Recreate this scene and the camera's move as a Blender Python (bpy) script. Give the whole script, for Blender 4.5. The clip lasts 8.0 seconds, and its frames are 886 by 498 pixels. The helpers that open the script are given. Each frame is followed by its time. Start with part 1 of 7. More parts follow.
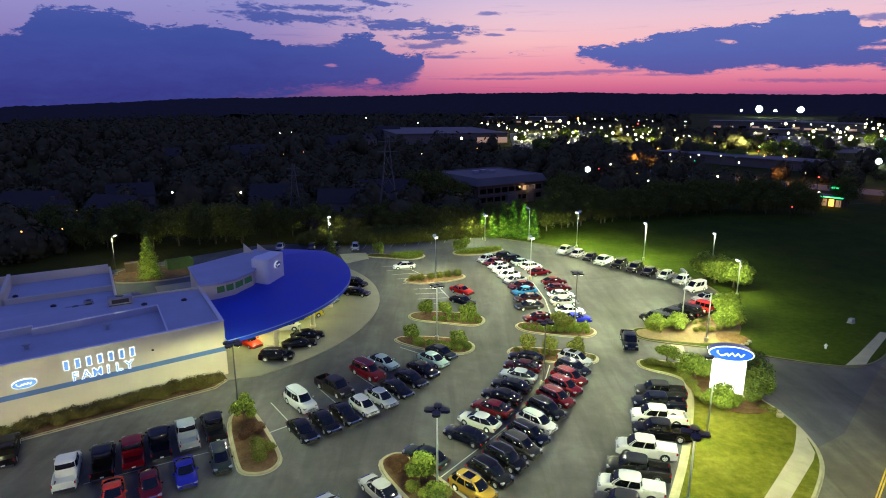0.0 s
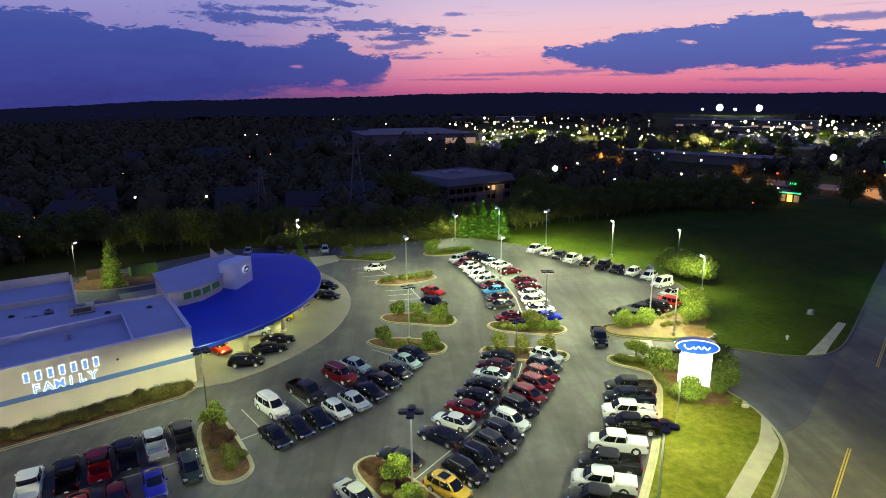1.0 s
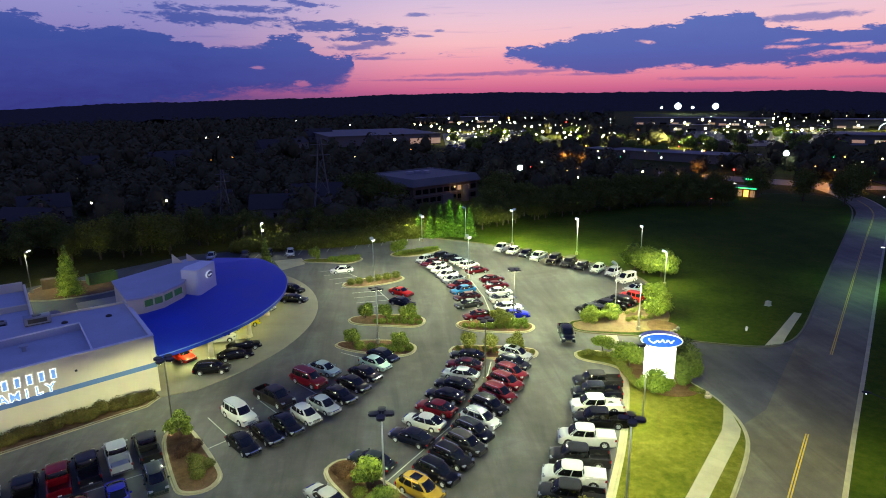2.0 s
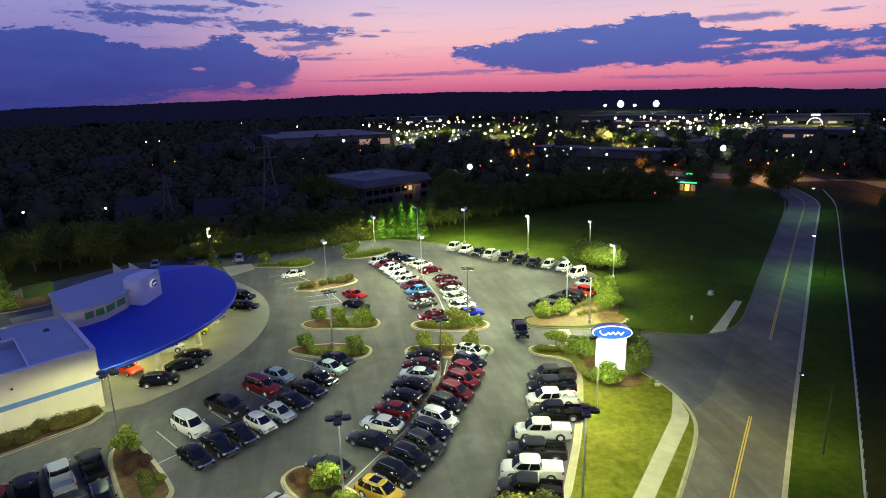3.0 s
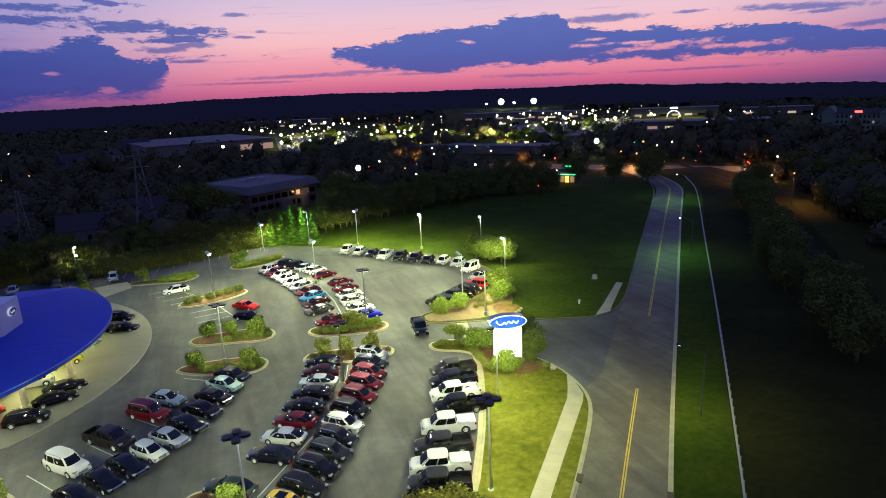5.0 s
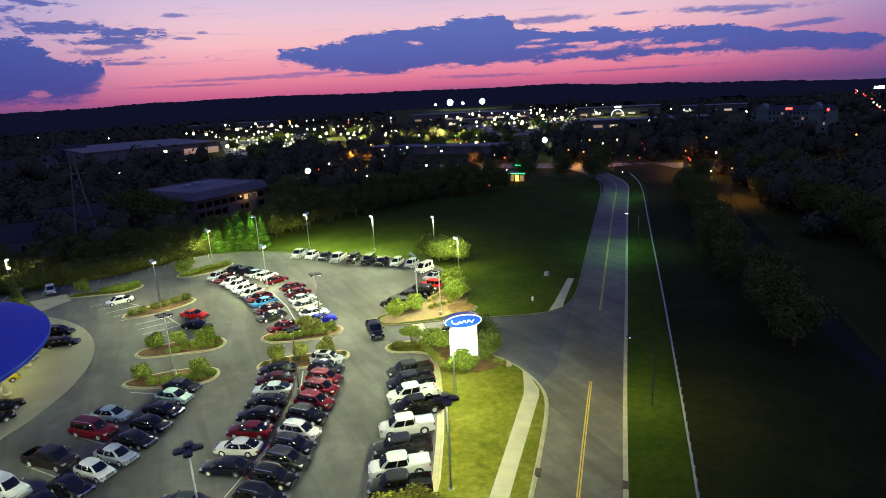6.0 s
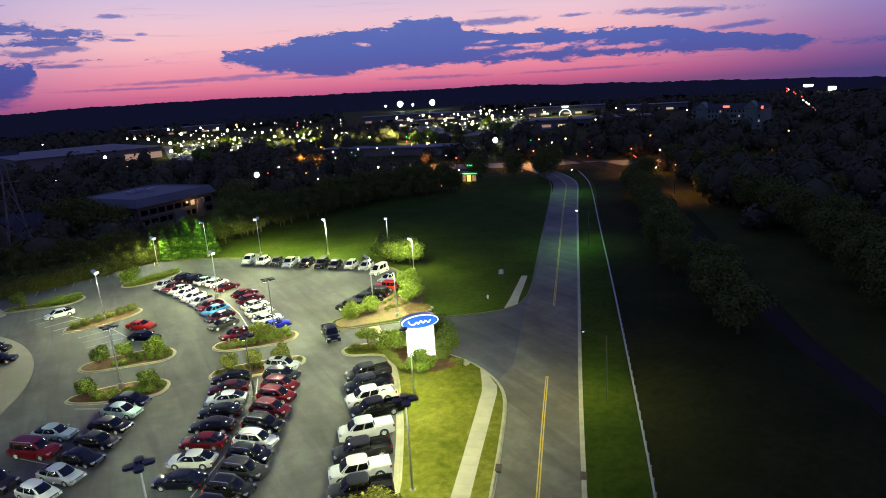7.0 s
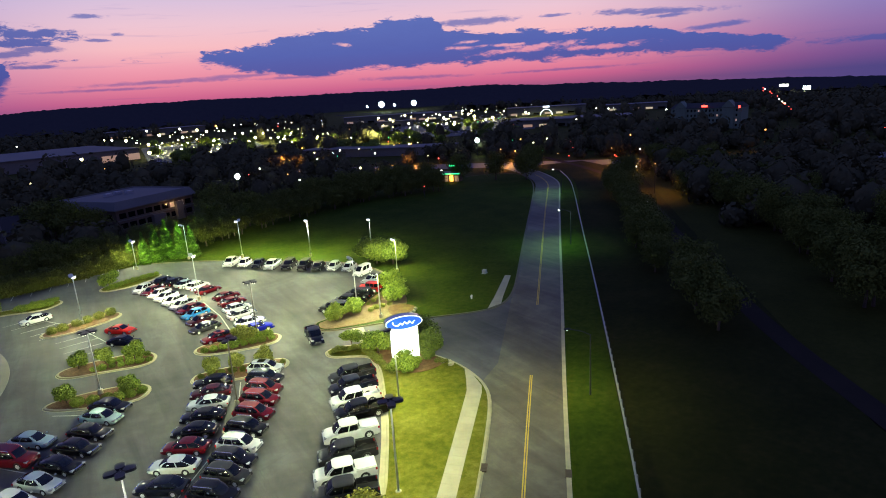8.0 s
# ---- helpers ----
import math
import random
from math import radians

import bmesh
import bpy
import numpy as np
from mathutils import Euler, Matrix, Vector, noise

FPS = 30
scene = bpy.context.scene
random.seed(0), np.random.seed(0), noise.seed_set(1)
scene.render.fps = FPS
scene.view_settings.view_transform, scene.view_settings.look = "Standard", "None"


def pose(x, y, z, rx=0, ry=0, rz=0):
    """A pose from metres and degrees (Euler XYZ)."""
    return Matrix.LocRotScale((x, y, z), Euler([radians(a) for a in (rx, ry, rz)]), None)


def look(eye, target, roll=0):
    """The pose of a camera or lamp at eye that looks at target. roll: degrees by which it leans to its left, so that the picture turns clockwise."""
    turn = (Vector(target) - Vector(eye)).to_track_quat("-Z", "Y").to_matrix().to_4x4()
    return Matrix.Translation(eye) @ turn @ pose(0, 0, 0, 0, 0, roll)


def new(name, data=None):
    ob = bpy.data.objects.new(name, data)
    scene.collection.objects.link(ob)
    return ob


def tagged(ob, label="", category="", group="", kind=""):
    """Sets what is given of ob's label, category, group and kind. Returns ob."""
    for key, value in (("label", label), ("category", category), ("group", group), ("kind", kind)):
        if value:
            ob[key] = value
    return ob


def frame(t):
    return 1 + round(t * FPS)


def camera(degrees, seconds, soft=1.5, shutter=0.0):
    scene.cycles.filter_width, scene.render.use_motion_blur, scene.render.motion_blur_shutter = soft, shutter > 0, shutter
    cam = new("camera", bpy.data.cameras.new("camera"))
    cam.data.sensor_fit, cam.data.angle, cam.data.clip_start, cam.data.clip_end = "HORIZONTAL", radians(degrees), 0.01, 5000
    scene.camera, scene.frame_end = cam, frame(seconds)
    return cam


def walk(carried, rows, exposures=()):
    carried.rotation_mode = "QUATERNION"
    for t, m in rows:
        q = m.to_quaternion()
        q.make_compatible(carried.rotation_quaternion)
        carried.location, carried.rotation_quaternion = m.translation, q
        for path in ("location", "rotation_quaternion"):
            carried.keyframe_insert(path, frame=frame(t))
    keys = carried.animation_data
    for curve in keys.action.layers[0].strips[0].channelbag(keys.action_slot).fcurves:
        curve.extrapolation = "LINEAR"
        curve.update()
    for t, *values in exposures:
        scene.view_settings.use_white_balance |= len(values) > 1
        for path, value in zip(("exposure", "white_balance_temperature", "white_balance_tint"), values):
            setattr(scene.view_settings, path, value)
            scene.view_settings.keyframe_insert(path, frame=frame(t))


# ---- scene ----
cam = camera(73.12, 8.0, soft=1.0)
# seconds, eye, then yaw, tilt above the level and lean
ROWS = [
    (0.0, 0.000, -0.000, 34.650, -0.000, -14.001, 0.019),
    (0.5, -0.010, -0.001, 34.651, -1.343, -13.962, -0.134),
    (1.0, -0.026, -0.014, 34.676, -2.921, -13.943, -0.355),
    (1.5, -0.028, -0.017, 34.674, -4.421, -13.929, -0.547),
    (3.0, -0.036, 0.005, 34.662, -10.829, -14.015, -1.340),
    (3.5, -0.027, 0.070, 34.640, -13.694, -14.081, -1.697),
    (4.0, 0.001, 0.162, 34.599, -16.373, -14.178, -2.034),
    (4.5, -0.010, 0.178, 34.507, -18.886, -14.241, -2.290),
    (6.0, -0.032, 0.229, 34.431, -25.905, -14.425, -3.028),
    (6.5, -0.080, 0.227, 34.379, -28.242, -14.485, -3.236),
    (7.0, -0.121, 0.208, 34.330, -30.445, -14.551, -3.495),
    (7.5, -0.142, 0.217, 34.347, -31.518, -14.603, -3.570),
    (8.0, -0.152, 0.242, 34.357, -32.127, -14.629, -3.632),
]
walk(cam, [(t, pose(x, y, z, 0, 0, yaw) @ pose(0, 0, 0, 90 + tilt, 0, 0) @ pose(0, 0, 0, 0, 0, lean))
           for t, x, y, z, yaw, tilt, lean in ROWS])

# ---- helpers of this scene ----
rng = random.Random(7)


def lin(r, g, b):
    """Linear colour from 0-255 display values."""
    f = lambda c: c / 12.92 if c <= 0.04045 else ((c + 0.055) / 1.055) ** 2.4
    return (f(r / 255), f(g / 255), f(b / 255), 1.0)


def mesh_of(name, verts, faces, material=None, smooth=False):
    me = bpy.data.meshes.new(name)
    me.from_pydata([tuple(v) for v in verts], [], [tuple(f) for f in faces])
    me.validate()
    if smooth:
        me.polygons.foreach_set("use_smooth", [True] * len(me.polygons))
    if material:
        me.materials.append(material)
    me.update()
    return me


def part(name, geo, material, parent=None, label="", smooth=False):
    """ONE mesh object under a thing or a part. geo: a mesh, a bmesh or (verts, faces)."""
    if isinstance(geo, bpy.types.Mesh):
        me = geo
    elif isinstance(geo, bmesh.types.BMesh):
        me = bpy.data.meshes.new(name)
        geo.to_mesh(me)
        geo.free()
        if smooth:
            me.polygons.foreach_set("use_smooth", [True] * len(me.polygons))
        if material:
            me.materials.append(material)
    else:
        me = mesh_of(name, geo[0], geo[1], material, smooth)
    ob = new(name, me)
    if parent:
        ob.parent = parent
    if label:
        ob["label"] = label
    return ob


def empty(name, m, label="", category="", group=""):
    ob = new(name)
    ob.empty_display_size = 0.2
    ob.matrix_basis = m
    return tagged(ob, label, category, group)


def box_bm(*boxes, bevel=0.0):
    """Boxes given as (x0, x1, y0, y1, z0, z1), in one bmesh."""
    bm = bmesh.new()
    for x0, x1, y0, y1, z0, z1 in boxes:
        bmesh.ops.create_cube(bm, size=1.0, matrix=Matrix.Translation(((x0 + x1) / 2, (y0 + y1) / 2, (z0 + z1) / 2)) @ Matrix.Diagonal((x1 - x0, y1 - y0, z1 - z0, 1)))
    if bevel:
        bmesh.ops.bevel(bm, geom=bm.edges[:], offset=bevel, segments=2, affect="EDGES")
    return bm


def tube(points, radii, n=8, cap=True):
    """A round bar along points; radii: one or one a point."""
    pts = [Vector(p) for p in points]
    rs = radii if isinstance(radii, (list, tuple)) else [radii] * len(pts)
    vs, fs = [], []
    for i, p in enumerate(pts):
        d = (pts[min(i + 1, len(pts) - 1)] - pts[max(i - 1, 0)]).normalized()
        a = d.orthogonal().normalized() if abs(d.z) < 0.99 else Vector((1, 0, 0))
        a = (a - d * a.dot(d)).normalized()
        b = d.cross(a)
        for k in range(n):
            w = 2 * math.pi * k / n
            vs.append(p + (a * math.cos(w) + b * math.sin(w)) * rs[i])
    for i in range(len(pts) - 1):
        for k in range(n):
            fs.append((i * n + k, i * n + (k + 1) % n, (i + 1) * n + (k + 1) % n, (i + 1) * n + k))
    if cap:
        fs.append(tuple(range(n))[::-1])
        fs.append(tuple(range((len(pts) - 1) * n, len(pts) * n)))
    return vs, fs


def joined(*geos):
    vs, fs = [], []
    for v, f in geos:
        o = len(vs)
        vs += list(v)
        fs += [tuple(i + o for i in q) for q in f]
    return vs, fs


def box(x0, x1, y0, y1, z0, z1):
    v = [(x0, y0, z0), (x1, y0, z0), (x1, y1, z0), (x0, y1, z0), (x0, y0, z1), (x1, y0, z1), (x1, y1, z1), (x0, y1, z1)]
    return v, [(3, 2, 1, 0), (4, 5, 6, 7), (0, 1, 5, 4), (1, 2, 6, 5), (2, 3, 7, 6), (3, 0, 4, 7)]


def rounded(pts, times=2, closed=True):
    """Corners cut twice, so that an outline runs in curves."""
    pts = [Vector((p[0], p[1])) for p in pts]
    for _ in range(times):
        out, n = [], len(pts)
        for i in range(n if closed else n - 1):
            a, b = pts[i], pts[(i + 1) % n]
            out += [a.lerp(b, 0.25), a.lerp(b, 0.75)]
        if not closed:
            out = [pts[0]] + out + [pts[-1]]
        pts = out
    return pts


def area2(pts):
    return sum(a.x * b.y - b.x * a.y for a, b in zip(pts, pts[1:] + pts[:1]))


def offset(pts, d, closed=True):
    """The outline moved d to its left."""
    out, n = [], len(pts)
    for i, p in enumerate(pts):
        a = pts[i - 1] if closed or i > 0 else p
        b = pts[(i + 1) % n] if closed or i < n - 1 else p
        t = (b - a).normalized()
        out.append(p + Vector((-t.y, t.x)) * d)
    return out


def slab(pts, z0, z1):
    """A flat plate with the outline pts, top at z1."""
    bm = bmesh.new()
    top = [bm.verts.new((p[0], p[1], z1)) for p in pts]
    low = [bm.verts.new((p[0], p[1], z0)) for p in pts]
    n = len(pts)
    for i in range(n):
        bm.faces.new((top[i], low[i], low[(i + 1) % n], top[(i + 1) % n]))
    edges = [bm.edges.get((top[i], top[(i + 1) % n])) for i in range(n)]
    bmesh.ops.triangle_fill(bm, use_beauty=True, use_dissolve=False, edges=edges)
    bmesh.ops.recalc_face_normals(bm, faces=bm.faces[:])
    return bm


def kerb_geo(pts, width=0.3, h=0.15, closed=True):
    """A kerb with a sloped face and a gutter pan along an outline; width goes to the left."""
    rails = [offset(pts, d, closed) for d in (-0.16, -0.02, 0.02, width - 0.03, width)]
    zs = (0.008, 0.012, h - 0.01, h, h - 0.05)
    vs = [(p.x, p.y, z) for r, z in zip(rails, zs) for p in r]
    n = len(pts)
    fs = [(k * n + i, k * n + (i + 1) % n, (k + 1) * n + (i + 1) % n, (k + 1) * n + i) for k in range(4) for i in range(n if closed else n - 1)]
    return vs, fs


# ---- camera exposure, world and lights ----
def node(nt, kind, ins=None, operation="", interpolation_type="", feature=""):
    n = nt.nodes.new(kind)
    if operation:
        n.operation = operation
    if interpolation_type:
        n.interpolation_type = interpolation_type
    if feature:
        n.feature = feature
    for k, v in (ins or {}).items():
        if isinstance(v, bpy.types.NodeSocket):
            nt.links.new(v, n.inputs[k])
        else:
            n.inputs[k].default_value = v
    return n


def calc(nt, op, a, b=0.0, c=0.0):
    n = node(nt, "ShaderNodeMath", {0: a, 1: b, 2: c}, operation=op)
    return n.outputs[0]


def ramp(nt, fac, stops, mode="LINEAR"):
    n = nt.nodes.new("ShaderNodeValToRGB")
    n.color_ramp.interpolation = mode
    e = n.color_ramp.elements
    while len(e) < len(stops):
        e.new(0.5)
    for el, (p, c) in zip(e, stops):
        el.position = p
        el.color = c if len(c) == 4 else (*c, 1)
    nt.links.new(fac, n.inputs[0])
    return n.outputs[0]


def mix(nt, fac, a, b, blend="MIX"):
    n = nt.nodes.new("ShaderNodeMix")
    n.data_type, n.blend_type = "RGBA", blend
    for i, v in ((0, fac), (6, a), (7, b)):
        if isinstance(v, bpy.types.NodeSocket):
            nt.links.new(v, n.inputs[i])
        else:
            n.inputs[i].default_value = v
    return n.outputs[2]


world = bpy.data.worlds.new("dusk_sky")
scene.world = world
world.use_nodes = True
wt = world.node_tree
wt.nodes.clear()
way = node(wt, "ShaderNodeTexCoord").outputs["Generated"]
sep = node(wt, "ShaderNodeSeparateXYZ", {0: way})
az = calc(wt, "MULTIPLY", calc(wt, "ARCTAN2", sep.outputs[0], sep.outputs[1]), 57.2958)
el = calc(wt, "MULTIPLY", calc(wt, "ARCSINE", sep.outputs[2]), 57.2958)
up = calc(wt, "DIVIDE", el, 40.0)
# the afterglow in the west and the dull mauve and blue away from it
glow = ramp(wt, up, [(0.0, lin(150, 84, 126)), (0.022, lin(206, 101, 142)), (0.05, lin(230, 132, 158)), (0.085, lin(241, 158, 176)), (0.125, lin(248, 190, 196)), (0.17, lin(238, 198, 212)),
                     (0.22, lin(216, 194, 222)), (0.3, lin(168, 162, 212)), (0.5, lin(104, 114, 190)), (1.0, lin(74, 92, 174))])
dull = ramp(wt, up, [(0.0, lin(80, 70, 130)), (0.03, lin(116, 82, 144)), (0.08, lin(142, 110, 168)), (0.13, lin(140, 128, 188)), (0.2, lin(150, 146, 204)), (0.5, lin(96, 110, 190)), (1.0, lin(74, 92, 174))])
west = calc(wt, "SUBTRACT", 1.0, calc(wt, "DIVIDE", calc(wt, "ABSOLUTE", calc(wt, "SUBTRACT", az, 25.0)), 70.0))
west = node(wt, "ShaderNodeMapRange", {0: west, 1: 0.36, 2: 0.76, 3: 0.0, 4: 1.0}, interpolation_type="SMOOTHSTEP").outputs[0]
sky = mix(wt, west, dull, glow)
place = node(wt, "ShaderNodeCombineXYZ", {0: az, 1: el}).outputs[0]


def ragged(sa, se, seed, detail, rough):
    """Noise stretched along the sky, round zero."""
    at = node(wt, "ShaderNodeCombineXYZ", {0: calc(wt, "MULTIPLY", az, sa), 1: calc(wt, "MULTIPLY", el, se), 2: seed}).outputs[0]
    return calc(wt, "SUBTRACT", node(wt, "ShaderNodeTexNoise", {"Vector": at, "Scale": 1.0, "Detail": detail, "Roughness": rough, "Distortion": 0.4}).outputs[0], 0.5)


puff, tuft, streak = ragged(0.26, 0.8, 3.1, 10.0, 0.68), ragged(0.8, 2.6, 5.3, 8.0, 0.66), ragged(0.09, 1.6, 8.4, 6.0, 0.6)


def profile(points):
    """A height in degrees that changes with the azimuth."""
    where = node(wt, "ShaderNodeMapRange", {0: az, 1: -60.0, 2: 80.0, 3: 0.0, 4: 1.0}).outputs[0]
    level = ramp(wt, where, [((a + 60) / 140, ((e + 3) / 12,) * 3) for a, e in points])
    return calc(wt, "SUBTRACT", calc(wt, "MULTIPLY", level, 12.0), 3.0)


def smooth(v, edge):
    return node(wt, "ShaderNodeMapRange", {0: v, 1: -edge, 2: edge, 3: 0.0, 4: 1.0}, interpolation_type="SMOOTHSTEP").outputs[0]


def bank(top, low, e_top, e_low, rag):
    """A bank of cloud between two profiles, with ragged edges."""
    n = calc(wt, "ADD", calc(wt, "MULTIPLY", puff, rag), calc(wt, "MULTIPLY", tuft, rag * 0.7))
    a = smooth(calc(wt, "ADD", calc(wt, "SUBTRACT", profile(top), el), n), e_top)
    b = smooth(calc(wt, "ADD", calc(wt, "SUBTRACT", el, profile(low)), n), e_low)
    return calc(wt, "MULTIPLY", a, b)


def tufts(rows, rag, edge):
    """Small clouds, each an oval (azimuth, height, half width, half height, slope) with a torn outline."""
    best = None
    for a, e, wa, we, slope in rows:
        m = node(wt, "ShaderNodeMapping", {"Vector": place, "Location": (-a / wa, -(e - slope * a) / we - 0.0, 0), "Scale": (1 / wa, 1 / we, 1)}).outputs[0]
        if slope:
            m = node(wt, "ShaderNodeVectorMath", {0: m, 1: node(wt, "ShaderNodeCombineXYZ", {1: calc(wt, "MULTIPLY", az, -slope / we)}).outputs[0]}, operation="ADD").outputs[0]
        d = node(wt, "ShaderNodeVectorMath", {0: m}, operation="LENGTH").outputs["Value"]
        best = d if best is None else calc(wt, "MINIMUM", best, d)
    n = calc(wt, "ADD", calc(wt, "MULTIPLY", puff, rag * 0.6), calc(wt, "MULTIPLY", tuft, rag))
    return smooth(calc(wt, "ADD", calc(wt, "SUBTRACT", 1.0, best), n), edge)


bank_r = bank([(10.7, 4.2), (12.7, 4.5), (15.5, 4.8), (19.0, 5.6), (20.8, 5.8), (26.3, 6.0), (27.3, 6.5), (29.0, 6.8), (32.6, 6.6), (33.4, 5.4), (36.4, 4.9), (38.5, 4.9), (40.5, 5.1), (43.5, 4.7), (50.4, 4.5), (53.0, 3.9), (57.3, 3.4), (59.8, 3.0), (63.2, 2.4), (64.0, 1.0)],
              [(10.6, 4.3), (12.7, 3.6), (14.3, 3.4), (15.2, 3.0), (16.3, 2.6), (22.4, 2.2), (25.0, 2.5), (33.0, 2.55), (37.6, 2.6), (41.7, 2.4), (48.3, 2.4), (53.0, 2.1), (57.4, 1.9), (60.7, 1.95), (63.2, 2.5), (64.0, 4.0)], 0.09, 0.2, 1.9)
bank_l = bank([(-60, 6.4), (-45, 5.6), (-36, 4.6), (-33.4, 5.4), (-32.6, 6.5), (-31.2, 6.9), (-29.3, 6.9), (-25.8, 6.5), (-25.4, 5.75), (-24.2, 5.8), (-21.4, 6.1), (-18.9, 6.1), (-17.6, 5.5), (-14.8, 5.4), (-14.2, 4.3), (-11.9, 4.7), (-9.9, 5.0), (-8.6, 6.0), (-6.8, 6.1), (-6.1, 5.5), (-4.6, 4.1), (-1.8, 3.9), (-1.4, 2.0), (-1.0, 0.0)],
              [(-60, -2.5), (-26, -0.8), (-19.4, 0.1), (-12.1, 0.85), (-7.0, 1.1), (-3.6, 1.2), (-2.6, 1.8), (-1.7, 3.0), (-0.9, 4.2)], 0.14, 0.6, 3.0)
small = tufts([(-13.5, 7.05, 5.0, 0.5, -0.03), (-12.4, 7.8, 5.2, 0.28, 0.0), (-5.8, 8.4, 1.9, 0.26, -0.1), (-3.7, 6.5, 3.8, 0.40, 0.0), (-0.2, 6.3, 3.0, 0.32, -0.06), (-0.8, 5.6, 3.0, 0.26, 0.03)], 4.5, 0.4)
bits = tufts([(0.6, 5.1, 1.5, 0.22, 0.0), (-1.8, 4.75, 1.7, 0.24, 0.0), (0.0, 3.8, 1.4, 0.14, 0.0), (4.1, 7.5, 1.0, 0.14, 0.0), (6.0, 6.1, 0.5, 0.12, 0.0), (4.4, 5.7, 0.8, 0.1, 0.0), (36.5, 6.0, 3.3, 0.26, 0.0), (51.5, 5.6, 4.2, 0.22, -0.05), (53.0, 5.15, 1.6, 0.13, 0.0), (56.2, 4.0, 2.1, 0.2, 0.05), (43.2, 6.0, 1.1, 0.12, 0.0), (67.5, 2.05, 3.4, 0.24, 0.0)], 3.2, 0.5)
low_streaks = tufts([(9.0, 2.3, 5.2, 0.15, 0.01), (15.0, 2.5, 4.0, 0.13, 0.02), (20.0, 2.15, 3.4, 0.12, 0.0), (30.5, 1.55, 3.8, 0.15, -0.02), (4.5, 1.9, 4.0, 0.10, 0.0), (44.0, 1.4, 5.0, 0.10, 0.0)], 2.6, 0.7)
gaps = tufts([(34.7, 3.8, 1.0, 0.13, 0.0), (41.0, 3.4, 3.0, 0.20, 0.05), (47.9, 3.1, 2.3, 0.16, 0.0), (35.6, 4.3, 0.8, 0.11, 0.0), (38.5, 3.85, 1.5, 0.1, 0.0), (24.4, 4.7, 0.5, 0.13, 0.0), (-10.0, 3.1, 0.45, 0.14, 0.0), (-6.6, 1.6, 0.5, 0.2, 0.0), (-12.4, 5.15, 2.0, 0.25, -0.08)], 5.5, 0.7)
cover = calc(wt, "MULTIPLY", calc(wt, "MAXIMUM", bank_r, bank_l), calc(wt, "SUBTRACT", 1.0, calc(wt, "MULTIPLY", gaps, 0.85)))
cover = calc(wt, "MAXIMUM", cover, calc(wt, "MAXIMUM", calc(wt, "MULTIPLY", small, 0.95), calc(wt, "MULTIPLY", bits, 0.8)))
cover = calc(wt, "MAXIMUM", cover, calc(wt, "MULTIPLY", low_streaks, 0.6))
wisps = node(wt, "ShaderNodeMapRange", {0: streak, 1: 0.08, 2: 0.22, 3: 0.0, 4: 0.22}, interpolation_type="SMOOTHSTEP").outputs[0]
cover = calc(wt, "MULTIPLY", calc(wt, "MAXIMUM", cover, wisps), 0.96)
grey = ramp(wt, up, [(0.0, lin(88, 66, 134)), (0.05, lin(76, 84, 158)), (0.10, lin(72, 97, 176)), (0.16, lin(82, 107, 184)), (0.22, lin(100, 114, 188)), (0.35, lin(92, 106, 184)), (1.0, lin(70, 90, 168))])
south = ramp(wt, up, [(0.0, lin(52, 52, 128)), (0.06, lin(54, 64, 144)), (0.14, lin(57, 76, 155)), (0.22, lin(80, 94, 170)), (1.0, lin(70, 90, 168))])
grey = mix(wt, node(wt, "ShaderNodeMapRange", {0: az, 1: -16.0, 2: 12.0, 3: 1.0, 4: 0.0}).outputs[0], grey, south)
grey = mix(wt, node(wt, "ShaderNodeMapRange", {0: puff, 1: -0.15, 2: 0.2, 3: 0.0, 4: 0.3}).outputs[0], grey, lin(68, 88, 166))
sky = mix(wt, cover, sky, grey)
back = node(wt, "ShaderNodeBackground", {"Color": sky, "Strength": 1.0})
nt_out = node(wt, "ShaderNodeOutputWorld", {"Surface": back.outputs[0]})


def lamp(name, kind, m, power, colour, size=0.25, cone=150, blend=0.5):
    data = bpy.data.lights.new(name, kind)
    data.energy, data.color = power, colour
    if kind == "SPOT":
        data.spot_size, data.spot_blend = radians(cone), blend
    if kind == "AREA":
        data.size = size
    else:
        data.shadow_soft_size = size
    ob = new(name, data)
    ob.matrix_basis = m
    return ob


MH = (0.92, 1.0, 0.53)  # metal halide lot lamps


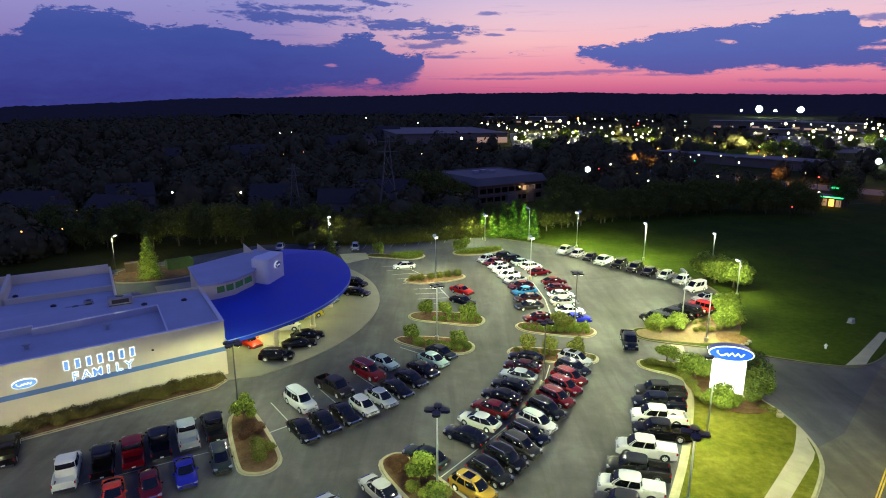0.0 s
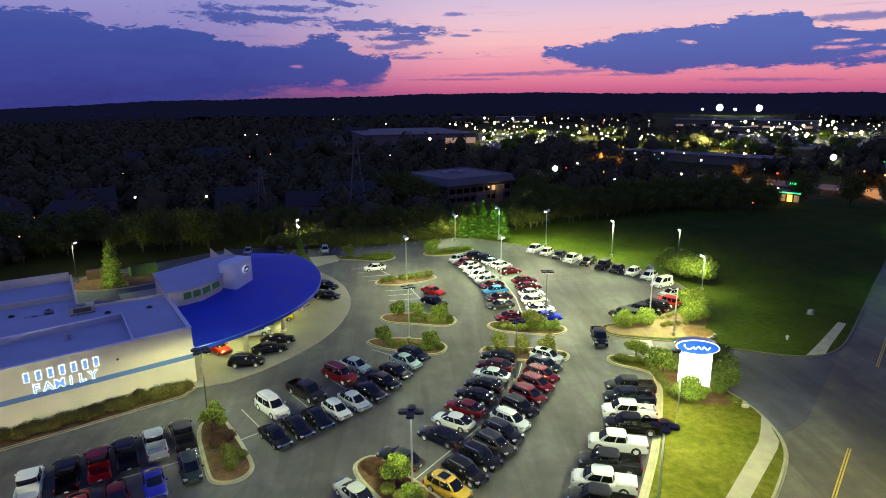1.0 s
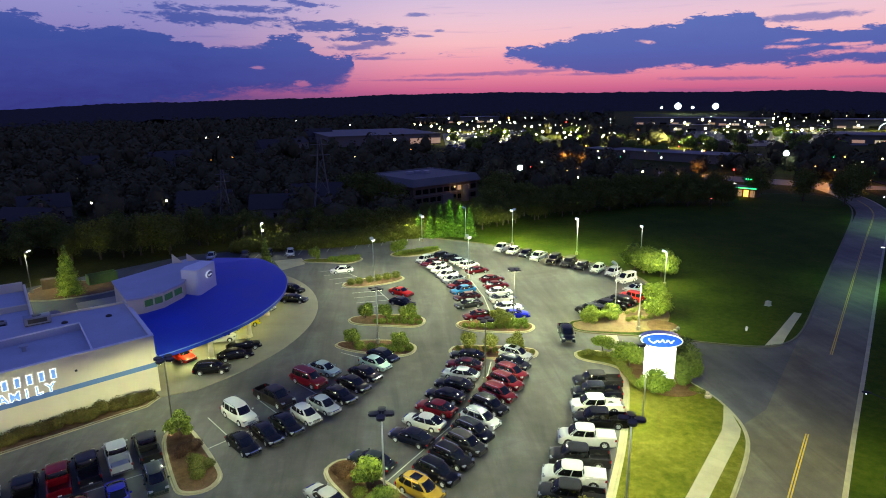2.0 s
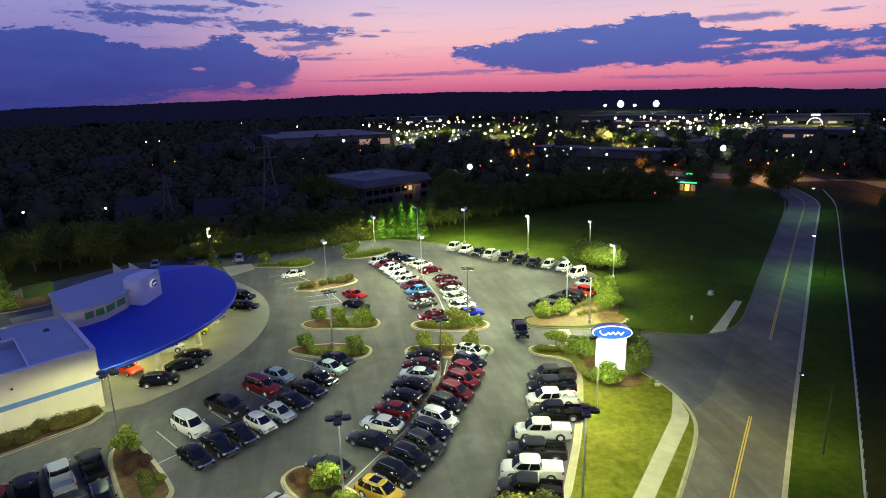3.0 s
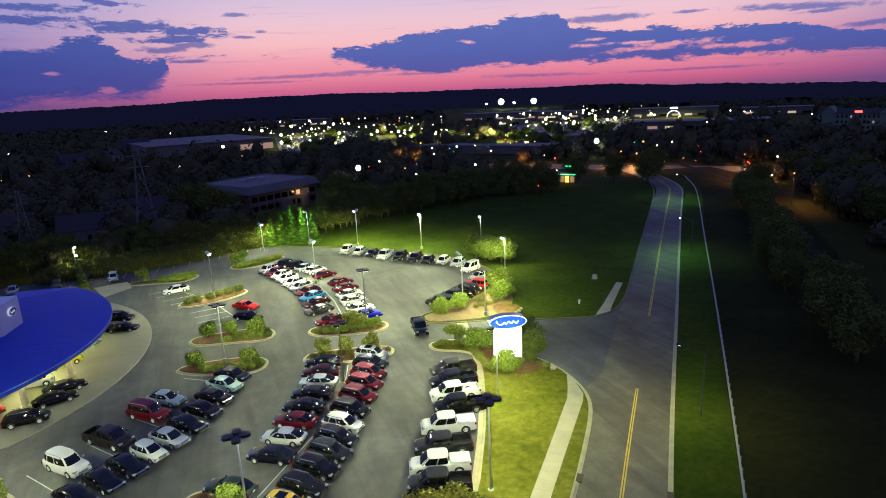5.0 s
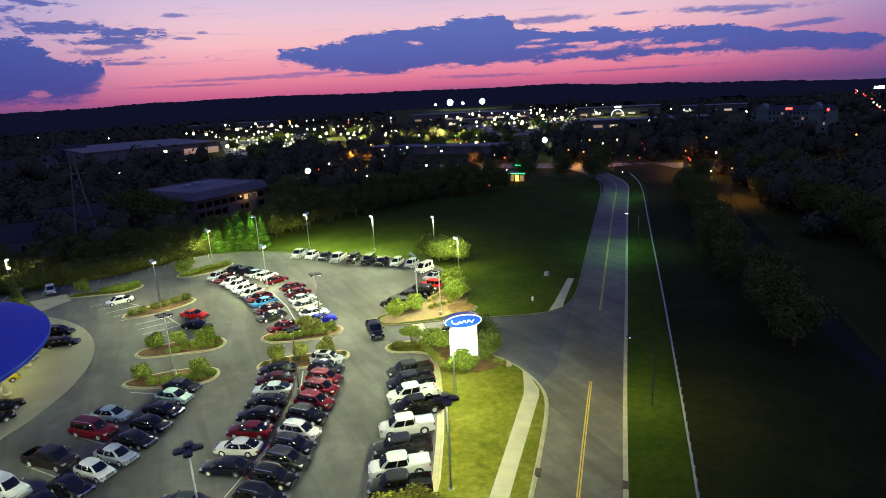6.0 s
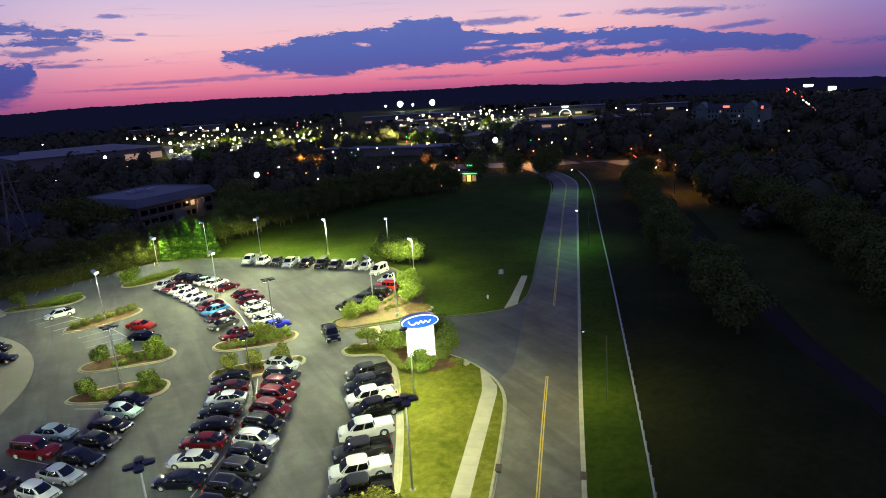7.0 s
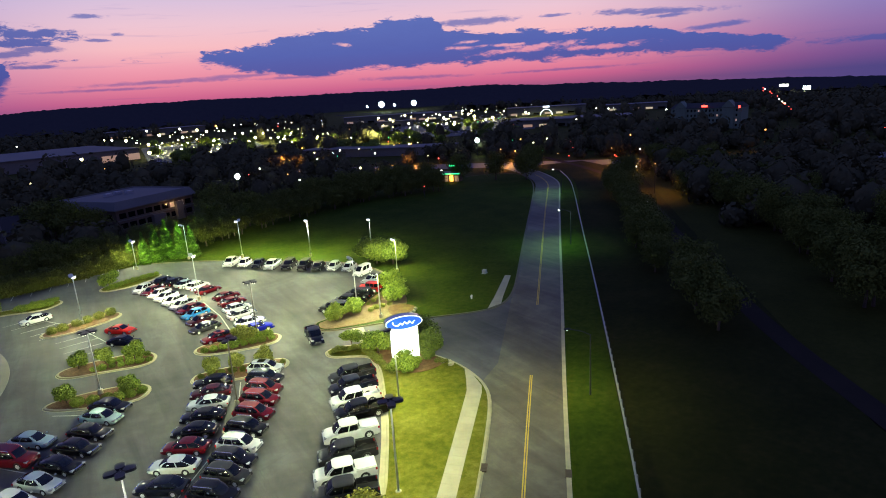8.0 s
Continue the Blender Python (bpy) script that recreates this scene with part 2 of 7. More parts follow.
# ---- materials ----
def material(name, base, rough=0.6, metal=0.0, var=0.25, scale=3.0, fine=40.0, bump=0.15, coat=0.0, emit=None, emit_power=0.0, spec=0.5, dist=0.01):
    """Two scales of variation in colour, and grain in the relief."""
    m = bpy.data.materials.new(name)
    m.use_nodes = True
    nt = m.node_tree
    b = nt.nodes["Principled BSDF"]
    b.inputs["Roughness"].default_value, b.inputs["Metallic"].default_value = rough, metal
    b.inputs["Coat Weight"].default_value, b.inputs["Coat Roughness"].default_value = coat, 0.05
    b.inputs["Specular IOR Level"].default_value = spec
    base = (*base[:3], 1.0)
    if var or bump:
        at = node(nt, "ShaderNodeTexCoord").outputs["Object"]
        big = node(nt, "ShaderNodeTexNoise", {"Vector": at, "Scale": 1.0 / scale, "Detail": 5.0, "Roughness": 0.6}).outputs[0]
        small = node(nt, "ShaderNodeTexNoise", {"Vector": at, "Scale": fine, "Detail": 3.0, "Roughness": 0.7}).outputs[0]
        f = calc(nt, "ADD", calc(nt, "MULTIPLY", big, 0.65), calc(nt, "MULTIPLY", small, 0.35))
        lo = tuple(c * (1 - var) for c in base[:3])
        hi = tuple(min(1, c * (1 + var)) for c in base[:3])
        nt.links.new(ramp(nt, f, [(0.3, lo), (0.7, hi)]), b.inputs["Base Color"])
        rr = node(nt, "ShaderNodeMapRange", {0: f, 1: 0.3, 2: 0.7, 3: max(0.02, rough - 0.08), 4: min(1, rough + 0.08)}).outputs[0]
        nt.links.new(rr, b.inputs["Roughness"])
        if bump:
            bp = node(nt, "ShaderNodeBump", {"Strength": bump, "Distance": dist, "Height": small}).outputs[0]
            nt.links.new(bp, b.inputs["Normal"])
    else:
        b.inputs["Base Color"].default_value = base
    if emit:
        b.inputs["Emission Color"].default_value, b.inputs["Emission Strength"].default_value = (*emit[:3], 1), emit_power
    return m


def asphalt_mat(name, tone):
    m = bpy.data.materials.new(name)
    m.use_nodes = True
    nt = m.node_tree
    b = nt.nodes["Principled BSDF"]
    at = node(nt, "ShaderNodeTexCoord").outputs["Object"]
    big = node(nt, "ShaderNodeTexNoise", {"Vector": at, "Scale": 0.05, "Detail": 5.0, "Roughness": 0.6, "Distortion": 0.6}).outputs[0]
    mid = node(nt, "ShaderNodeTexNoise", {"Vector": at, "Scale": 0.45, "Detail": 6.0, "Roughness": 0.65}).outputs[0]
    grain = node(nt, "ShaderNodeTexNoise", {"Vector": at, "Scale": 60.0, "Detail": 2.0}).outputs[0]
    lane = node(nt, "ShaderNodeMapping", {"Vector": at, "Rotation": (0, 0, radians(-35)), "Scale": (0.5, 0.07, 1.0)}).outputs[0]
    drag = node(nt, "ShaderNodeTexNoise", {"Vector": lane, "Scale": 0.8, "Detail": 5.0, "Roughness": 0.6, "Distortion": 0.8}).outputs[0]
    stain = node(nt, "ShaderNodeTexVoronoi", {"Vector": at, "Scale": 0.33, "Randomness": 1.0}).outputs[0]
    stain = node(nt, "ShaderNodeMapRange", {0: stain, 1: 0.12, 2: 0.3, 3: 0.9, 4: 1.0}, interpolation_type="SMOOTHSTEP").outputs[0]
    f = calc(nt, "ADD", calc(nt, "MULTIPLY", big, 0.42), calc(nt, "ADD", calc(nt, "MULTIPLY", mid, 0.23), calc(nt, "ADD", calc(nt, "MULTIPLY", drag, 0.25), calc(nt, "MULTIPLY", grain, 0.1))))
    col = ramp(nt, f, [(0.39, tuple(c * 0.48 for c in tone)), (0.5, tone), (0.6, tuple(c * 1.7 for c in tone))])
    col = mix(nt, 1.0, col, node(nt, "ShaderNodeCombineColor", {0: stain, 1: stain, 2: stain}).outputs[0], "MULTIPLY")
    crack = node(nt, "ShaderNodeTexVoronoi", {"Vector": node(nt, "ShaderNodeVectorMath", {0: at, 1: node(nt, "ShaderNodeTexNoise", {"Vector": at, "Scale": 0.4}).outputs[1]}, operation="ADD").outputs[0], "Scale": 0.11}, feature="DISTANCE_TO_EDGE").outputs[0]
    crack = node(nt, "ShaderNodeMapRange", {0: crack, 1: 0.002, 2: 0.005, 3: 0.9, 4: 1.0}).outputs[0]
    col = mix(nt, 1.0, col, node(nt, "ShaderNodeCombineColor", {0: crack, 1: crack, 2: crack}).outputs[0], "MULTIPLY")
    nt.links.new(col, b.inputs["Base Color"])
    nt.links.new(node(nt, "ShaderNodeMapRange", {0: mid, 1: 0.3, 2: 0.7, 3: 0.62, 4: 0.82}).outputs[0], b.inputs["Roughness"])
    b.inputs["Specular IOR Level"].default_value = 0.35
    nt.links.new(node(nt, "ShaderNodeBump", {"Strength": 0.3, "Distance": 0.006, "Height": grain}).outputs[0], b.inputs["Normal"])
    return m


def grass_mat(name, a, b_, c):
    m = bpy.data.materials.new(name)
    m.use_nodes = True
    nt = m.node_tree
    b = nt.nodes["Principled BSDF"]
    at = node(nt, "ShaderNodeTexCoord").outputs["Object"]
    big = node(nt, "ShaderNodeTexNoise", {"Vector": at, "Scale": 0.12, "Detail": 6.0, "Roughness": 0.65}).outputs[0]
    mid = node(nt, "ShaderNodeTexNoise", {"Vector": at, "Scale": 1.1, "Detail": 6.0, "Roughness": 0.7}).outputs[0]
    blade = node(nt, "ShaderNodeTexNoise", {"Vector": at, "Scale": 18.0, "Detail": 3.0, "Roughness": 0.8}).outputs[0]
    f = calc(nt, "ADD", calc(nt, "MULTIPLY", big, 0.35), calc(nt, "ADD", calc(nt, "MULTIPLY", mid, 0.35), calc(nt, "MULTIPLY", blade, 0.3)))
    nt.links.new(ramp(nt, f, [(0.38, a), (0.5, b_), (0.63, c)]), b.inputs["Base Color"])
    b.inputs["Roughness"].default_value = 0.9
    b.inputs["Specular IOR Level"].default_value = 0.03
    h = calc(nt, "ADD", calc(nt, "MULTIPLY", mid, 0.5), blade)
    nt.links.new(node(nt, "ShaderNodeBump", {"Strength": 0.8, "Distance": 0.06, "Height": h}).outputs[0], b.inputs["Normal"])
    return m


def leaf_mat(name, a, b_, spec=0.2):
    m = bpy.data.materials.new(name)
    m.use_nodes = True
    nt = m.node_tree
    b = nt.nodes["Principled BSDF"]
    isl = node(nt, "ShaderNodeNewGeometry").outputs["Random Per Island"]
    who = node(nt, "ShaderNodeObjectInfo").outputs["Random"]
    at = node(nt, "ShaderNodeTexCoord").outputs["Object"]
    patch = node(nt, "ShaderNodeTexNoise", {"Vector": at, "Scale": 1.3, "Detail": 4.0}).outputs[0]
    f = calc(nt, "ADD", calc(nt, "MULTIPLY", isl, 0.5), calc(nt, "ADD", calc(nt, "MULTIPLY", patch, 0.4), calc(nt, "MULTIPLY", who, 0.15)))
    nt.links.new(ramp(nt, f, [(0.2, a), (0.85, b_)]), b.inputs["Base Color"])
    b.inputs["Roughness"].default_value = 0.7
    b.inputs["Specular IOR Level"].default_value = spec
    return m


ASPHALT = asphalt_mat("asphalt", (0.077, 0.076, 0.068))
ROAD = asphalt_mat("road_asphalt", (0.110, 0.098, 0.062))
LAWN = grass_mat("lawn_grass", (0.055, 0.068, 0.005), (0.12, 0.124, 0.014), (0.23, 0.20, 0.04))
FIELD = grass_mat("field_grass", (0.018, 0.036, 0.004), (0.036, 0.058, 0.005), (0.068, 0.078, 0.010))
ROUGH = grass_mat("dark_ground", (0.03, 0.032, 0.006), (0.046, 0.047, 0.008), (0.07, 0.063, 0.013))
MULCH = grass_mat("mulch", (0.075, 0.04, 0.02), (0.15, 0.088, 0.042), (0.25, 0.16, 0.08))
APRON = material("apron_concrete", (0.27, 0.245, 0.17), 0.8, var=0.2, scale=4, fine=15, bump=0.15)
CONCRETE = material("concrete", (0.36, 0.32, 0.205), 0.85, var=0.22, scale=2.5, fine=25, bump=0.2)
KERB = material("kerb_concrete", (0.35, 0.31, 0.18), 0.85, var=0.3, scale=1.5, fine=20, bump=0.25)
PAINT_W = material("white_line_paint", (0.40, 0.40, 0.37), 0.7, var=0.4, scale=0.6, fine=18, bump=0.1)
PAINT_Y = material("yellow_line_paint", (0.55, 0.36, 0.03), 0.7, var=0.3, scale=0.8, fine=18, bump=0.1)
STUCCO = material("cream_stucco", (0.70, 0.62, 0.43), 0.85, var=0.1, scale=4, fine=30, bump=0.25)
STRIPE = material("blue_band_paint", (0.10, 0.20, 0.42), 0.6, var=0.15, scale=3, fine=30, bump=0.1)
MEMBRANE = material("pale_roof_membrane", (0.44, 0.45, 0.50), 0.75, var=0.16, scale=5, fine=6, bump=0.1)
BLUE_ROOF = material("blue_standing_seam_metal", (0.012, 0.055, 0.50), 0.5, metal=0.0, var=0.15, scale=6, fine=3, bump=0.03, spec=0.4)
WHITE_METAL = material("white_metal_panel", (0.72, 0.72, 0.72), 0.5, var=0.06, scale=3, fine=12, bump=0.04)
GALV = material("galvanised_steel", (0.42, 0.43, 0.44), 0.45, metal=0.6, var=0.15, scale=0.8, fine=20, bump=0.05)
POLE = material("bronze_pole_paint", (0.10, 0.09, 0.075), 0.5, metal=0.2, var=0.2, scale=1, fine=15, bump=0.05)
DARK = material("black_fixture_paint", (0.014, 0.014, 0.016), 0.5, var=0.2, scale=0.5, fine=20, bump=0.05)
GREY_EQ = material("grey_equipment_metal", (0.28, 0.29, 0.31), 0.55, metal=0.3, var=0.2, scale=0.7, fine=12, bump=0.08)
RUBBER = material("tyre_rubber", (0.01, 0.01, 0.01), 0.8, var=0.2, scale=0.2, fine=60, bump=0.2)
RIM = material("alloy_rim", (0.66, 0.67, 0.68), 0.35, metal=0.25, var=0.1, scale=0.2, fine=30, bump=0.0)
GLASS = material("tinted_glass", (0.004, 0.005, 0.005), 0.09, var=0.0, bump=0.0, spec=0.5)
CHROME = material("chrome_trim", (0.6, 0.6, 0.61), 0.15, metal=1.0, var=0.0, bump=0.0)
HEADLIGHT = material("headlight_lens", (0.45, 0.46, 0.47), 0.14, metal=0.5, var=0.0, bump=0.0, coat=1.0)
TAILLIGHT = material("taillight_lens", (0.30, 0.01, 0.012), 0.15, var=0.0, bump=0.0, coat=1.0)
PLASTIC = material("black_plastic_trim", (0.02, 0.02, 0.022), 0.6, var=0.15, scale=0.5, fine=40, bump=0.05)
PLATE = material("number_plate", (0.6, 0.6, 0.58), 0.5, var=0.05, bump=0.0)
BARK = material("bark", (0.12, 0.085, 0.06), 0.9, var=0.35, scale=0.5, fine=14, bump=0.5, dist=0.03)
LEAF = leaf_mat("leaves_fresh", (0.055, 0.095, 0.010), (0.27, 0.34, 0.045))
LEAF_OLIVE = leaf_mat("leaves_olive", (0.07, 0.085, 0.012), (0.26, 0.27, 0.05))
LEAF_CONIFER = leaf_mat("conifer_sprays", (0.035, 0.085, 0.010), (0.15, 0.27, 0.025), 0.1)
# brighter leaves, with the lamplight on the kerb end trees in the colour
LEAF_LIT = leaf_mat("leaves_lamplit", (0.12, 0.12, 0.010), (0.40, 0.38, 0.04))
LEAF_MID = leaf_mat("leaves_mid_green", (0.05, 0.085, 0.012), (0.15, 0.19, 0.035))
LEAF_DARK = leaf_mat("leaves_dark", (0.07, 0.084, 0.018), (0.14, 0.15, 0.03), 0.03)
LEAF_HEDGE = leaf_mat("leaves_hedge", (0.06, 0.055, 0.012), (0.16, 0.14, 0.034))
LEAF_RED = leaf_mat("leaves_brown", (0.06, 0.03, 0.018), (0.13, 0.065, 0.03))
LENS_DOWN = material("shielded_lamp_lens", (0.8, 0.8, 0.75), 0.3, var=0.0, bump=0.0, emit=(1.0, 0.98, 0.88), emit_power=5)
LENS = material("lit_lamp_lens", (0.8, 0.8, 0.75), 0.3, var=0.0, bump=0.0, emit=(1.0, 0.98, 0.88), emit_power=40)
SIGN_W = material("lit_white_acrylic", (0.8, 0.8, 0.8), 0.3, var=0.0, bump=0.0, emit=(1.0, 1.0, 0.97), emit_power=3.0)
SIGN_B = material("lit_blue_acrylic", (0.02, 0.08, 0.4), 0.3, var=0.0, bump=0.0, emit=(0.012, 0.075, 0.42), emit_power=1.4)
LETTER = material("lit_letter_face", (0.2, 0.32, 0.5), 0.3, var=0.0, bump=0.0, emit=(0.10, 0.24, 0.45), emit_power=1.0)
LETTER_W = material("lit_letter_rim", (0.8, 0.85, 0.9), 0.3, var=0.0, bump=0.0, emit=(0.85, 0.93, 1.0), emit_power=1.6)

# ---- the ground, the lot, the roads ----
def ground_height(r, a):
    """The land rises to wooded ridges round the horizon; a: degrees from the y axis, clockwise."""
    e = 0.50 - 0.00047 * (a - 13) ** 2 if -60 < a < 85 else -1.9
    crest = 34.6 + 3000 * math.tan(radians(max(e, -1.0))) - 24
    k = min(max((r - 500) / 2500, 0), 1)
    k = k * k * (3 - 2 * k)
    return -0.06 + k * (crest + 4.0 * math.sin(a * 0.21) + 2.0 * math.sin(a * 0.53 + 1)) if r < 3001 else crest - (r - 3000) * 0.05


def build_ground():
    rads = [0, 30, 60, 100, 150, 220, 320, 450, 620, 850, 1150, 1500, 1900, 2300, 2700, 3000, 3400, 4300]
    n = 144
    vs, fs = [(0, 0, -0.06)], []
    for r in rads[1:]:
        for k in range(n):
            a = 360 * k / n
            s = a if a <= 180 else a - 360
            vs.append((r * math.sin(radians(a)), r * math.cos(radians(a)), ground_height(r, s)))
    for k in range(n):
        fs.append((0, 1 + (k + 1) % n, 1 + k))
    for i in range(len(rads) - 2):
        o = 1 + i * n
        for k in range(n):
            fs.append((o + k, o + (k + 1) % n, o + n + (k + 1) % n, o + n + k))
    tagged(part("ground", (vs, fs), ROUGH, smooth=True), "dark rough ground running out to wooded ridges", "ground", kind="structure")


build_ground()


def V2(*pts):
    return [Vector(p) for p in pts]


LOT = V2((-90, 10), (21, 10), (24, 30), (44, 52), (60, 69.5), (64, 76), (58, 79), (40, 84), (55, 100), (54, 120), (26, 146), (15, 152), (-45, 143), (-70, 120), (-90, 100))
tagged(part("pavement_lot", slab(LOT, -0.05, 0.0), ASPHALT), "worn dark asphalt of the dealership car lot", "car lot", kind="structure")

# the public road: its axis, then a strip of even width along it
AXIS = rounded([(-8, -4.6), (28.2, 35.0), (44.0, 52.0), (61.2, 70.1), (85.6, 96.0), (117.8, 130.0), (137.3, 150.2), (150.5, 164.2), (160.5, 181), (168, 199), (172, 214)], 2, False)


def strip(axis, d0, d1, z0, z1):
    a, b = offset(axis, d0, False), offset(axis, d1, False)
    vs = [(p.x, p.y, z) for r, z in ((a, z0), (a, z1), (b, z1), (b, z0)) for p in r]
    n = len(axis)
    fs = [(k * n + i, k * n + i + 1, ((k + 1) % 4) * n + i + 1, ((k + 1) % 4) * n + i) for k in range(4) for i in range(n - 1)]
    return vs, [f[::-1] for f in fs]


ROAD_L = [o.lerp(w, min(1, max(0, (55.5 - o.y) / 3))) for o, w in zip(offset(AXIS, 4.4, False), offset(AXIS, 6.4, False))]
tagged(part("road", slab(ROAD_L + offset(AXIS, -3.95, False)[::-1], -0.05, 0.005), ROAD), "smooth brown-grey asphalt road with two lanes", "road", kind="structure")


def along(axis, s0, s1):
    """The stretch of a polyline between two lengths."""
    out, s = [], 0.0
    for a, b in zip(axis, axis[1:]):
        l = (b - a).length
        for w in (s0, s1):
            if s <= w < s + l:
                out.append((w, a.lerp(b, (w - s) / l)))
        if s0 < s + l < s1:
            out.append((s + l, b.copy()))
        s += l
    return [p for _, p in sorted(out, key=lambda q: q[0])]


def station(axis, p):
    """How far along the polyline lies nearest to p."""
    best, s = (1e9, 0), 0.0
    for a, b in zip(axis, axis[1:]):
        t = max(0, min(1, (Vector(p) - a).dot(b - a) / (b - a).length_squared))
        best = min(best, ((a.lerp(b, t) - Vector(p)).length, s + t * (b - a).length))
        s += (b - a).length
    return best[1]


s_a, s_b, s_c, s_d = 5.0, station(AXIS, (44.0, 52.0)), station(AXIS, (61.2, 70.1)), station(AXIS, (162, 184))
for d in (-0.17, 0.05):
    for a, b in ((s_a, s_b), (s_c, s_d)):
        ob = part("lane_line", strip(along(AXIS, a, b), d, d + 0.12, 0.006, 0.011), PAINT_Y)
        tagged(ob, "yellow centre line painted on the road", "road line", "yellow centre lines", kind="structure")

# lawns with their kerbs
LAWN_SIGN = rounded([(26.2, 74.4), (27.0, 76.4), (31.8, 75.2), (37.2, 67.5), (38.9, 61.5), (38.9, 57.5), (38.2, 53.6), (36.2, 49.8), (29.9, 42.6), (25.2, 37.5), (2, 12), (-4, 12), (18.6, 42.6), (21.0, 46.8), (24.2, 52.6), (27.1, 58.8),
                     (29.9, 65.2), (31.0, 69.3), (29.8, 71.2), (26.8, 72.9)], 2)
LAWN_BIG = rounded([(28.6, 85.4), (29.6, 87.6), (31.6, 87.9), (37.4, 89.6), (42.8, 93.6), (49.6, 101.4), (51.4, 106.5), (48.6, 117.6), (39.9, 127.8), (25.0, 143.2), (16, 149), (10, 153), (12, 168), (60, 190), (110, 205), (150, 204),
                    (160, 193), (153.5, 178.5), (146.5, 168.0), (134.0, 153.4), (114.8, 133.0), (82.6, 99.0), (67.2, 82.4), (61.6, 76.8), (57.2, 73.9), (53.3, 73.5), (48.1, 75.4), (39.3, 79.6), (32.9, 81.5), (29.4, 83.0)], 2)


# a darker brown kerb concrete for the field lawn
KERB_DARK = material("dark_kerb_concrete", (0.13, 0.115, 0.065), 0.9, var=0.3, scale=1.5, fine=20, bump=0.25)


def lawn(name, outline, mat_, label, z=0.13, kerb=KERB):
    if area2(outline) < 0:
        outline = outline[::-1]
    ob = part(name, slab(offset(outline, 0.12), -0.04, z), mat_)
    tagged(ob, label, "lawn", kind="structure")
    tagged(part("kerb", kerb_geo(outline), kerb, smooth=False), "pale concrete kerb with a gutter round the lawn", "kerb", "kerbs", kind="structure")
    return ob


lawn("lawn_sign", LAWN_SIGN, LAWN, "mown yellow-green lawn under lot lamps")
gutter = rounded([(31.2, 69.6), (29.9, 65.2), (27.1, 58.8), (24.2, 52.6), (21.0, 46.8), (18.6, 42.6)], 1, False)
tagged(part("gutter", strip(gutter, -0.55, 0.0, -0.02, 0.007), KERB), "pale concrete gutter along the truck row", "gutter", kind="structure")
lawn("lawn_field", LAWN_BIG, FIELD, "wide mown lawn falling into the dark", kerb=KERB_DARK)
verge_axis = along(AXIS, 2, s_d + 25)
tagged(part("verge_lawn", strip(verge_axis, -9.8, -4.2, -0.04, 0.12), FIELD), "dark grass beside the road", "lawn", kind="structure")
# grass beyond the rail; the shade there is put into its colour
VERGE_SHADE = grass_mat("shaded_verge_grass", (0.016, 0.018, 0.004), (0.026, 0.028, 0.006), (0.044, 0.040, 0.010))
tagged(part("verge_shaded", strip(verge_axis, -34, -9.8, -0.04, 0.118), VERGE_SHADE), "verge grass beyond the guard rail, coloured dark for shade", "rough grass", kind="structure")
tagged(part("kerb", strip(verge_axis, -4.21, -3.75, 0.0, 0.14), KERB), "straight pale concrete kerb along the road", "kerb", "kerbs", kind="structure")

# planted islands: outline, filling
ISLANDS = {
    "a": ([(-24.6, 61.0), (-22.4, 62.4), (-20.9, 61.0), (-16.3, 53.4), (-15.9, 51.6), (-16.9, 50.0), (-19.1, 49.9), (-20.2, 51.4)], MULCH),
    "b": ([(-6.6, 51.5), (-5.4, 53.6), (-3.6, 53.7), (-2.4, 51.9), (2.3, 46.4), (4.5, 43.0), (-0.5, 42.5), (-3.4, 46.4)], MULCH),
    "c": ([(-7.6, 83.2), (-5.6, 84.6), (1.5, 83.8), (4.6, 81.9), (4.4, 79.0), (2.6, 77.5), (-1.1, 78.6), (-5.6, 80.9)], MULCH),
    "d": ([(-6.0, 93.6), (-3.9, 95.3), (5.4, 94.5), (6.9, 91.9), (6.4, 89.6), (4.8, 88.3), (0.5, 89.7), (-4.8, 90.9)], MULCH),
    "e": ([(-7.9, 111.8), (-7.2, 115.0), (-1.6, 117.2), (3.8, 118.0), (4.8, 115.2), (2.0, 112.6), (-4.3, 110.4)], MULCH),
    "f": ([(-17.8, 131.3), (-17.2, 134.6), (-10.9, 133.3), (-4.9, 134.7), (-3.8, 131.5), (-7.1, 128.4), (-12.0, 130.2)], LAWN),
    "g": ([(2.2, 133.9), (2.6, 137.2), (13.1, 140.2), (15.0, 138.1), (10.3, 133.8), (4.7, 132.5)], LAWN),
    "h": ([(11.2, 88.5), (12.6, 90.5), (19.6, 90.0), (23.5, 87.7), (23.6, 85.5), (21.6, 83.6), (16.5, 84.7), (12.5, 86.1)], MULCH),
    "i": ([(9.0, 78.8), (10.5, 80.8), (20.8, 78.3), (21.7, 76.5), (20.3, 74.3), (14.8, 74.9), (9.6, 77.2)], MULCH),
}
for key, (outline, fill) in ISLANDS.items():
    o = rounded(outline, 2)
    if area2(o) < 0:
        o = o[::-1]
    tagged(part("planting_bed", slab(offset(o, 0.2), -0.03, 0.14), fill), "kerbed planting bed between the parking rows", "planting bed", "planted islands", kind="structure")
    tagged(part("kerb", kerb_geo(o, 0.32), KERB), "rounded pale concrete kerb round a planted island", "kerb", "kerbs", kind="structure")
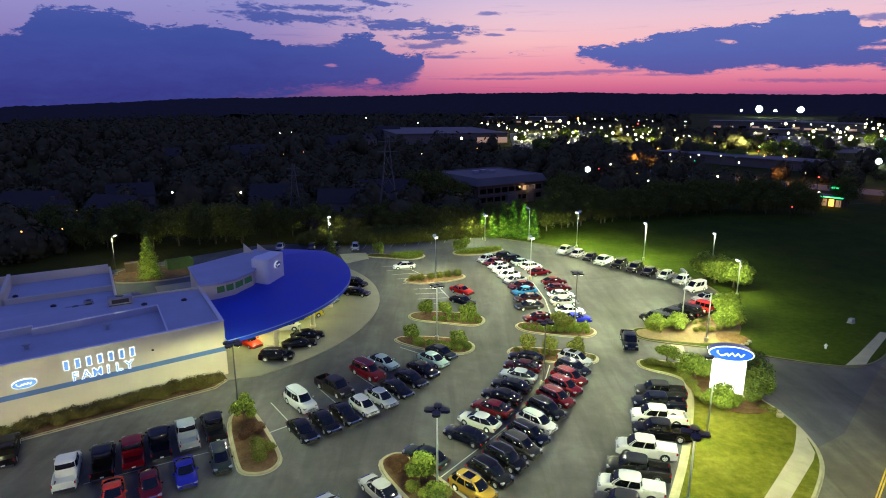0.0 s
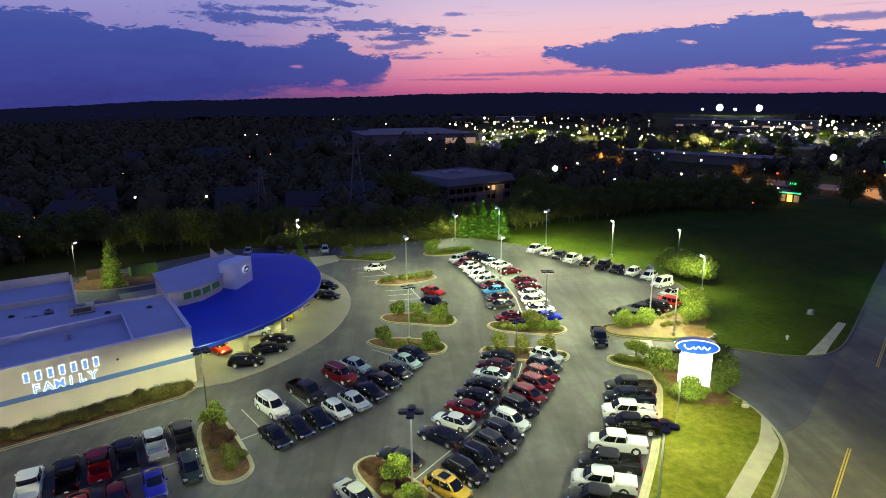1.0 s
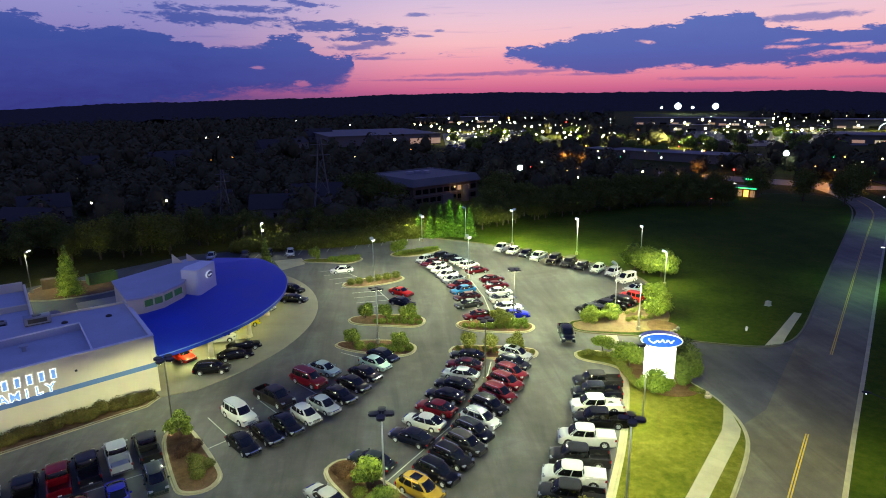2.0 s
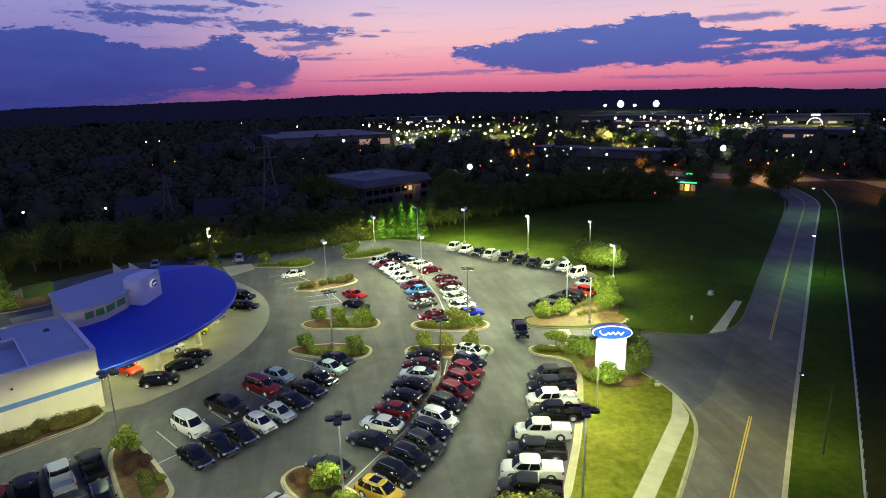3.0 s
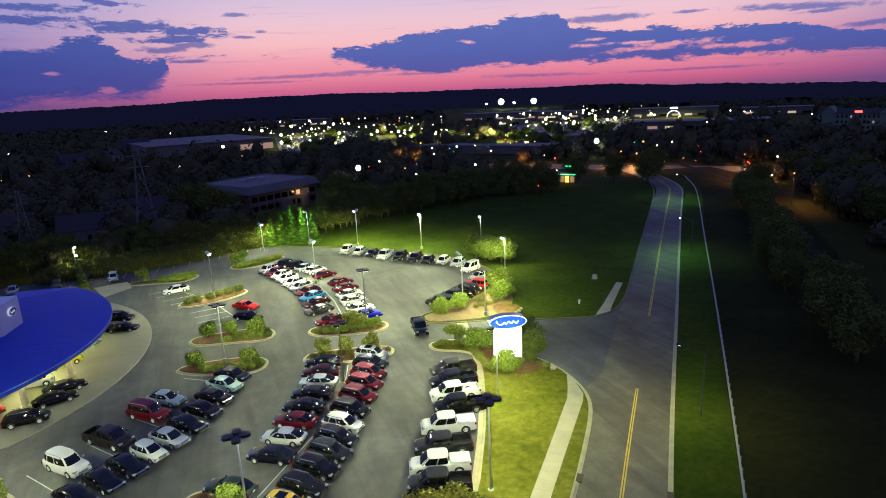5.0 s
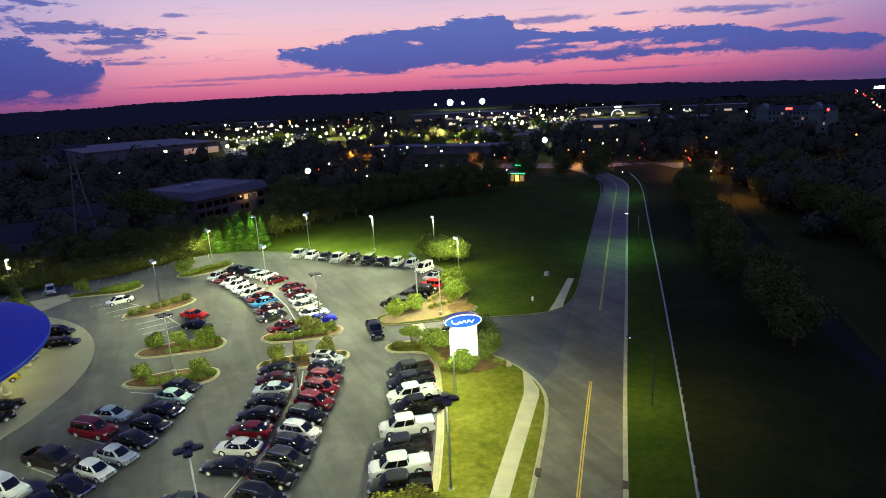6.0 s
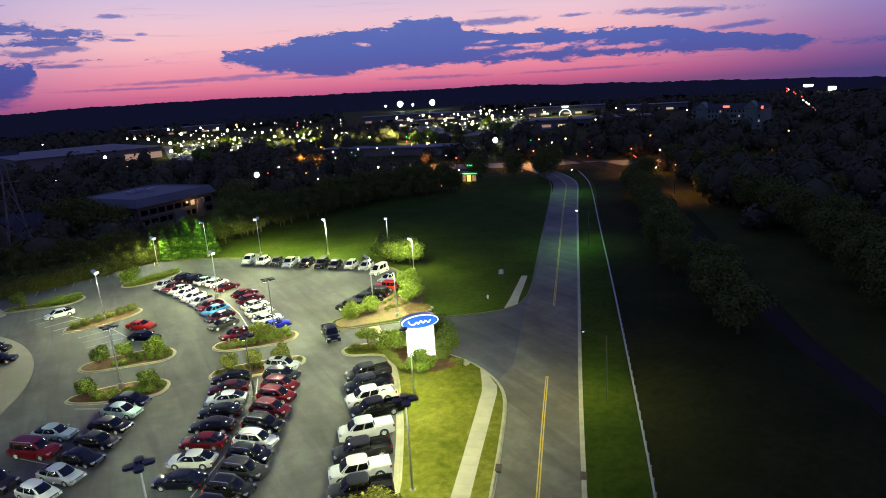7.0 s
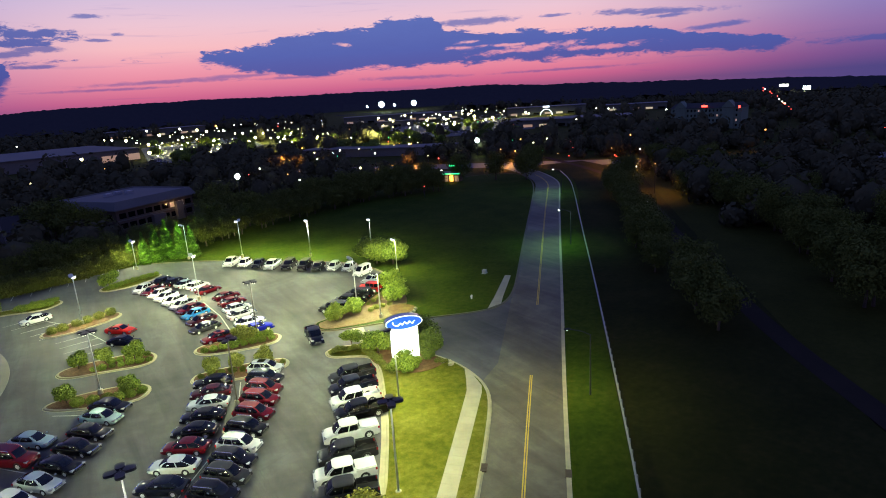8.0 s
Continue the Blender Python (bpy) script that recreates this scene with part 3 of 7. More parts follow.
# mulch beds on the lawns
TAN = grass_mat("pale_straw_mulch", (0.12, 0.08, 0.04), (0.20, 0.145, 0.075), (0.28, 0.21, 0.115))
for o, lab in ((rounded([(29.5, 83.6), (29.6, 86.6), (31.8, 87.2), (37.6, 88.8), (42.5, 92.4), (46.5, 95), (48, 90), (44, 83), (39.0, 81.0), (33, 82.4)], 2), "bare tan mulch bed by the entrance"),
               (rounded([(30.2, 66.8), (30.8, 71.0), (33.5, 70.8), (36.8, 66.6), (38.0, 62.8), (36.5, 61.0), (32.2, 61.6)], 2), "brown mulch bed round the sign")):
    tagged(part("planting_bed", slab(o, 0.10, 0.17), TAN if "tan" in lab else MULCH), lab, "planting bed", kind="structure")

tagged(part("planting_bed", slab(rounded([(42.6, 86.2), (45.6, 84.6), (45.4, 81.6), (42.4, 80.0), (40.6, 81.4), (41.0, 84.4)], 2), 0.12, 0.185), MULCH), "dark mulch bed beside the tan bed", "planting bed", kind="structure")
REAR = rounded([(-66.5, 112.6), (-62.0, 110.6), (-53.0, 113.6), (-49.5, 118.5), (-56.0, 125.0), (-68.0, 122.0)], 2)
REAR = REAR if area2(REAR) > 0 else REAR[::-1]
tagged(part("planting_bed", slab(offset(REAR, 0.2), -0.03, 0.14), MULCH), "kerbed bed behind the building", "planting bed", kind="structure")
tagged(part("kerb", kerb_geo(REAR, 0.32), KERB), "rounded pale kerb behind the building", "kerb", "kerbs", kind="structure")
tagged(part("pavement_pad", slab(V2((-24.0, 134.0), (-18.0, 135.4), (-16.7, 130.0), (-21.2, 125.7)), -0.03, 0.012), CONCRETE), "pale concrete pad at the end of the canopy", "pavement", kind="structure")

# paint on the asphalt
LINES = [((-20.3, 64.0), (-16.8, 59.3)), ((-18.8, 57.3), (-12.5, 62.6)), ((-0.4, 49.4), (7.9, 59.8)), ((7.9, 59.8), (12.3, 67.5)), ((12.3, 67.5), (14.4, 74.3)), ((17.6, 112.0), (18.3, 101.7)), ((18.3, 101.7), (17.8, 90.6)),
         ((-15.6, 67.9), (-11.9, 63.0)), ((-11.3, 71.5), (-7.4, 66.8)), ((-6.2, 80.3), (-1.8, 77.0)), ((-33.4, 48.6), (-20.4, 55.6)), ((-9.4, 125.6), (-4.6, 117.6)), ((-1.0, 109.5), (1.6, 101.0))]
for i in range(5):
    LINES.append(((-13.2 + i * 1.35, 123.2 - i * 3.0), (-8.2 + i * 1.35, 124.4 - i * 3.0)))
for i in range(4):
    LINES.append(((-5.6 + i * 0.5, 107.6 - i * 2.9), (-0.2 + i * 0.5, 108.4 - i * 2.9)))
for i in range(13):
    x = -29 + i * 3.25
    LINES.append(((x, 136.2 + 0.24 * (x + 30) + 0.004 * (x + 30) ** 2 * 0.4), (x + 0.4, 140.9 + 0.22 * (x + 30) + 0.004 * (x + 30) ** 2 * 0.4)))
for a, b in LINES:
    p = V2(a, b)
    tagged(part("stall_line", strip(p, -0.06, 0.06, 0.001, 0.006), PAINT_W), "white painted parking line", "parking line", "parking lines", kind="structure")

# ---- the dealership building ----
BU = pose(-27.9, 71.5, 0, 0, 0, 30.93)  # front corner; x to the right along the front, y to the back


def b_part(name, geo, mat_, parent, label="", smooth=False):
    return part(name, geo, mat_, parent, label, smooth)


house = empty("dealership_building", BU, "cream stucco car showroom with a pale flat roof and blue canopy", "building")
H = 7.4
FT = pose(0, 0, 0, 0, 0, 4.6)  # the front runs a few degrees off the rest
BF = BU @ FT
front = b_part("front_wall", box_bm((-80, 0, 0, 0.35, 0, H), bevel=0.03), STUCCO, house, "floodlit cream stucco front wall")
front.matrix_basis = FT
b_part("wall", box_bm((-0.35, 0.0, 0.352, 17, 0, H), bevel=0.03), STUCCO, house)
b_part("wall", box_bm((-11, -0.352, 16.65, 17, 0, H), bevel=0.03), STUCCO, house)
b_part("wall", box_bm((-11.35, -11, 17.002, 38, 0, H - 0.4), bevel=0.03), STUCCO, house)
b_part("wall", box_bm((-80, -11.352, 37.4, 38, 0, H + 0.1), bevel=0.03), STUCCO, house, "pale parapet at the back of the roof")
b_part("wall", box_bm((-25.4, -24.9, 26, 37.398, 6.0, H + 0.5), bevel=0.03), STUCCO, house)
b_part("wall", box_bm((-80, -11.352, 26, 26.4, 5.0, 6.9), bevel=0.03), STUCCO, house)
b_part("coping", box_bm((-80.05, 0.06, -0.06, 0.42, H + 0.002, H + 0.08)), WHITE_METAL, front)
b_part("coping", box_bm((-0.42, 0.06, 0.424, 17.05, H + 0.002, H + 0.08)), WHITE_METAL, house)
b_part("blue_band", box_bm((-80, -0.04, -0.03, 0.002, 3.35, 3.95)), STRIPE, front, "flat blue band painted along the front wall")
b_part("roof", slab(V2((-80, -6.1), (-6.4, -0.2), (-6.4, 11.4), (-20.9, 9.6), (-20.9, 10.9), (-80, 5.5)), 5.4, 6.3), MEMBRANE, house, "pale lower roof well")
b_part("roof", slab(V2((-6.4, -0.19), (-0.36, 0.33), (-0.36, 16.6), (-80, 16.6), (-80, 5.52), (-20.92, 10.92), (-20.92, 9.62), (-6.4, 11.42)), 5.4, 7.15), MEMBRANE, house, "pale flat roof membrane with seams")
b_part("roof", slab(V2((-80, 16.62), (-11.4, 16.62), (-11.4, 37.4), (-80, 37.4)), 5.0, 6.1), MEMBRANE, house)
b_part("roof_edge", strip(V2((-6.5, -0.1), (-6.5, 11.5), (-20.8, 9.72), (-20.8, 10.98), (-60, 7.5)), -0.1, 0.1, 7.152, 7.3), WHITE_METAL, house)
b_part("wall", box_bm((-10.9, 0, 17.002, 24, 0, 4.8), bevel=0.03), STUCCO, house, "low rear annex")

# the round canopy: centre and radius in the building's axes
CX, CY, CR = -5.0, 31.2, 32.4


def canopy_z(r):
    return 5.0 + (CR - r) * 0.085


def arc(r, a0, a1, n, z, cx=CX, cy=CY):
    return [(cx + r * math.cos(radians(a0 + (a1 - a0) * i / n)), cy + r * math.sin(radians(a0 + (a1 - a0) * i / n)), z) for i in range(n + 1)]


def ring_surface(rows):
    n = len(rows[0])
    vs = [p for r in rows for p in r]
    return vs, [(k * n + i, k * n + i + 1, (k + 1) * n + i + 1, (k + 1) * n + i) for k in range(len(rows) - 1) for i in range(n - 1)]


A0, A1, NA = -81, 11, 78
rows_ = [arc(r, a0, a1, NA, canopy_z(r)) for r, a0, a1 in ((11, -64, -20), (16, -73, 0), (22, -77.7, 14), (26.8, -80, 22), (29.7, -80.6, 16), (CR, A0, A1))] + [arc(CR + 0.02, A0, A1, NA, 4.95), arc(CR, A0, A1, NA, 4.45), arc(CR - 1.2, A0, A1, NA, 4.40)]
canopy = b_part("canopy_roof", ring_surface(rows_), BLUE_ROOF, house, "deep blue standing-seam metal canopy roof")
seams = []
for i in range(112):
    a = radians(A0 + 0.5 + (A1 - A0 - 1) * i / 111)
    c, s = math.cos(a), math.sin(a)
    r0 = max(16.5 if a < 0 else 22.5, 4.8 / max(c, 0.01))
    p0, p1 = (CX + r0 * c, CY + r0 * s), (CX + CR * c, CY + CR * s)
    w = 0.025
    vs = []
    for (x, y), r in ((p0, r0), (p1, CR)):
        for dx in (-w, w):
            for dz in (0.0, 0.012):
                vs.append((x - s * dx, y + c * dx, canopy_z(r) + dz))
    seams.append((vs, [(1, 3, 7, 5), (0, 1, 5, 4), (3, 2, 6, 7), (4, 5, 7, 6)]))
tagged(b_part("seam", joined(*seams), BLUE_ROOF, canopy), kind="stuff")
b_part("fascia_trim", ring_surface([arc(CR + 0.05, A0, A1, NA, 5.03), arc(CR + 0.09, A0, A1, NA, 4.98), arc(CR + 0.05, A0, A1, NA, 4.90)]), material("pale_blue_gutter", (0.2, 0.32, 0.6), 0.4, var=0.1, scale=2, fine=10, bump=0.02), canopy, "pale blue gutter edge")
b_part("soffit", ring_surface([arc(CR - 1.2, A0, A1, NA, 4.41), arc(12, A0, A1, NA, 4.41)]), WHITE_METAL, house, "white soffit under the canopy")
for a in (-63.6, -46.3, -27.5, -8, 12):
    c, s = math.cos(radians(a)), math.sin(radians(a))
    x, y = CX + 28.9 * c, CY + 28.9 * s
    b_part("column", joined(tube([(x, y, 0.1), (x, y, 4.42)], 0.36, 14), tube([(x, y, 0.1), (x, y, 0.5)], 0.46, 14)), STUCCO, house, "round cream column", True)
# showroom glazing under the canopy
for i in range(24):
    a0, a1 = -76 + i * 4.2, -76 + i * 4.2 + 4.05
    b_part("glazing", ring_surface([arc(21.5, a0, a1, 2, 0.5), arc(21.5, a0, a1, 2, 4.3)]), GLASS, house)
    b_part("mullion", tube([arc(21.5, a1 + 0.07, a1 + 0.07, 1, 0.2)[0], arc(21.5, a1 + 0.07, a1 + 0.07, 1, 4.4)[0]], 0.06, 6), WHITE_METAL, house)
b_part("sill_wall", ring_surface([arc(21.6, -78, 26, 40, 0.0), arc(21.6, -78, 26, 40, 0.5), arc(21.3, -78, 26, 40, 0.5)]), STUCCO, house)

# clerestory storey above the canopy, with its logo block
UP = V2((-0.3, 13.3), (1.6, 13.3), (4.4, 14.2), (7.8, 17.2), (8.7, 18.8), (13.0, 21.0), (14.6, 27.0), (12.2, 31.0), (-0.3, 24.6))
b_part("upper_wall", slab(UP, 4.9, 8.35), STUCCO, house, "cream clerestory storey with a curved front")
b_part("upper_roof", slab(offset(UP, -0.25), 8.352, 8.62), MEMBRANE, house, "pale flat roof of the clerestory")
CLERE = material("clerestory_glass", (0.02, 0.03, 0.02), 0.1, var=0.0, bump=0.0, emit=(0.008, 0.03, 0.008), emit_power=1.0)
for e in (1, 2):
    a_, b_ = UP[e], UP[e + 1]
    for i in range(2):
        a, b = a_.lerp(b_, (i + 0.06) / 2), a_.lerp(b_, (i + 0.94) / 2)
        n_ = Vector(((b - a).y, -(b - a).x)).normalized() * 0.04
        quad = [(p.x + n_.x, p.y + n_.y, z) for z in (6.95, 8.0) for p in (a, b)]
        w = b_part("window", (quad, [(0, 1, 3, 2)]), CLERE, house, "dark clerestory window with a green interior glow")
        b_part("frame", joined(*[tube([quad[i0], quad[i1]], 0.05, 5) for i0, i1 in ((0, 1), (1, 3), (3, 2), (2, 0))]), STUCCO, w)
bm = slab(V2((8.2, 18.95), (9.5, 17.5), (9.78, 17.24), (10.1, 17.15), (10.42, 17.26), (10.68, 17.5), (13.95, 21.2), (12.4, 22.8), (9.2, 20.6)), 5.4, 10.0)
block = b_part("logo_block", bm, WHITE_METAL, house, "white rounded block carrying the round logo")


def oval(rx, ry, n=36):
    return [(rx * math.cos(2 * math.pi * i / n), ry * math.sin(2 * math.pi * i / n)) for i in range(n)]


def oval_plate(rx, ry, y0, y1):
    """An upright oval plate in the xz plane, front face at y0."""
    o = oval(rx, ry)
    n = len(o)
    vs = [(x, y0, z) for x, z in o] + [(x, y1, z) for x, z in o]
    return vs, [tuple(range(n)), tuple(range(2 * n - 1, n - 1, -1))] + [(i, n + i, n + (i + 1) % n, (i + 1) % n) for i in range(n)]


def logo(parent, m, rx, ry, white=None, face=None):
    """A lit blue oval with a white rim and a plain white flourish."""
    white = white or SIGN_W
    r = part("logo_rim", oval_plate(rx, ry, -0.10, 0.2), white, parent, "white lit rim of an oval logo")
    r.matrix_basis = m
    f = part("logo_face", oval_plate(rx * 0.955, ry * 0.92, -0.13, -0.105), face or SIGN_B, r, "blue lit oval face")
    pts, rad = [], []
    for i in range(64):
        t = i / 63
        loop = max(0.0, 1 - t * 2.6)
        pts.append(((-0.58 + 1.16 * t - 0.16 * loop * math.sin(t * 15)) * rx, -0.15, (0.34 * loop * math.cos(t * 15) + 0.17 * (1 - loop) * math.sin(t * 27) - 0.06) * ry))
        rad.append(0.085 * ry * (1.0 + 0.35 * math.sin(t * 37)))
    part("flourish", tube(pts, rad, 6), white, f, "white flourish standing for script", True)
    return r


# silver emblem; a weak emission stands in for light falling on it
logo(block, pose(12.42, 19.24, 8.5, 0, 0, 48.5), 0.95, 0.55, material("silver_emblem_glow", (0.7, 0.72, 0.75), 0.4, var=0.0, bump=0.0, emit=(0.7, 0.75, 0.8), emit_power=0.45), material("dull_emblem_face", (0.10, 0.12, 0.22), 0.4, var=0.0, bump=0.0))
logo(front, pose(-21.3, -0.12, 4.95), 1.15, 0.52, LETTER_W, LETTER)
# fins and roof gear
for x, y, h in ((9.4, 29.4, 2.0), (11.8, 29.6, 1.6)):
    b_part("roof_fin", ([(x, y, 8.3), (x + 1.9, y - 0.6, 8.3), (x + 0.1, y, 8.3 + h), (x, y + 0.3, 8.3), (x + 1.9, y - 0.3, 8.3), (x + 0.1, y + 0.3, 8.3 + h)], [(0, 1, 2), (5, 4, 3), (0, 3, 4, 1), (1, 4, 5, 2), (2, 5, 3, 0)]), STUCCO, house, "pale triangular roof fin")


def roof_unit(x, y, z, sx, sy, h, rot=0, label="grey rooftop air-conditioning unit"):
    u = empty("rooftop_unit", BU @ pose(x, y, z, 0, 0, rot), label, "air conditioner", "rooftop units")
    part("housing", box_bm((-sx / 2, sx / 2, -sy / 2, sy / 2, 0.12, h), bevel=0.04), GREY_EQ, u)
    part("base_frame", box_bm((-sx / 2 + .06, sx / 2 - .06, -sy / 2 + .06, sy / 2 - .06, 0, 0.118)), DARK, u)
    part("fan_grille", tube([(0, 0, h + 0.002), (0, 0, h + 0.08)], min(sx, sy) * 0.32, 16), DARK, u)
    for s in (-1, 1):
        part("louvre_panel", box_bm((-sx * 0.35, sx * 0.35, s * (sy / 2 + 0.02) - 0.015, s * (sy / 2 + 0.02) + 0.015, h * 0.3, h * 0.8)), DARK, u)
    return u


roof_unit(-10.8, 15.0, 7.15, 3.0, 1.6, 1.1)
roof_unit(-16.2, 17.6, 6.1, 2.6, 1.2, 0.8, label="dark rooftop duct unit")
roof_unit(-14.6, 18.0, 6.1, 1.2, 1.1, 1.3)
roof_unit(-3.6, 19.6, 4.82, 1.3, 1.3, 1.7, label="dark rooftop exhaust unit on the annex")
for x, y in ((-12.8, 7.6), (-21.2, 5.2)):
    v = empty("roof_vent", BU @ pose(x, y, 6.3), "small grey mushroom roof vent", "roof vent", "roof vents")
    part("stack", tube([(0, 0, 0), (0, 0, 0.55)], 0.22, 10), GALV, v)
    part("cap", tube([(0, 0, 0.55), (0, 0, 0.7), (0, 0, 0.85)], [0.48, 0.5, 0.2], 12), GALV, v)
for x, y, z in ((-3, 12.0, 7.15), (-8, 12.8, 7.15), (-27, 20, 6.1), (-30, 10, 7.15), (-19, 22, 6.1), (-24, 30, 6.1)):
    v = empty("roof_drain", BU @ pose(x, y, z), "small dark roof drain hood", "roof drain", "roof drains")
    part("hood", tube([(0, 0, 0), (0, 0, 0.18), (0, 0, 0.3)], [0.4, 0.36, 0.1], 10), DARK, v)
dish = empty("satellite_dish", BU @ pose(-8.6, 19.4, 4.8), "dark round satellite dish on the roof", "satellite dish")
rows_ = []
for k in range(5):
    r = 0.28 * k
    rows_.append([(r * math.cos(2 * math.pi * i / 18), r * math.sin(2 * math.pi * i / 18), 0.16 * r * r) for i in range(19)])
dm = part("reflector", ring_surface(rows_), GREY_EQ, dish, smooth=True)
dm.matrix_basis = pose(0, 0, 1.25, 70, 0, -20)
part("mast", tube([(0, 0.05, 0), (0, 0.05, 1.25)], 0.06, 8), GALV, dish)
part("feed_arm", tube([(0, 0, 0), (0, 0.3, 0.75)], 0.03, 6), GALV, dm)
for x in (-8.5, -20.5, -24.8):
    v = empty("wall_light", BF @ pose(x, -0.02, 5.6 if x > -10 else 5.2), "small dark wall lamp housing", "wall light", "wall lights")
    part("housing", box_bm((-0.12, 0.12, -0.2, 0, -0.1, 0.1), bevel=0.02), DARK, v)


# lit letters on the front wall: seven plain bars for a name, then a word
def wall_text(word, x0, x1, z0, z1, lean):
    sign = empty("letter_sign", BF, "white-edged lit blue letters on the stucco wall" if word else "row of lit bars standing for a name", "sign")
    n = len(word) if word else 7
    step = (x1 - x0) / (n - 0.15)
    for i in range(n):
        zz = z0 + lean * i
        if not word:
            w = step * 0.5
            part("bar", box_bm((x0 + i * step, x0 + i * step + w, -0.10, -0.02, zz, zz + z1 - z0), bevel=0.03), LETTER_W, sign)
            part("bar_face", box_bm((x0 + i * step + 0.07, x0 + i * step + w - 0.07, -0.13, -0.102, zz + 0.07, zz + z1 - z0 - 0.07)), LETTER, sign)
            continue
        for size, dep, m_, nm, dy in ((1.0, 0.04, LETTER_W, "letter_rim", -0.05), (1.0, 0.03, LETTER, "letter_face", -0.12)):
            cu = bpy.data.curves.new("letter", "FONT")
            cu.body, cu.size, cu.extrude, cu.offset = word[i], (z1 - z0) / 0.78 * size, dep, 0.065 if nm == "letter_rim" else 0.005
            cu.resolution_u, cu.align_x = 3, "CENTER"
            tmp = bpy.data.objects.new("letter", cu)
            me = bpy.data.meshes.new_from_object(tmp)
            bpy.data.objects.remove(tmp)
            me.materials.clear()
            me.materials.append(m_)
            ob = part(nm, me, m_, sign)
            ob.matrix_basis = pose(x0 + (i + 0.45) * step, dy, zz, 90, 0, 0)
    return sign


wall_text("", -17.6, -10.0, 5.35, 6.5, 0.0)
wall_text("FAMILY", -17.1, -10.7, 3.98, 5.05, 0.0)

# the paved apron under the canopy
PX, PY, PR = -2.7, 32.7, 35.85
o = [Vector((BU @ Vector((x, y, 0)))[:2]) for x, y, z in arc(PR, -80, 22, 60, 0, PX, PY)]
o += [Vector((BU @ Vector((x, y, 0)))[:2]) for x, y in ((14, 46), (-4, 46), (-4, -1.0))]
tagged(part("pavement_apron", slab(o, -0.04, 0.10), APRON), "pale concrete apron under the canopy", "pavement", kind="structure")
bed = [(BF @ Vector((x, y, 0))).to_2d() for x, y in ((-80, -3.3), (-14, -3.2), (-2.5, -3.0), (-0.6, -1.6), (-0.6, -0.05), (-80, -0.05))]
tagged(part("planting_bed", slab(bed, -0.03, 0.14), MULCH), "mulch bed with a hedge along the wall", "planting bed", kind="structure")
tagged(part("kerb", kerb_geo(bed[:4], 0.3, closed=False), KERB), "pale kerb along the hedge bed", "kerb", "kerbs", kind="structure")

# ---- vehicles ----
def shell(L, W, tops, wheels, rad, bed=None, tuck=0.10):
    """The lower body as rings from tail to nose. tops: (x, height of hood, belt or deck); bed: (x0, x1) of an open load bed."""
    R = rad * 1.16
    xs = set(np.linspace(-L / 2, L / 2, 25).round(3))
    for w in wheels:
        xs |= set((w + R * np.array([-1.03, -0.99, -0.85, -0.6, -0.3, 0, 0.3, 0.6, 0.85, 0.99, 1.03])).round(3))
    if bed:
        xs |= {bed[0], bed[1], bed[1] + 0.03}
    xs = sorted(x for x in xs if -L / 2 - 1e-6 <= x <= L / 2 + 1e-6)
    tx, tz = [t[0] for t in tops], [t[1] for t in tops]
    vs, fs = [], []
    for x in xs:
        top = float(np.mean([np.interp(min(x + d, L / 2), tx, tz) for d in (-0.16, -0.08, 0, 0.08, 0.16)]))
        e = abs(2 * x / L)
        w = W / 2 * (1 - tuck * (0.35 * e ** 3 + 0.65 * e ** 9) * 1.6)
        low = 0.24 + 0.10 * e ** 10
        for c in wheels:
            if abs(x - c) < R:
                low = max(low, rad + math.sqrt(R * R - (x - c) ** 2) * 0.98)
        inner = 0.24 + 0.10 * e ** 10
        fl = lambda z, k: max(z, low + 0.012 * k)
        mid = 0.62 * top + 0.08
        if bed and bed[0] <= x <= bed[1]:
            half = [(0, 0.66), (0.80 * w, 0.66), (0.845 * w, top - 0.01), (0.955 * w, top), (0.99 * w, fl(mid, 3)), (w, fl(0.45, 1)), (0.95 * w, low)]
        else:
            half = [(0, top + 0.02), (0.6 * w, top + 0.01), (0.88 * w, top - 0.035), (0.965 * w, fl(top - 0.15, 4)), (w, fl(mid, 3)), (0.995 * w, fl(0.42, 1)), (0.95 * w, low)]
        ring = [(x, -y, z) for y, z in half[::-1]] + [(x, y, z) for y, z in half[1:]]
        vs += ring
    m = 13
    n = len(xs)
    for i in range(n - 1):
        for k in range(m - 1):
            fs.append((i * m + k, i * m + k + 1, (i + 1) * m + k + 1, (i + 1) * m + k))
    fs.append(tuple(range(m))[::-1])
    fs.append(tuple((n - 1) * m + k for k in range(m)))
    return vs, [f[::-1] for f in fs]


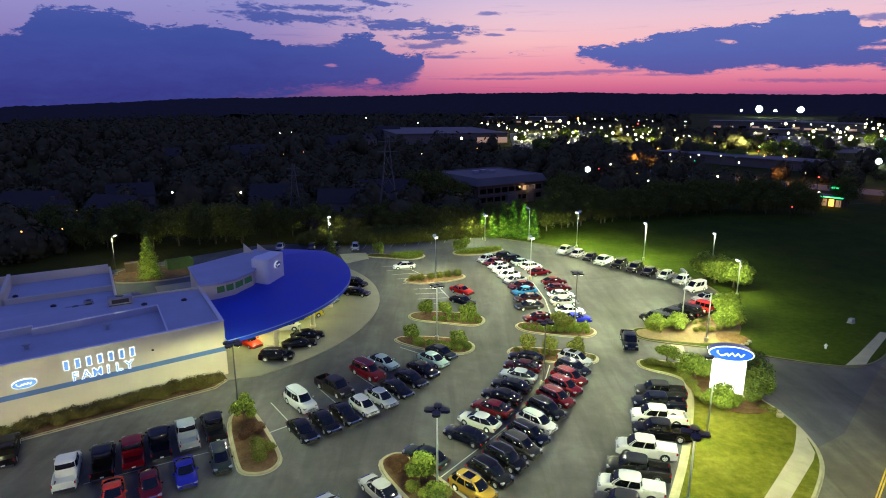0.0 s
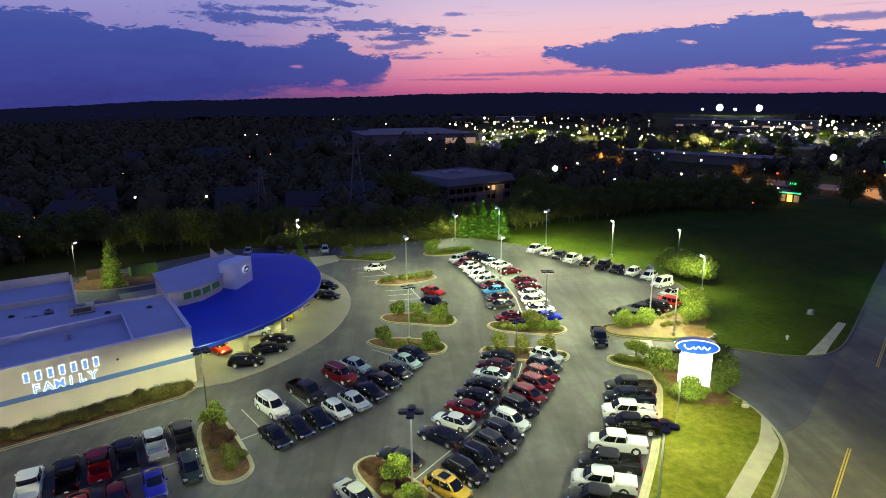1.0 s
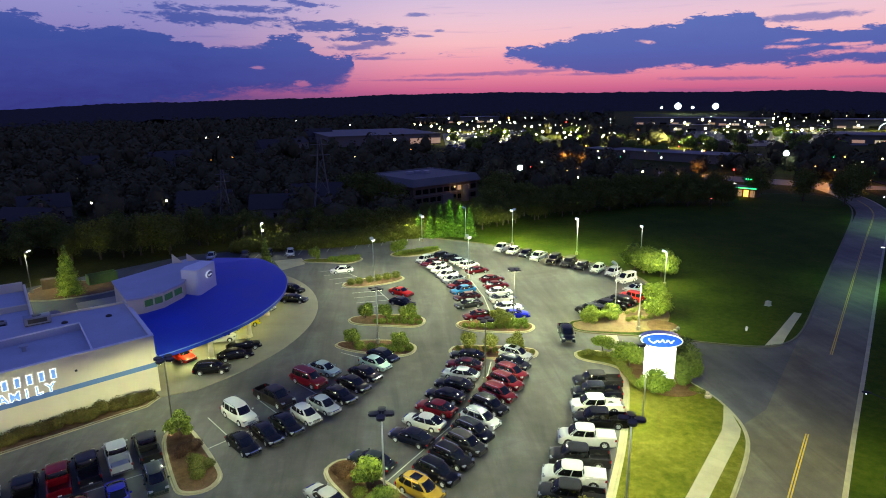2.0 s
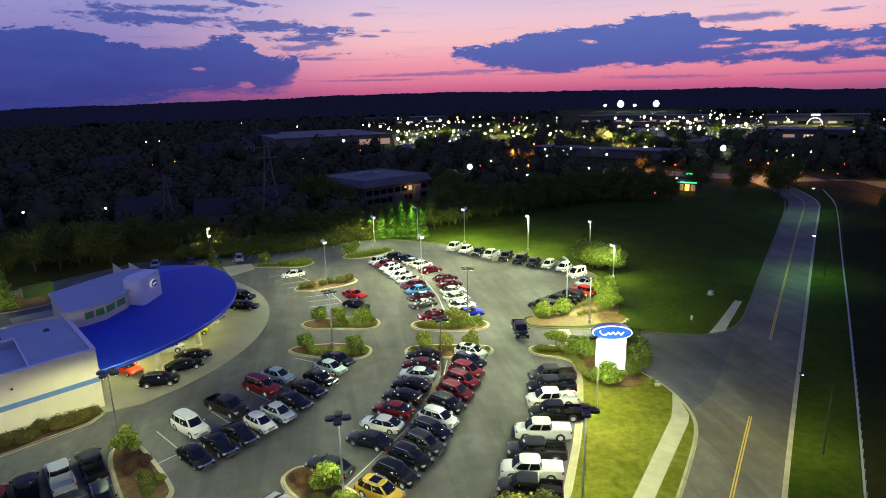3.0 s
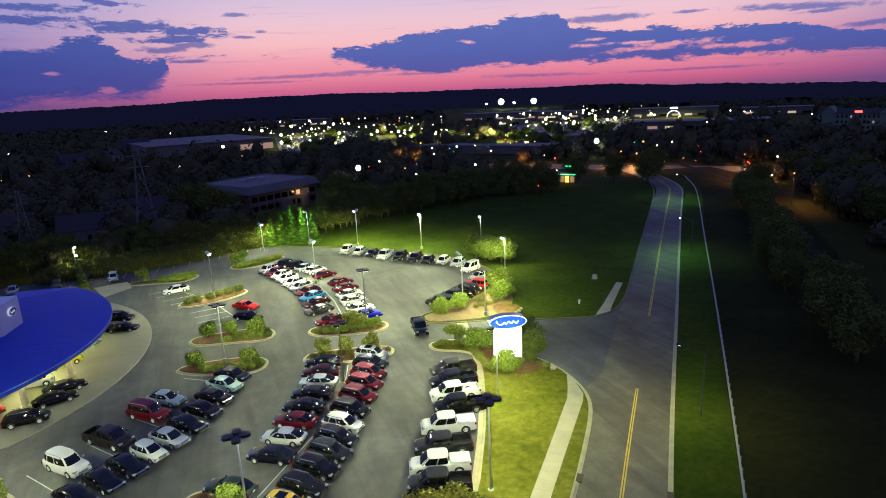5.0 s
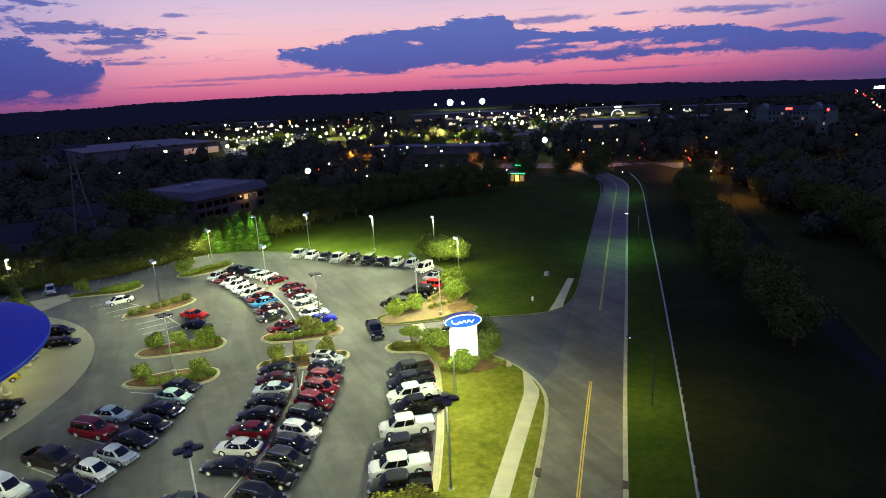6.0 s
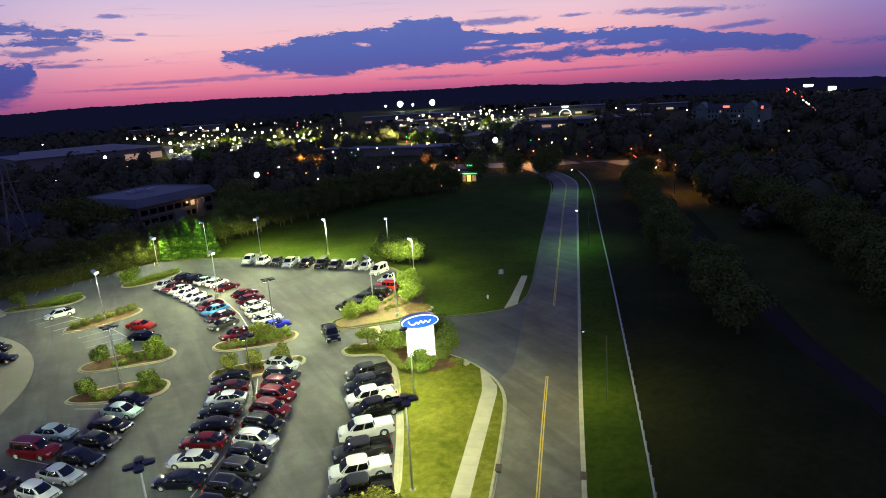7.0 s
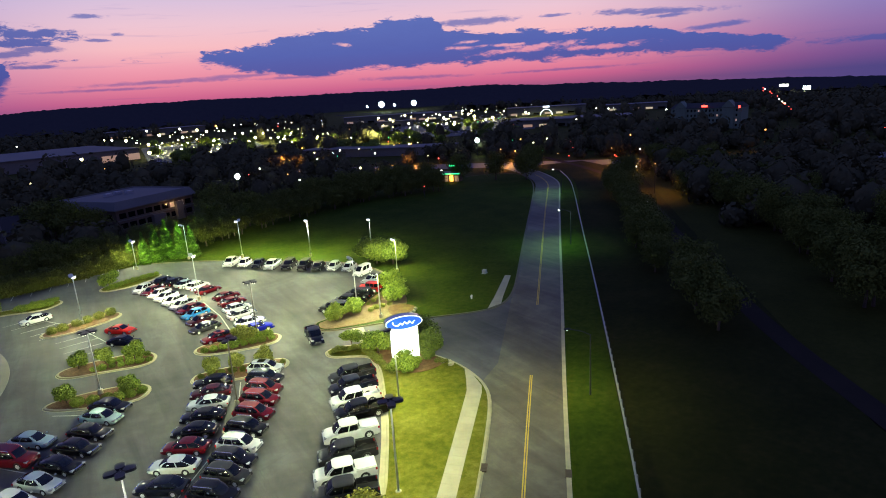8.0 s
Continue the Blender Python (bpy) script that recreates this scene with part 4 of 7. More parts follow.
class Cabin:
    """The upper body: a rounded frustum from the belt to the roof."""

    def __init__(self, base, roof, zb, zr, wb, wr, power=3.8, arch=1.5):
        self.c = arch
        self.b, self.r, self.zb, self.zr, self.wb, self.wr, self.p = base, roof, zb, zr, wb, wr, power

    def at(self, h):
        h = min(max(h, 0.0), 1.0)
        k, q = (1 - h ** self.c) ** 0.72, (1 - h ** 1.8) ** 0.75
        x0 = self.r[0] + (self.b[0] - self.r[0]) * k
        x1 = self.r[1] + (self.b[1] - self.r[1]) * k
        return (x0 + x1) / 2, (x1 - x0) / 2, self.wr + (self.wb - self.wr) * q, self.zb + (self.zr - self.zb) * h

    def hull(self):
        n, rows = 56, []
        for h, k, dz in ((-0.06, 1, 0), (0, 1, 0), (0.25, 1, 0), (0.5, 1, 0), (0.72, 1, 0), (0.88, 1, 0), (0.97, 1, 0), (1.0, 0.95, 0), (1.0, 0.75, 0.02), (1.0, 0.4, 0.03)):
            c, a, b, z = self.at(h)
            z = self.zb + (self.zr - self.zb) * h + dz
            row = []
            for i in range(n):
                t = 2 * math.pi * i / n
                ct, st = math.cos(t), math.sin(t)
                row.append((c + k * a * math.copysign(abs(ct) ** (2 / self.p), ct), k * b * math.copysign(abs(st) ** (2 / self.p), st), z))
            rows.append(row)
        vs = [p for r in rows for p in r]
        fs = [(k * n + i, k * n + (i + 1) % n, (k + 1) * n + (i + 1) % n, (k + 1) * n + i) for k in range(len(rows) - 1) for i in range(n)]
        fs.append(tuple((len(rows) - 1) * n + i for i in range(n)))
        return vs, fs

    def end_glass(self, front, h0, h1, wide=0.84):
        rows = []
        for h in np.linspace(h0, h1, 6):
            c, a, b, z = self.at(h)
            row = []
            for u in np.linspace(-wide, wide, 9):
                x = a * (1 - abs(u) ** self.p) ** (1 / self.p) + 0.03
                row.append((c + x if front else c - x, u * b if front else -u * b, z))
            rows.append(row)
        return ring_surface(rows)

    def side_glass(self, left, u0, u1, h0, h1):
        rows = []
        s = 1 if left else -1
        for h in np.linspace(h0, h1, 6):
            c, a, b, z = self.at(h)
            row = []
            for u in np.linspace(u0, u1, 6):
                y = b * (1 - abs(u) ** self.p) ** (1 / self.p) + 0.022
                row.append((c + u * a, s * y, z))
            rows.append(row if not left else row[::-1])
        return ring_surface(rows)


def wheel_meshes(rad, width):
    prof = [(rad * 0.62, -0.5), (rad * 0.9, -0.5), (rad * 0.985, -0.4), (rad, -0.2), (rad, 0.2), (rad * 0.985, 0.4), (rad * 0.9, 0.5), (rad * 0.62, 0.5)]
    n = 18
    vs = [(r * math.cos(2 * math.pi * i / n), y * width, r * math.sin(2 * math.pi * i / n)) for r, y in prof for i in range(n)]
    fs = [(k * n + i, k * n + (i + 1) % n, (k + 1) * n + (i + 1) % n, (k + 1) * n + i) for k in range(len(prof) - 1) for i in range(n)]
    tyre = mesh_of("tyre", vs, fs, RUBBER, True)
    geos = []
    vs = [(r * math.cos(2 * math.pi * i / 20), y, r * math.sin(2 * math.pi * i / 20)) for r, y in ((rad * 0.65, 0.47 * width), (rad * 0.56, 0.47 * width), (rad * 0.53, 0.2 * width)) for i in range(20)]
    geos.append((vs, [(k * 20 + i, k * 20 + (i + 1) % 20, (k + 1) * 20 + (i + 1) % 20, (k + 1) * 20 + i) for k in range(2) for i in range(20)]))
    for j in range(5):
        a = 2 * math.pi * j / 5
        c, s = math.cos(a), math.sin(a)
        q = []
        for r, w in ((0.0, 0.07), (rad * 0.6, 0.045)):
            for y in (0.36 * width, 0.46 * width):
                for d in (-w, w):
                    q.append((r * c - d * s, y, r * s + d * c))
        geos.append((q, [(0, 1, 3, 2), (2, 3, 7, 6), (0, 2, 6, 4), (1, 5, 7, 3)]))
    rim = mesh_of("rim", *joined(*geos), RIM, False)
    disc = mesh_of("brake_disc", [(0.5 * rad * math.cos(2 * math.pi * i / 12), 0.1 * width, 0.5 * rad * math.sin(2 * math.pi * i / 12)) for i in range(12)], [tuple(range(12))], DARK)
    return tyre, rim, disc


KINDS = {
    # length, width, tops, cabin base, cabin roof, belt, roof, wheels, radius, side windows
    "sedan": dict(L=4.85, W=1.85, tops=[(-2.43, 0.80), (-2.3, 0.98), (-1.55, 0.99), (0.8, 0.94), (1.6, 0.87), (2.2, 0.77), (2.43, 0.60)], base=(-2.22, 1.36), roof=(-0.80, 0.26), zb=0.91, zr=1.45, wheels=(-1.42, 1.42), rad=0.33,
                  sides=[(-0.80, -0.16), (-0.09, 0.74)]),
    "coupe": dict(L=4.78, W=1.91, tops=[(-2.39, 0.82), (-2.3, 1.02), (-1.6, 1.05), (0.5, 0.99), (1.6, 0.90), (2.25, 0.74), (2.39, 0.6)], base=(-2.0, 1.05), roof=(-0.75, -0.02), zb=0.97, zr=1.37, wheels=(-1.38, 1.36), rad=0.34,
                  sides=[(-0.70, -0.30), (-0.22, 0.74)]),
    "hatchback": dict(L=4.35, W=1.80, tops=[(-2.17, 0.85), (-2.1, 1.0), (-1.2, 1.04), (0.8, 0.99), (1.6, 0.87), (2.05, 0.72), (2.17, 0.58)], base=(-2.12, 1.26), roof=(-1.3, 0.22), zb=0.98, zr=1.48, wheels=(-1.32, 1.33), rad=0.32,
                      sides=[(-0.78, -0.14), (-0.07, 0.76)]),
    "crossover": dict(L=4.60, W=1.86, tops=[(-2.3, 0.9), (-2.22, 1.08), (-1.2, 1.06), (0.9, 1.04), (1.6, 0.99), (2.1, 0.89), (2.3, 0.68)], base=(-2.24, 1.44), roof=(-1.5, 0.46), zb=1.02, zr=1.64, wheels=(-1.36, 1.38), rad=0.36,
                      sides=[(-0.86, -0.48), (-0.42, 0.10), (0.16, 0.80)]),
    "large_suv": dict(L=5.2, W=2.0, tops=[(-2.6, 1.0), (-2.52, 1.2), (-1.2, 1.22), (1.2, 1.2), (2.2, 1.12), (2.5, 0.95), (2.6, 0.7)], base=(-2.55, 1.5), roof=(-2.25, 0.72), zb=1.18, zr=1.9, wheels=(-1.5, 1.5), rad=0.4,
                      sides=[(-0.92, -0.50), (-0.44, 0.10), (0.16, 0.82)]),
    "off_roader": dict(L=4.3, W=1.85, tops=[(-2.15, 1.0), (-2.1, 1.12), (-1.2, 1.14), (0.7, 1.14), (1.8, 1.10), (2.05, 1.0), (2.15, 0.7)], base=(-2.1, 0.72), roof=(-2.0, 0.45), zb=1.10, zr=1.82, wheels=(-1.35, 1.4), rad=0.41, power=5.0, arch=1.3,
                       sides=[(-0.9, -0.45), (-0.38, 0.14), (0.2, 0.86)], tuck=0.04),
    "van": dict(L=4.6, W=1.8, tops=[(-2.3, 1.0), (-2.25, 1.15), (-1.0, 1.16), (1.2, 1.12), (1.9, 0.98), (2.2, 0.8), (2.3, 0.6)], base=(-2.27, 1.5), roof=(-2.2, 0.55), zb=1.1, zr=1.98, wheels=(-1.4, 1.45), rad=0.34, power=5.0, arch=1.3,
                sides=[(-0.42, 0.05), (0.12, 0.74)], tuck=0.05),
    "pickup": dict(L=5.85, W=2.03, tops=[(-2.92, 1.20), (-0.80, 1.20), (1.1, 1.22), (2.3, 1.18), (2.75, 1.06), (2.92, 0.72)], base=(-0.95, 1.85), roof=(-0.76, 1.0), zb=1.2, zr=1.92, wheels=(-1.75, 1.85), rad=0.42, power=5.0, arch=1.3,
                   sides=[(-0.86, -0.12), (-0.05, 0.78)], bed=(-2.92, -0.98), tuck=0.04),
}
PROTOS = {}
wheel_cache = {}


def proto(kind):
    """Builds the meshes of one kind of car once."""
    if kind in PROTOS:
        return PROTOS[kind]
    k = KINDS[kind]
    L, W = k["L"], k["W"]
    cab = Cabin(k["base"], k["roof"], k["zb"], k["zr"], W / 2 * 0.935, W / 2 * {"pickup": 0.82, "van": 0.84, "off_roader": 0.84, "large_suv": 0.78, "crossover": 0.74}.get(kind, 0.70), k.get("power", 3.6), k.get("arch", 1.5))
    out = [("body", mesh_of("body", *joined(shell(L, W, k["tops"], k["wheels"], k["rad"], k.get("bed"), k.get("tuck", 0.10)), cab.hull()), PLASTIC, True), "")]
    out[0][1].set_sharp_from_angle(angle=radians(58))
    out.append(("windshield", mesh_of("windshield", *cab.end_glass(True, 0.03, 0.95, 0.91), GLASS, True), ""))
    out.append(("rear_window", mesh_of("rear_window", *cab.end_glass(False, 0.14 if kind in ("sedan", "coupe") else 0.3, 0.93, 0.87), GLASS, True), ""))
    for u0, u1 in k["sides"]:
        for left in (True, False):
            out.append(("side_window", mesh_of("side_window", *cab.side_glass(left, u0, u1, 0.06, 0.90), GLASS, True), ""))
    out.append(("chassis", mesh_of("chassis", *box(-L / 2 + 0.25, L / 2 - 0.25, -W * 0.40, W * 0.40, 0.2, 0.62), DARK), ""))
    z = k["tops"][-2][1]
    zt = k["tops"][0][1]
    for s in (-1, 1):
        y0, y1 = sorted((s * W * 0.27, s * W * 0.455))
        out.append(("headlight", mesh_of("headlight", *box(L / 2 - 0.36, L / 2 - 0.06, y0, y1, z - 0.17, z - 0.035), HEADLIGHT), ""))
        hi = 0.26 if kind in ("pickup", "large_suv", "van", "off_roader", "crossover") else 0.14
        y0, y1 = sorted((s * W * 0.36, s * W * 0.470))
        out.append(("taillight", mesh_of("taillight", *box(-L / 2 - 0.004, -L / 2 + 0.16, y0, y1, zt - hi - 0.05, zt - 0.05), TAILLIGHT), ""))
        xm = k["base"][1] - 0.42
        y0, y1 = sorted((s * W * 0.485, s * (W * 0.485 + 0.2)))
        b = box_bm((xm, xm + 0.13, y0, y1, k["zb"] + 0.03, k["zb"] + 0.2), bevel=0.03)
        me = bpy.data.meshes.new("mirror")
        b.to_mesh(me)
        b.free()
        me.materials.append(PLASTIC)
        out.append(("mirror", me, ""))
    gm = CHROME if kind in ("pickup", "sedan", "large_suv") else PLASTIC
    out.append(("grille", mesh_of("grille", *joined(*[box(L / 2 - 0.22, L / 2 + 0.012, -W * 0.24, W * 0.24, 0.50 + 0.085 * i, 0.545 + 0.085 * i) for i in range(3)]), gm), ""))
    bump_mat = CHROME if kind == "pickup" else PLASTIC
    out.append(("front_bumper", mesh_of("front_bumper", *box(L / 2 - 0.18, L / 2 + 0.015, -W * 0.40, W * 0.40, 0.28, 0.44), bump_mat), ""))
    out.append(("rear_bumper", mesh_of("rear_bumper", *box(-L / 2 - 0.03, -L / 2 + 0.2, -W * 0.43, W * 0.43, 0.36, 0.56), bump_mat), ""))
    out.append(("number_plate", mesh_of("number_plate", *box(-L / 2 - 0.045, -L / 2 - 0.032, -0.16, 0.16, 0.58, 0.70), PLATE), ""))
    if kind in ("crossover", "large_suv"):
        c, a, b, zz = cab.at(0.93)
        for s in (-1, 1):
            out.append(("roof_rail", mesh_of("roof_rail", *tube([(c - a * 0.9, s * b * 0.9, k["zr"]), (c - a * 0.8, s * b * 0.9, k["zr"] + 0.09), (c + a * 0.7, s * b * 0.9, k["zr"] + 0.09), (c + a * 0.82, s * b * 0.9, k["zr"] + 0.0)], 0.028, 5), CHROME), ""))
    if k["rad"] not in wheel_cache:
        wheel_cache[k["rad"]] = wheel_meshes(k["rad"], 0.24)
    PROTOS[kind] = (k, cab, out)
    return PROTOS[kind]


PAINTS = {}


def car_paint(colour):
    if colour not in PAINTS:
        rgb, metal = {
            "white": ((0.54, 0.54, 0.52), 0.0), "silver": ((0.38, 0.40, 0.42), 0.6), "grey": ((0.018, 0.018, 0.019), 0.3), "black": ((0.0018, 0.0018, 0.0024), 0.0), "navy": ((0.0025, 0.0035, 0.010), 0.2),
            "red": ((0.09, 0.0012, 0.006), 0.2), "bright red": ((0.50, 0.015, 0.008), 0.0), "orange red": ((0.62, 0.035, 0.01), 0.0), "maroon": ((0.032, 0.002, 0.005), 0.2), "blue": ((0.01, 0.015, 0.30), 0.2), "light blue": ((0.02, 0.17, 0.42), 0.3),
            "gold": ((0.36, 0.22, 0.025), 0.4), "yellow": ((0.62, 0.50, 0.01), 0.0), "mint": ((0.30, 0.42, 0.38), 0.4), "dark green": ((0.014, 0.022, 0.02), 0.4), "champagne": ((0.38, 0.37, 0.35), 0.4), "brown": ((0.014, 0.010, 0.009), 0.4), "ice blue": ((0.26, 0.34, 0.38), 0.5),
        }[colour]
        PAINTS[colour] = material("car_paint_" + colour.replace(" ", "_"), rgb, 0.42, metal=metal * 0.6, var=0.06, scale=1.5, fine=30, bump=0.0, coat=0.5, spec=0.06)
    return PAINTS[colour]


WORDS = {"sedan": "sedan", "coupe": "sports coupe", "hatchback": "hatchback", "crossover": "crossover SUV", "large_suv": "large SUV", "off_roader": "boxy off-roader", "van": "small panel van", "pickup": "crew-cab pickup truck"}


def hash_of(x, y):
    return int(abs(x) * 37 + abs(y) * 91)


def park(kind, colour, x, y, heading, where, group, z=0.0, extra=""):
    """One car at its place; heading in degrees, anticlockwise from x."""
    k, cab, meshes = proto(kind)
    label = "%s %s %s" % (colour, WORDS[kind], where)
    name = {"coupe": "car", "sedan": "car", "hatchback": "car", "crossover": "suv", "large_suv": "suv", "off_roader": "suv", "van": "van", "pickup": "pickup_truck"}[kind]
    if "cover" in extra:
        label = "%s pickup with a covered bed %s" % (colour, where)
    if "tailgate" in extra:
        label = "%s pickup with tailgate down %s" % (colour, where)
    root = empty(name, pose(x, y, z, 0, 0, heading), label, {"pickup": "pickup truck", "van": "van"}.get(kind, "car"), group)
    paint = car_paint(colour)
    for nm, me, lab in meshes:
        ob = part(nm, me, None, root, lab)
        if nm == "body" or (nm == "mirror" and colour not in ("black",)):
            ob.material_slots[0].link = "OBJECT"
            ob.material_slots[0].material = paint
    if group and "wall" not in group:
        c, a, b, zz = cab.at(0.42)
        for sd in (-1, 1):
            u = 0.28 + 0.05 * (hash_of(x, y) % 3)
            px, py = c + u * a, sd * (b * (1 - u ** 5) ** 0.2 + 0.016)
            sl = sd * (cab.at(0.25)[2] - cab.at(0.6)[2]) * 0.5
            part("price_sticker", ([(px - 0.11, py + sl * 0.55, zz - 0.09), (px + 0.11, py + sl * 0.55, zz - 0.09), (px + 0.11, py - sl * 0.55, zz + 0.09), (px - 0.11, py - sl * 0.55, zz + 0.09)], [(0, 1, 2, 3)]), PLATE, root, "white paper sticker on the window")
    tyre, rim, disc = wheel_cache[k["rad"]]
    for xw in k["wheels"]:
        for s in (-1, 1):
            w = part("wheel", tyre, None, root)
            w.matrix_basis = pose(xw, s * (k["W"] / 2 - 0.14), k["rad"], 0, 0, 0 if s > 0 else 180)
            part("rim", rim, None, w)
            part("brake_disc", disc, None, w)
    if kind == "pickup":
        W = k["W"]
        t = part("tailgate", tailgate_mesh, None, root)
        t.material_slots[0].link = "OBJECT"
        t.material_slots[0].material = paint
        t.matrix_basis = pose(-2.90, 0, 0.64, 0, -88 if "tailgate" in extra else 0, 0)
        if "cover" in extra:
            c = part("bed_cover", cover_mesh, None, root, "hard bed cover")
            c.material_slots[0].link = "OBJECT"
            c.material_slots[0].material = paint
    if "sunroof" in extra:
        c, a, b, zz = cab.at(0.93)
        part("sunroof", box_bm((c - a * 0.35, c + a * 0.5, -b * 0.62, b * 0.62, k["zr"] + 0.02, k["zr"] + 0.068), bevel=0.015), GLASS, root, "dark glass sunroof")
    return root


def plain(name, bm, mat_):
    me = bpy.data.meshes.new(name)
    bm.to_mesh(me)
    bm.free()
    me.materials.append(mat_)
    return me


tailgate_mesh = plain("tailgate", box_bm((-0.03, 0.03, -0.86, 0.86, 0.0, 0.56), bevel=0.02), PLASTIC)
cover_mesh = plain("bed_cover", box_bm((-2.88, -0.96, -0.86, 0.86, 1.19, 1.27), bevel=0.03), PLASTIC)

ROWS_OF_CARS = {
    "trucks along the lawn kerb": ("parked nose-out along the kerb", [("pickup", "grey", 26.1, 65.5, 172), ("pickup", "navy", 24.9, 62.6, 171), ("pickup", "white", 23.8, 59.6, 170), ("pickup", "black", 23.1, 56.6, 168, "tailgate"),
        ("pickup", "white", 20.4, 53.4, 165, "cover"), ("pickup", "grey", 18.5, 50.0, 164), ("pickup", "white", 17.0, 47.2, 163, "cover"), ("pickup", "grey", 15.9, 44.5, 160)]),
    "crossovers in the middle row": ("in the middle display row", [("crossover", "gold", 2.7, 47.3, -43, "sunroof"), ("crossover", "black", 4.4, 49.5, -44), ("crossover", "black", 6.1, 51.8, -45), ("crossover", "grey", 7.8, 54.0, -46), ("crossover", "navy", 9.0, 56.3, -46),
        ("crossover", "white", 10.2, 58.6, -46), ("crossover", "black", 11.7, 61.4, -48), ("crossover", "red", 13.3, 64.2, -48), ("crossover", "red", 14.8, 67.0, -47), ("crossover", "red", 16.0, 69.5, -45), ("crossover", "navy", 17.0, 72.2, -42), ("crossover", "silver", 17.9, 75.0, -39, "sunroof")]),
    "sedans in the middle row": ("backed up to the middle line", [("sedan", "dark green", -1.7, 52.2, 144), ("sedan", "navy", 2.4, 56.0, 145), ("sedan", "white", 4.0, 58.9, 145), ("sedan", "red", 5.6, 61.7, 145), ("sedan", "black", 7.0, 64.5, 148), ("sedan", "black", 8.4, 67.2, 151),
        ("sedan", "silver", 9.6, 70.0, 154), ("sedan", "maroon", 10.5, 72.7, 157), ("sedan", "black", 11.4, 75.5, 158)]),
    "cars beside the planted island": ("beside a planted island", [("sedan", "champagne", -5.7, 47.0, 130), ("sedan", "silver", -9.3, 44.2, 130)]),
    "large cars of the left block": ("in the parking block near the canopy", [("large_suv", "white", -16.6, 63.2, -48), ("pickup", "brown", -13.3, 66.8, -45), ("large_suv", "red", -9.7, 71.0, -42), ("sedan", "ice blue", -8.0, 74.0, -41)]),
    "cars of the left block": ("in the parking block near the canopy", [("sedan", "black", -14.9, 57.0, -51), ("sedan", "black", -12.9, 58.7, -51), ("sedan", "black", -11.0, 60.4, -51), ("hatchback", "white", -9.1, 62.2, -51), ("sedan", "silver", -7.3, 64.2, -49), ("sedan", "black", -5.6, 66.4, -46),
        ("sedan", "black", -4.0, 69.1, -45), ("sedan", "black", -2.6, 71.8, -45), ("sedan", "mint", -1.3, 74.8, -45), ("sedan", "navy", -0.2, 77.2, -43)]),
    "far display row, left": ("in the far display row", [("crossover", "silver", 9.6, 127.4, -138), ("sedan", "red", 10.8, 124.9, -140), ("sedan", "white", 11.7, 122.0, -142), ("sedan", "white", 12.4, 118.9, -145), ("sedan", "white", 13.2, 115.2, -148), ("sedan", "silver", 14.0, 111.6, -152), ("sedan", "red", 14.7, 108.1, -155),
        ("sedan", "light blue", 14.9, 104.7, -157), ("sedan", "maroon", 15.0, 100.7, -162), ("sedan", "grey", 14.7, 96.6, -165), ("sedan", "red", 15.4, 90.9, -173, "sunroof")]),
    "far display row, right": ("in the far display row", [("crossover", "black", 13.9, 130.2, 30), ("crossover", "black", 15.7, 127.6, 29), ("sedan", "silver", 17.1, 124.9, 27), ("crossover", "white", 18.6, 121.4, 25), ("sedan", "red", 19.7, 117.3, 22), ("sedan", "red", 21.5, 110.8, 15), ("sedan", "red", 21.5, 106.6, 14),
        ("sedan", "white", 21.3, 102.6, 12), ("sedan", "champagne", 21.1, 98.7, 10), ("sedan", "white", 21.2, 94.2, 3), ("coupe", "blue", 21.5, 90.7, -3)]),
    "cars along the field": ("parked along the edge of the field", [("pickup", "white", 28.6, 135.0, -128), ("crossover", "white", 30.6, 131.9, -128), ("crossover", "navy", 32.8, 128.8, -128), ("pickup", "white", 35.0, 125.8, -130), ("large_suv", "black", 37.6, 122.8, -130), ("large_suv", "black", 40.0, 119.8, -131),
        ("crossover", "black", 41.9, 116.9, -132), ("crossover", "white", 44.5, 114.6, -134), ("crossover", "silver", 46.6, 111.6, -138), ("van", "white", 47.2, 106.6, -152)]),
    "cars in the lot corner": ("in the corner by the shrubs", [("sedan", "silver", 46.6, 100.8, -165), ("off_roader", "bright red", 43.6, 96.0, 127), ("large_suv", "black", 40.5, 94.0, 128), ("pickup", "black", 37.5, 91.6, 127), ("large_suv", "grey", 34.2, 90.2, 130)]),
    "pickups by the wall": ("in the row facing the building wall", [("pickup", "white", -35.5, 49.7, 116), ("pickup", "black", -33.0, 51.3, 117), ("pickup", "red", -30.9, 52.9, 118), ("pickup", "navy", -29.0, 54.5, 119), ("pickup", "silver", -26.9, 56.2, 119), ("pickup", "grey", -24.6, 57.6, 119), ("pickup", "black", -43.6, 53.0, 120)]),
    "cars by the wall": ("in the row near the building wall", [("coupe", "orange red", -29.3, 46.2, -61), ("sedan", "red", -26.8, 47.8, -61), ("coupe", "blue", -24.3, 49.6, -62), ("crossover", "dark green", -21.8, 51.8, -63)]),
}
for group, (where, row) in ROWS_OF_CARS.items():
    for c in row:
        park(*c[:5], where, group, extra=c[5] if len(c) > 5 else "")
for c in (("coupe", "orange red", -28.1, 80.9, -42), ("crossover", "black", -22.8, 75.9, 2), ("sedan", "black", -20.7, 80.1, 18), ("sedan", "black", -20.2, 83.2, 20), ("crossover", "white", -24.4, 86.8, 10), ("coupe", "yellow", -22.0, 92.4, 30), ("crossover", "black", -16.7, 109.2, -24), ("sedan", "black", -15.7, 103.6, -15), ("crossover", "white", -20.6, 100.0, -25)):
    park(*c, "displayed on the concrete apron", "cars on the apron", z=0.10)
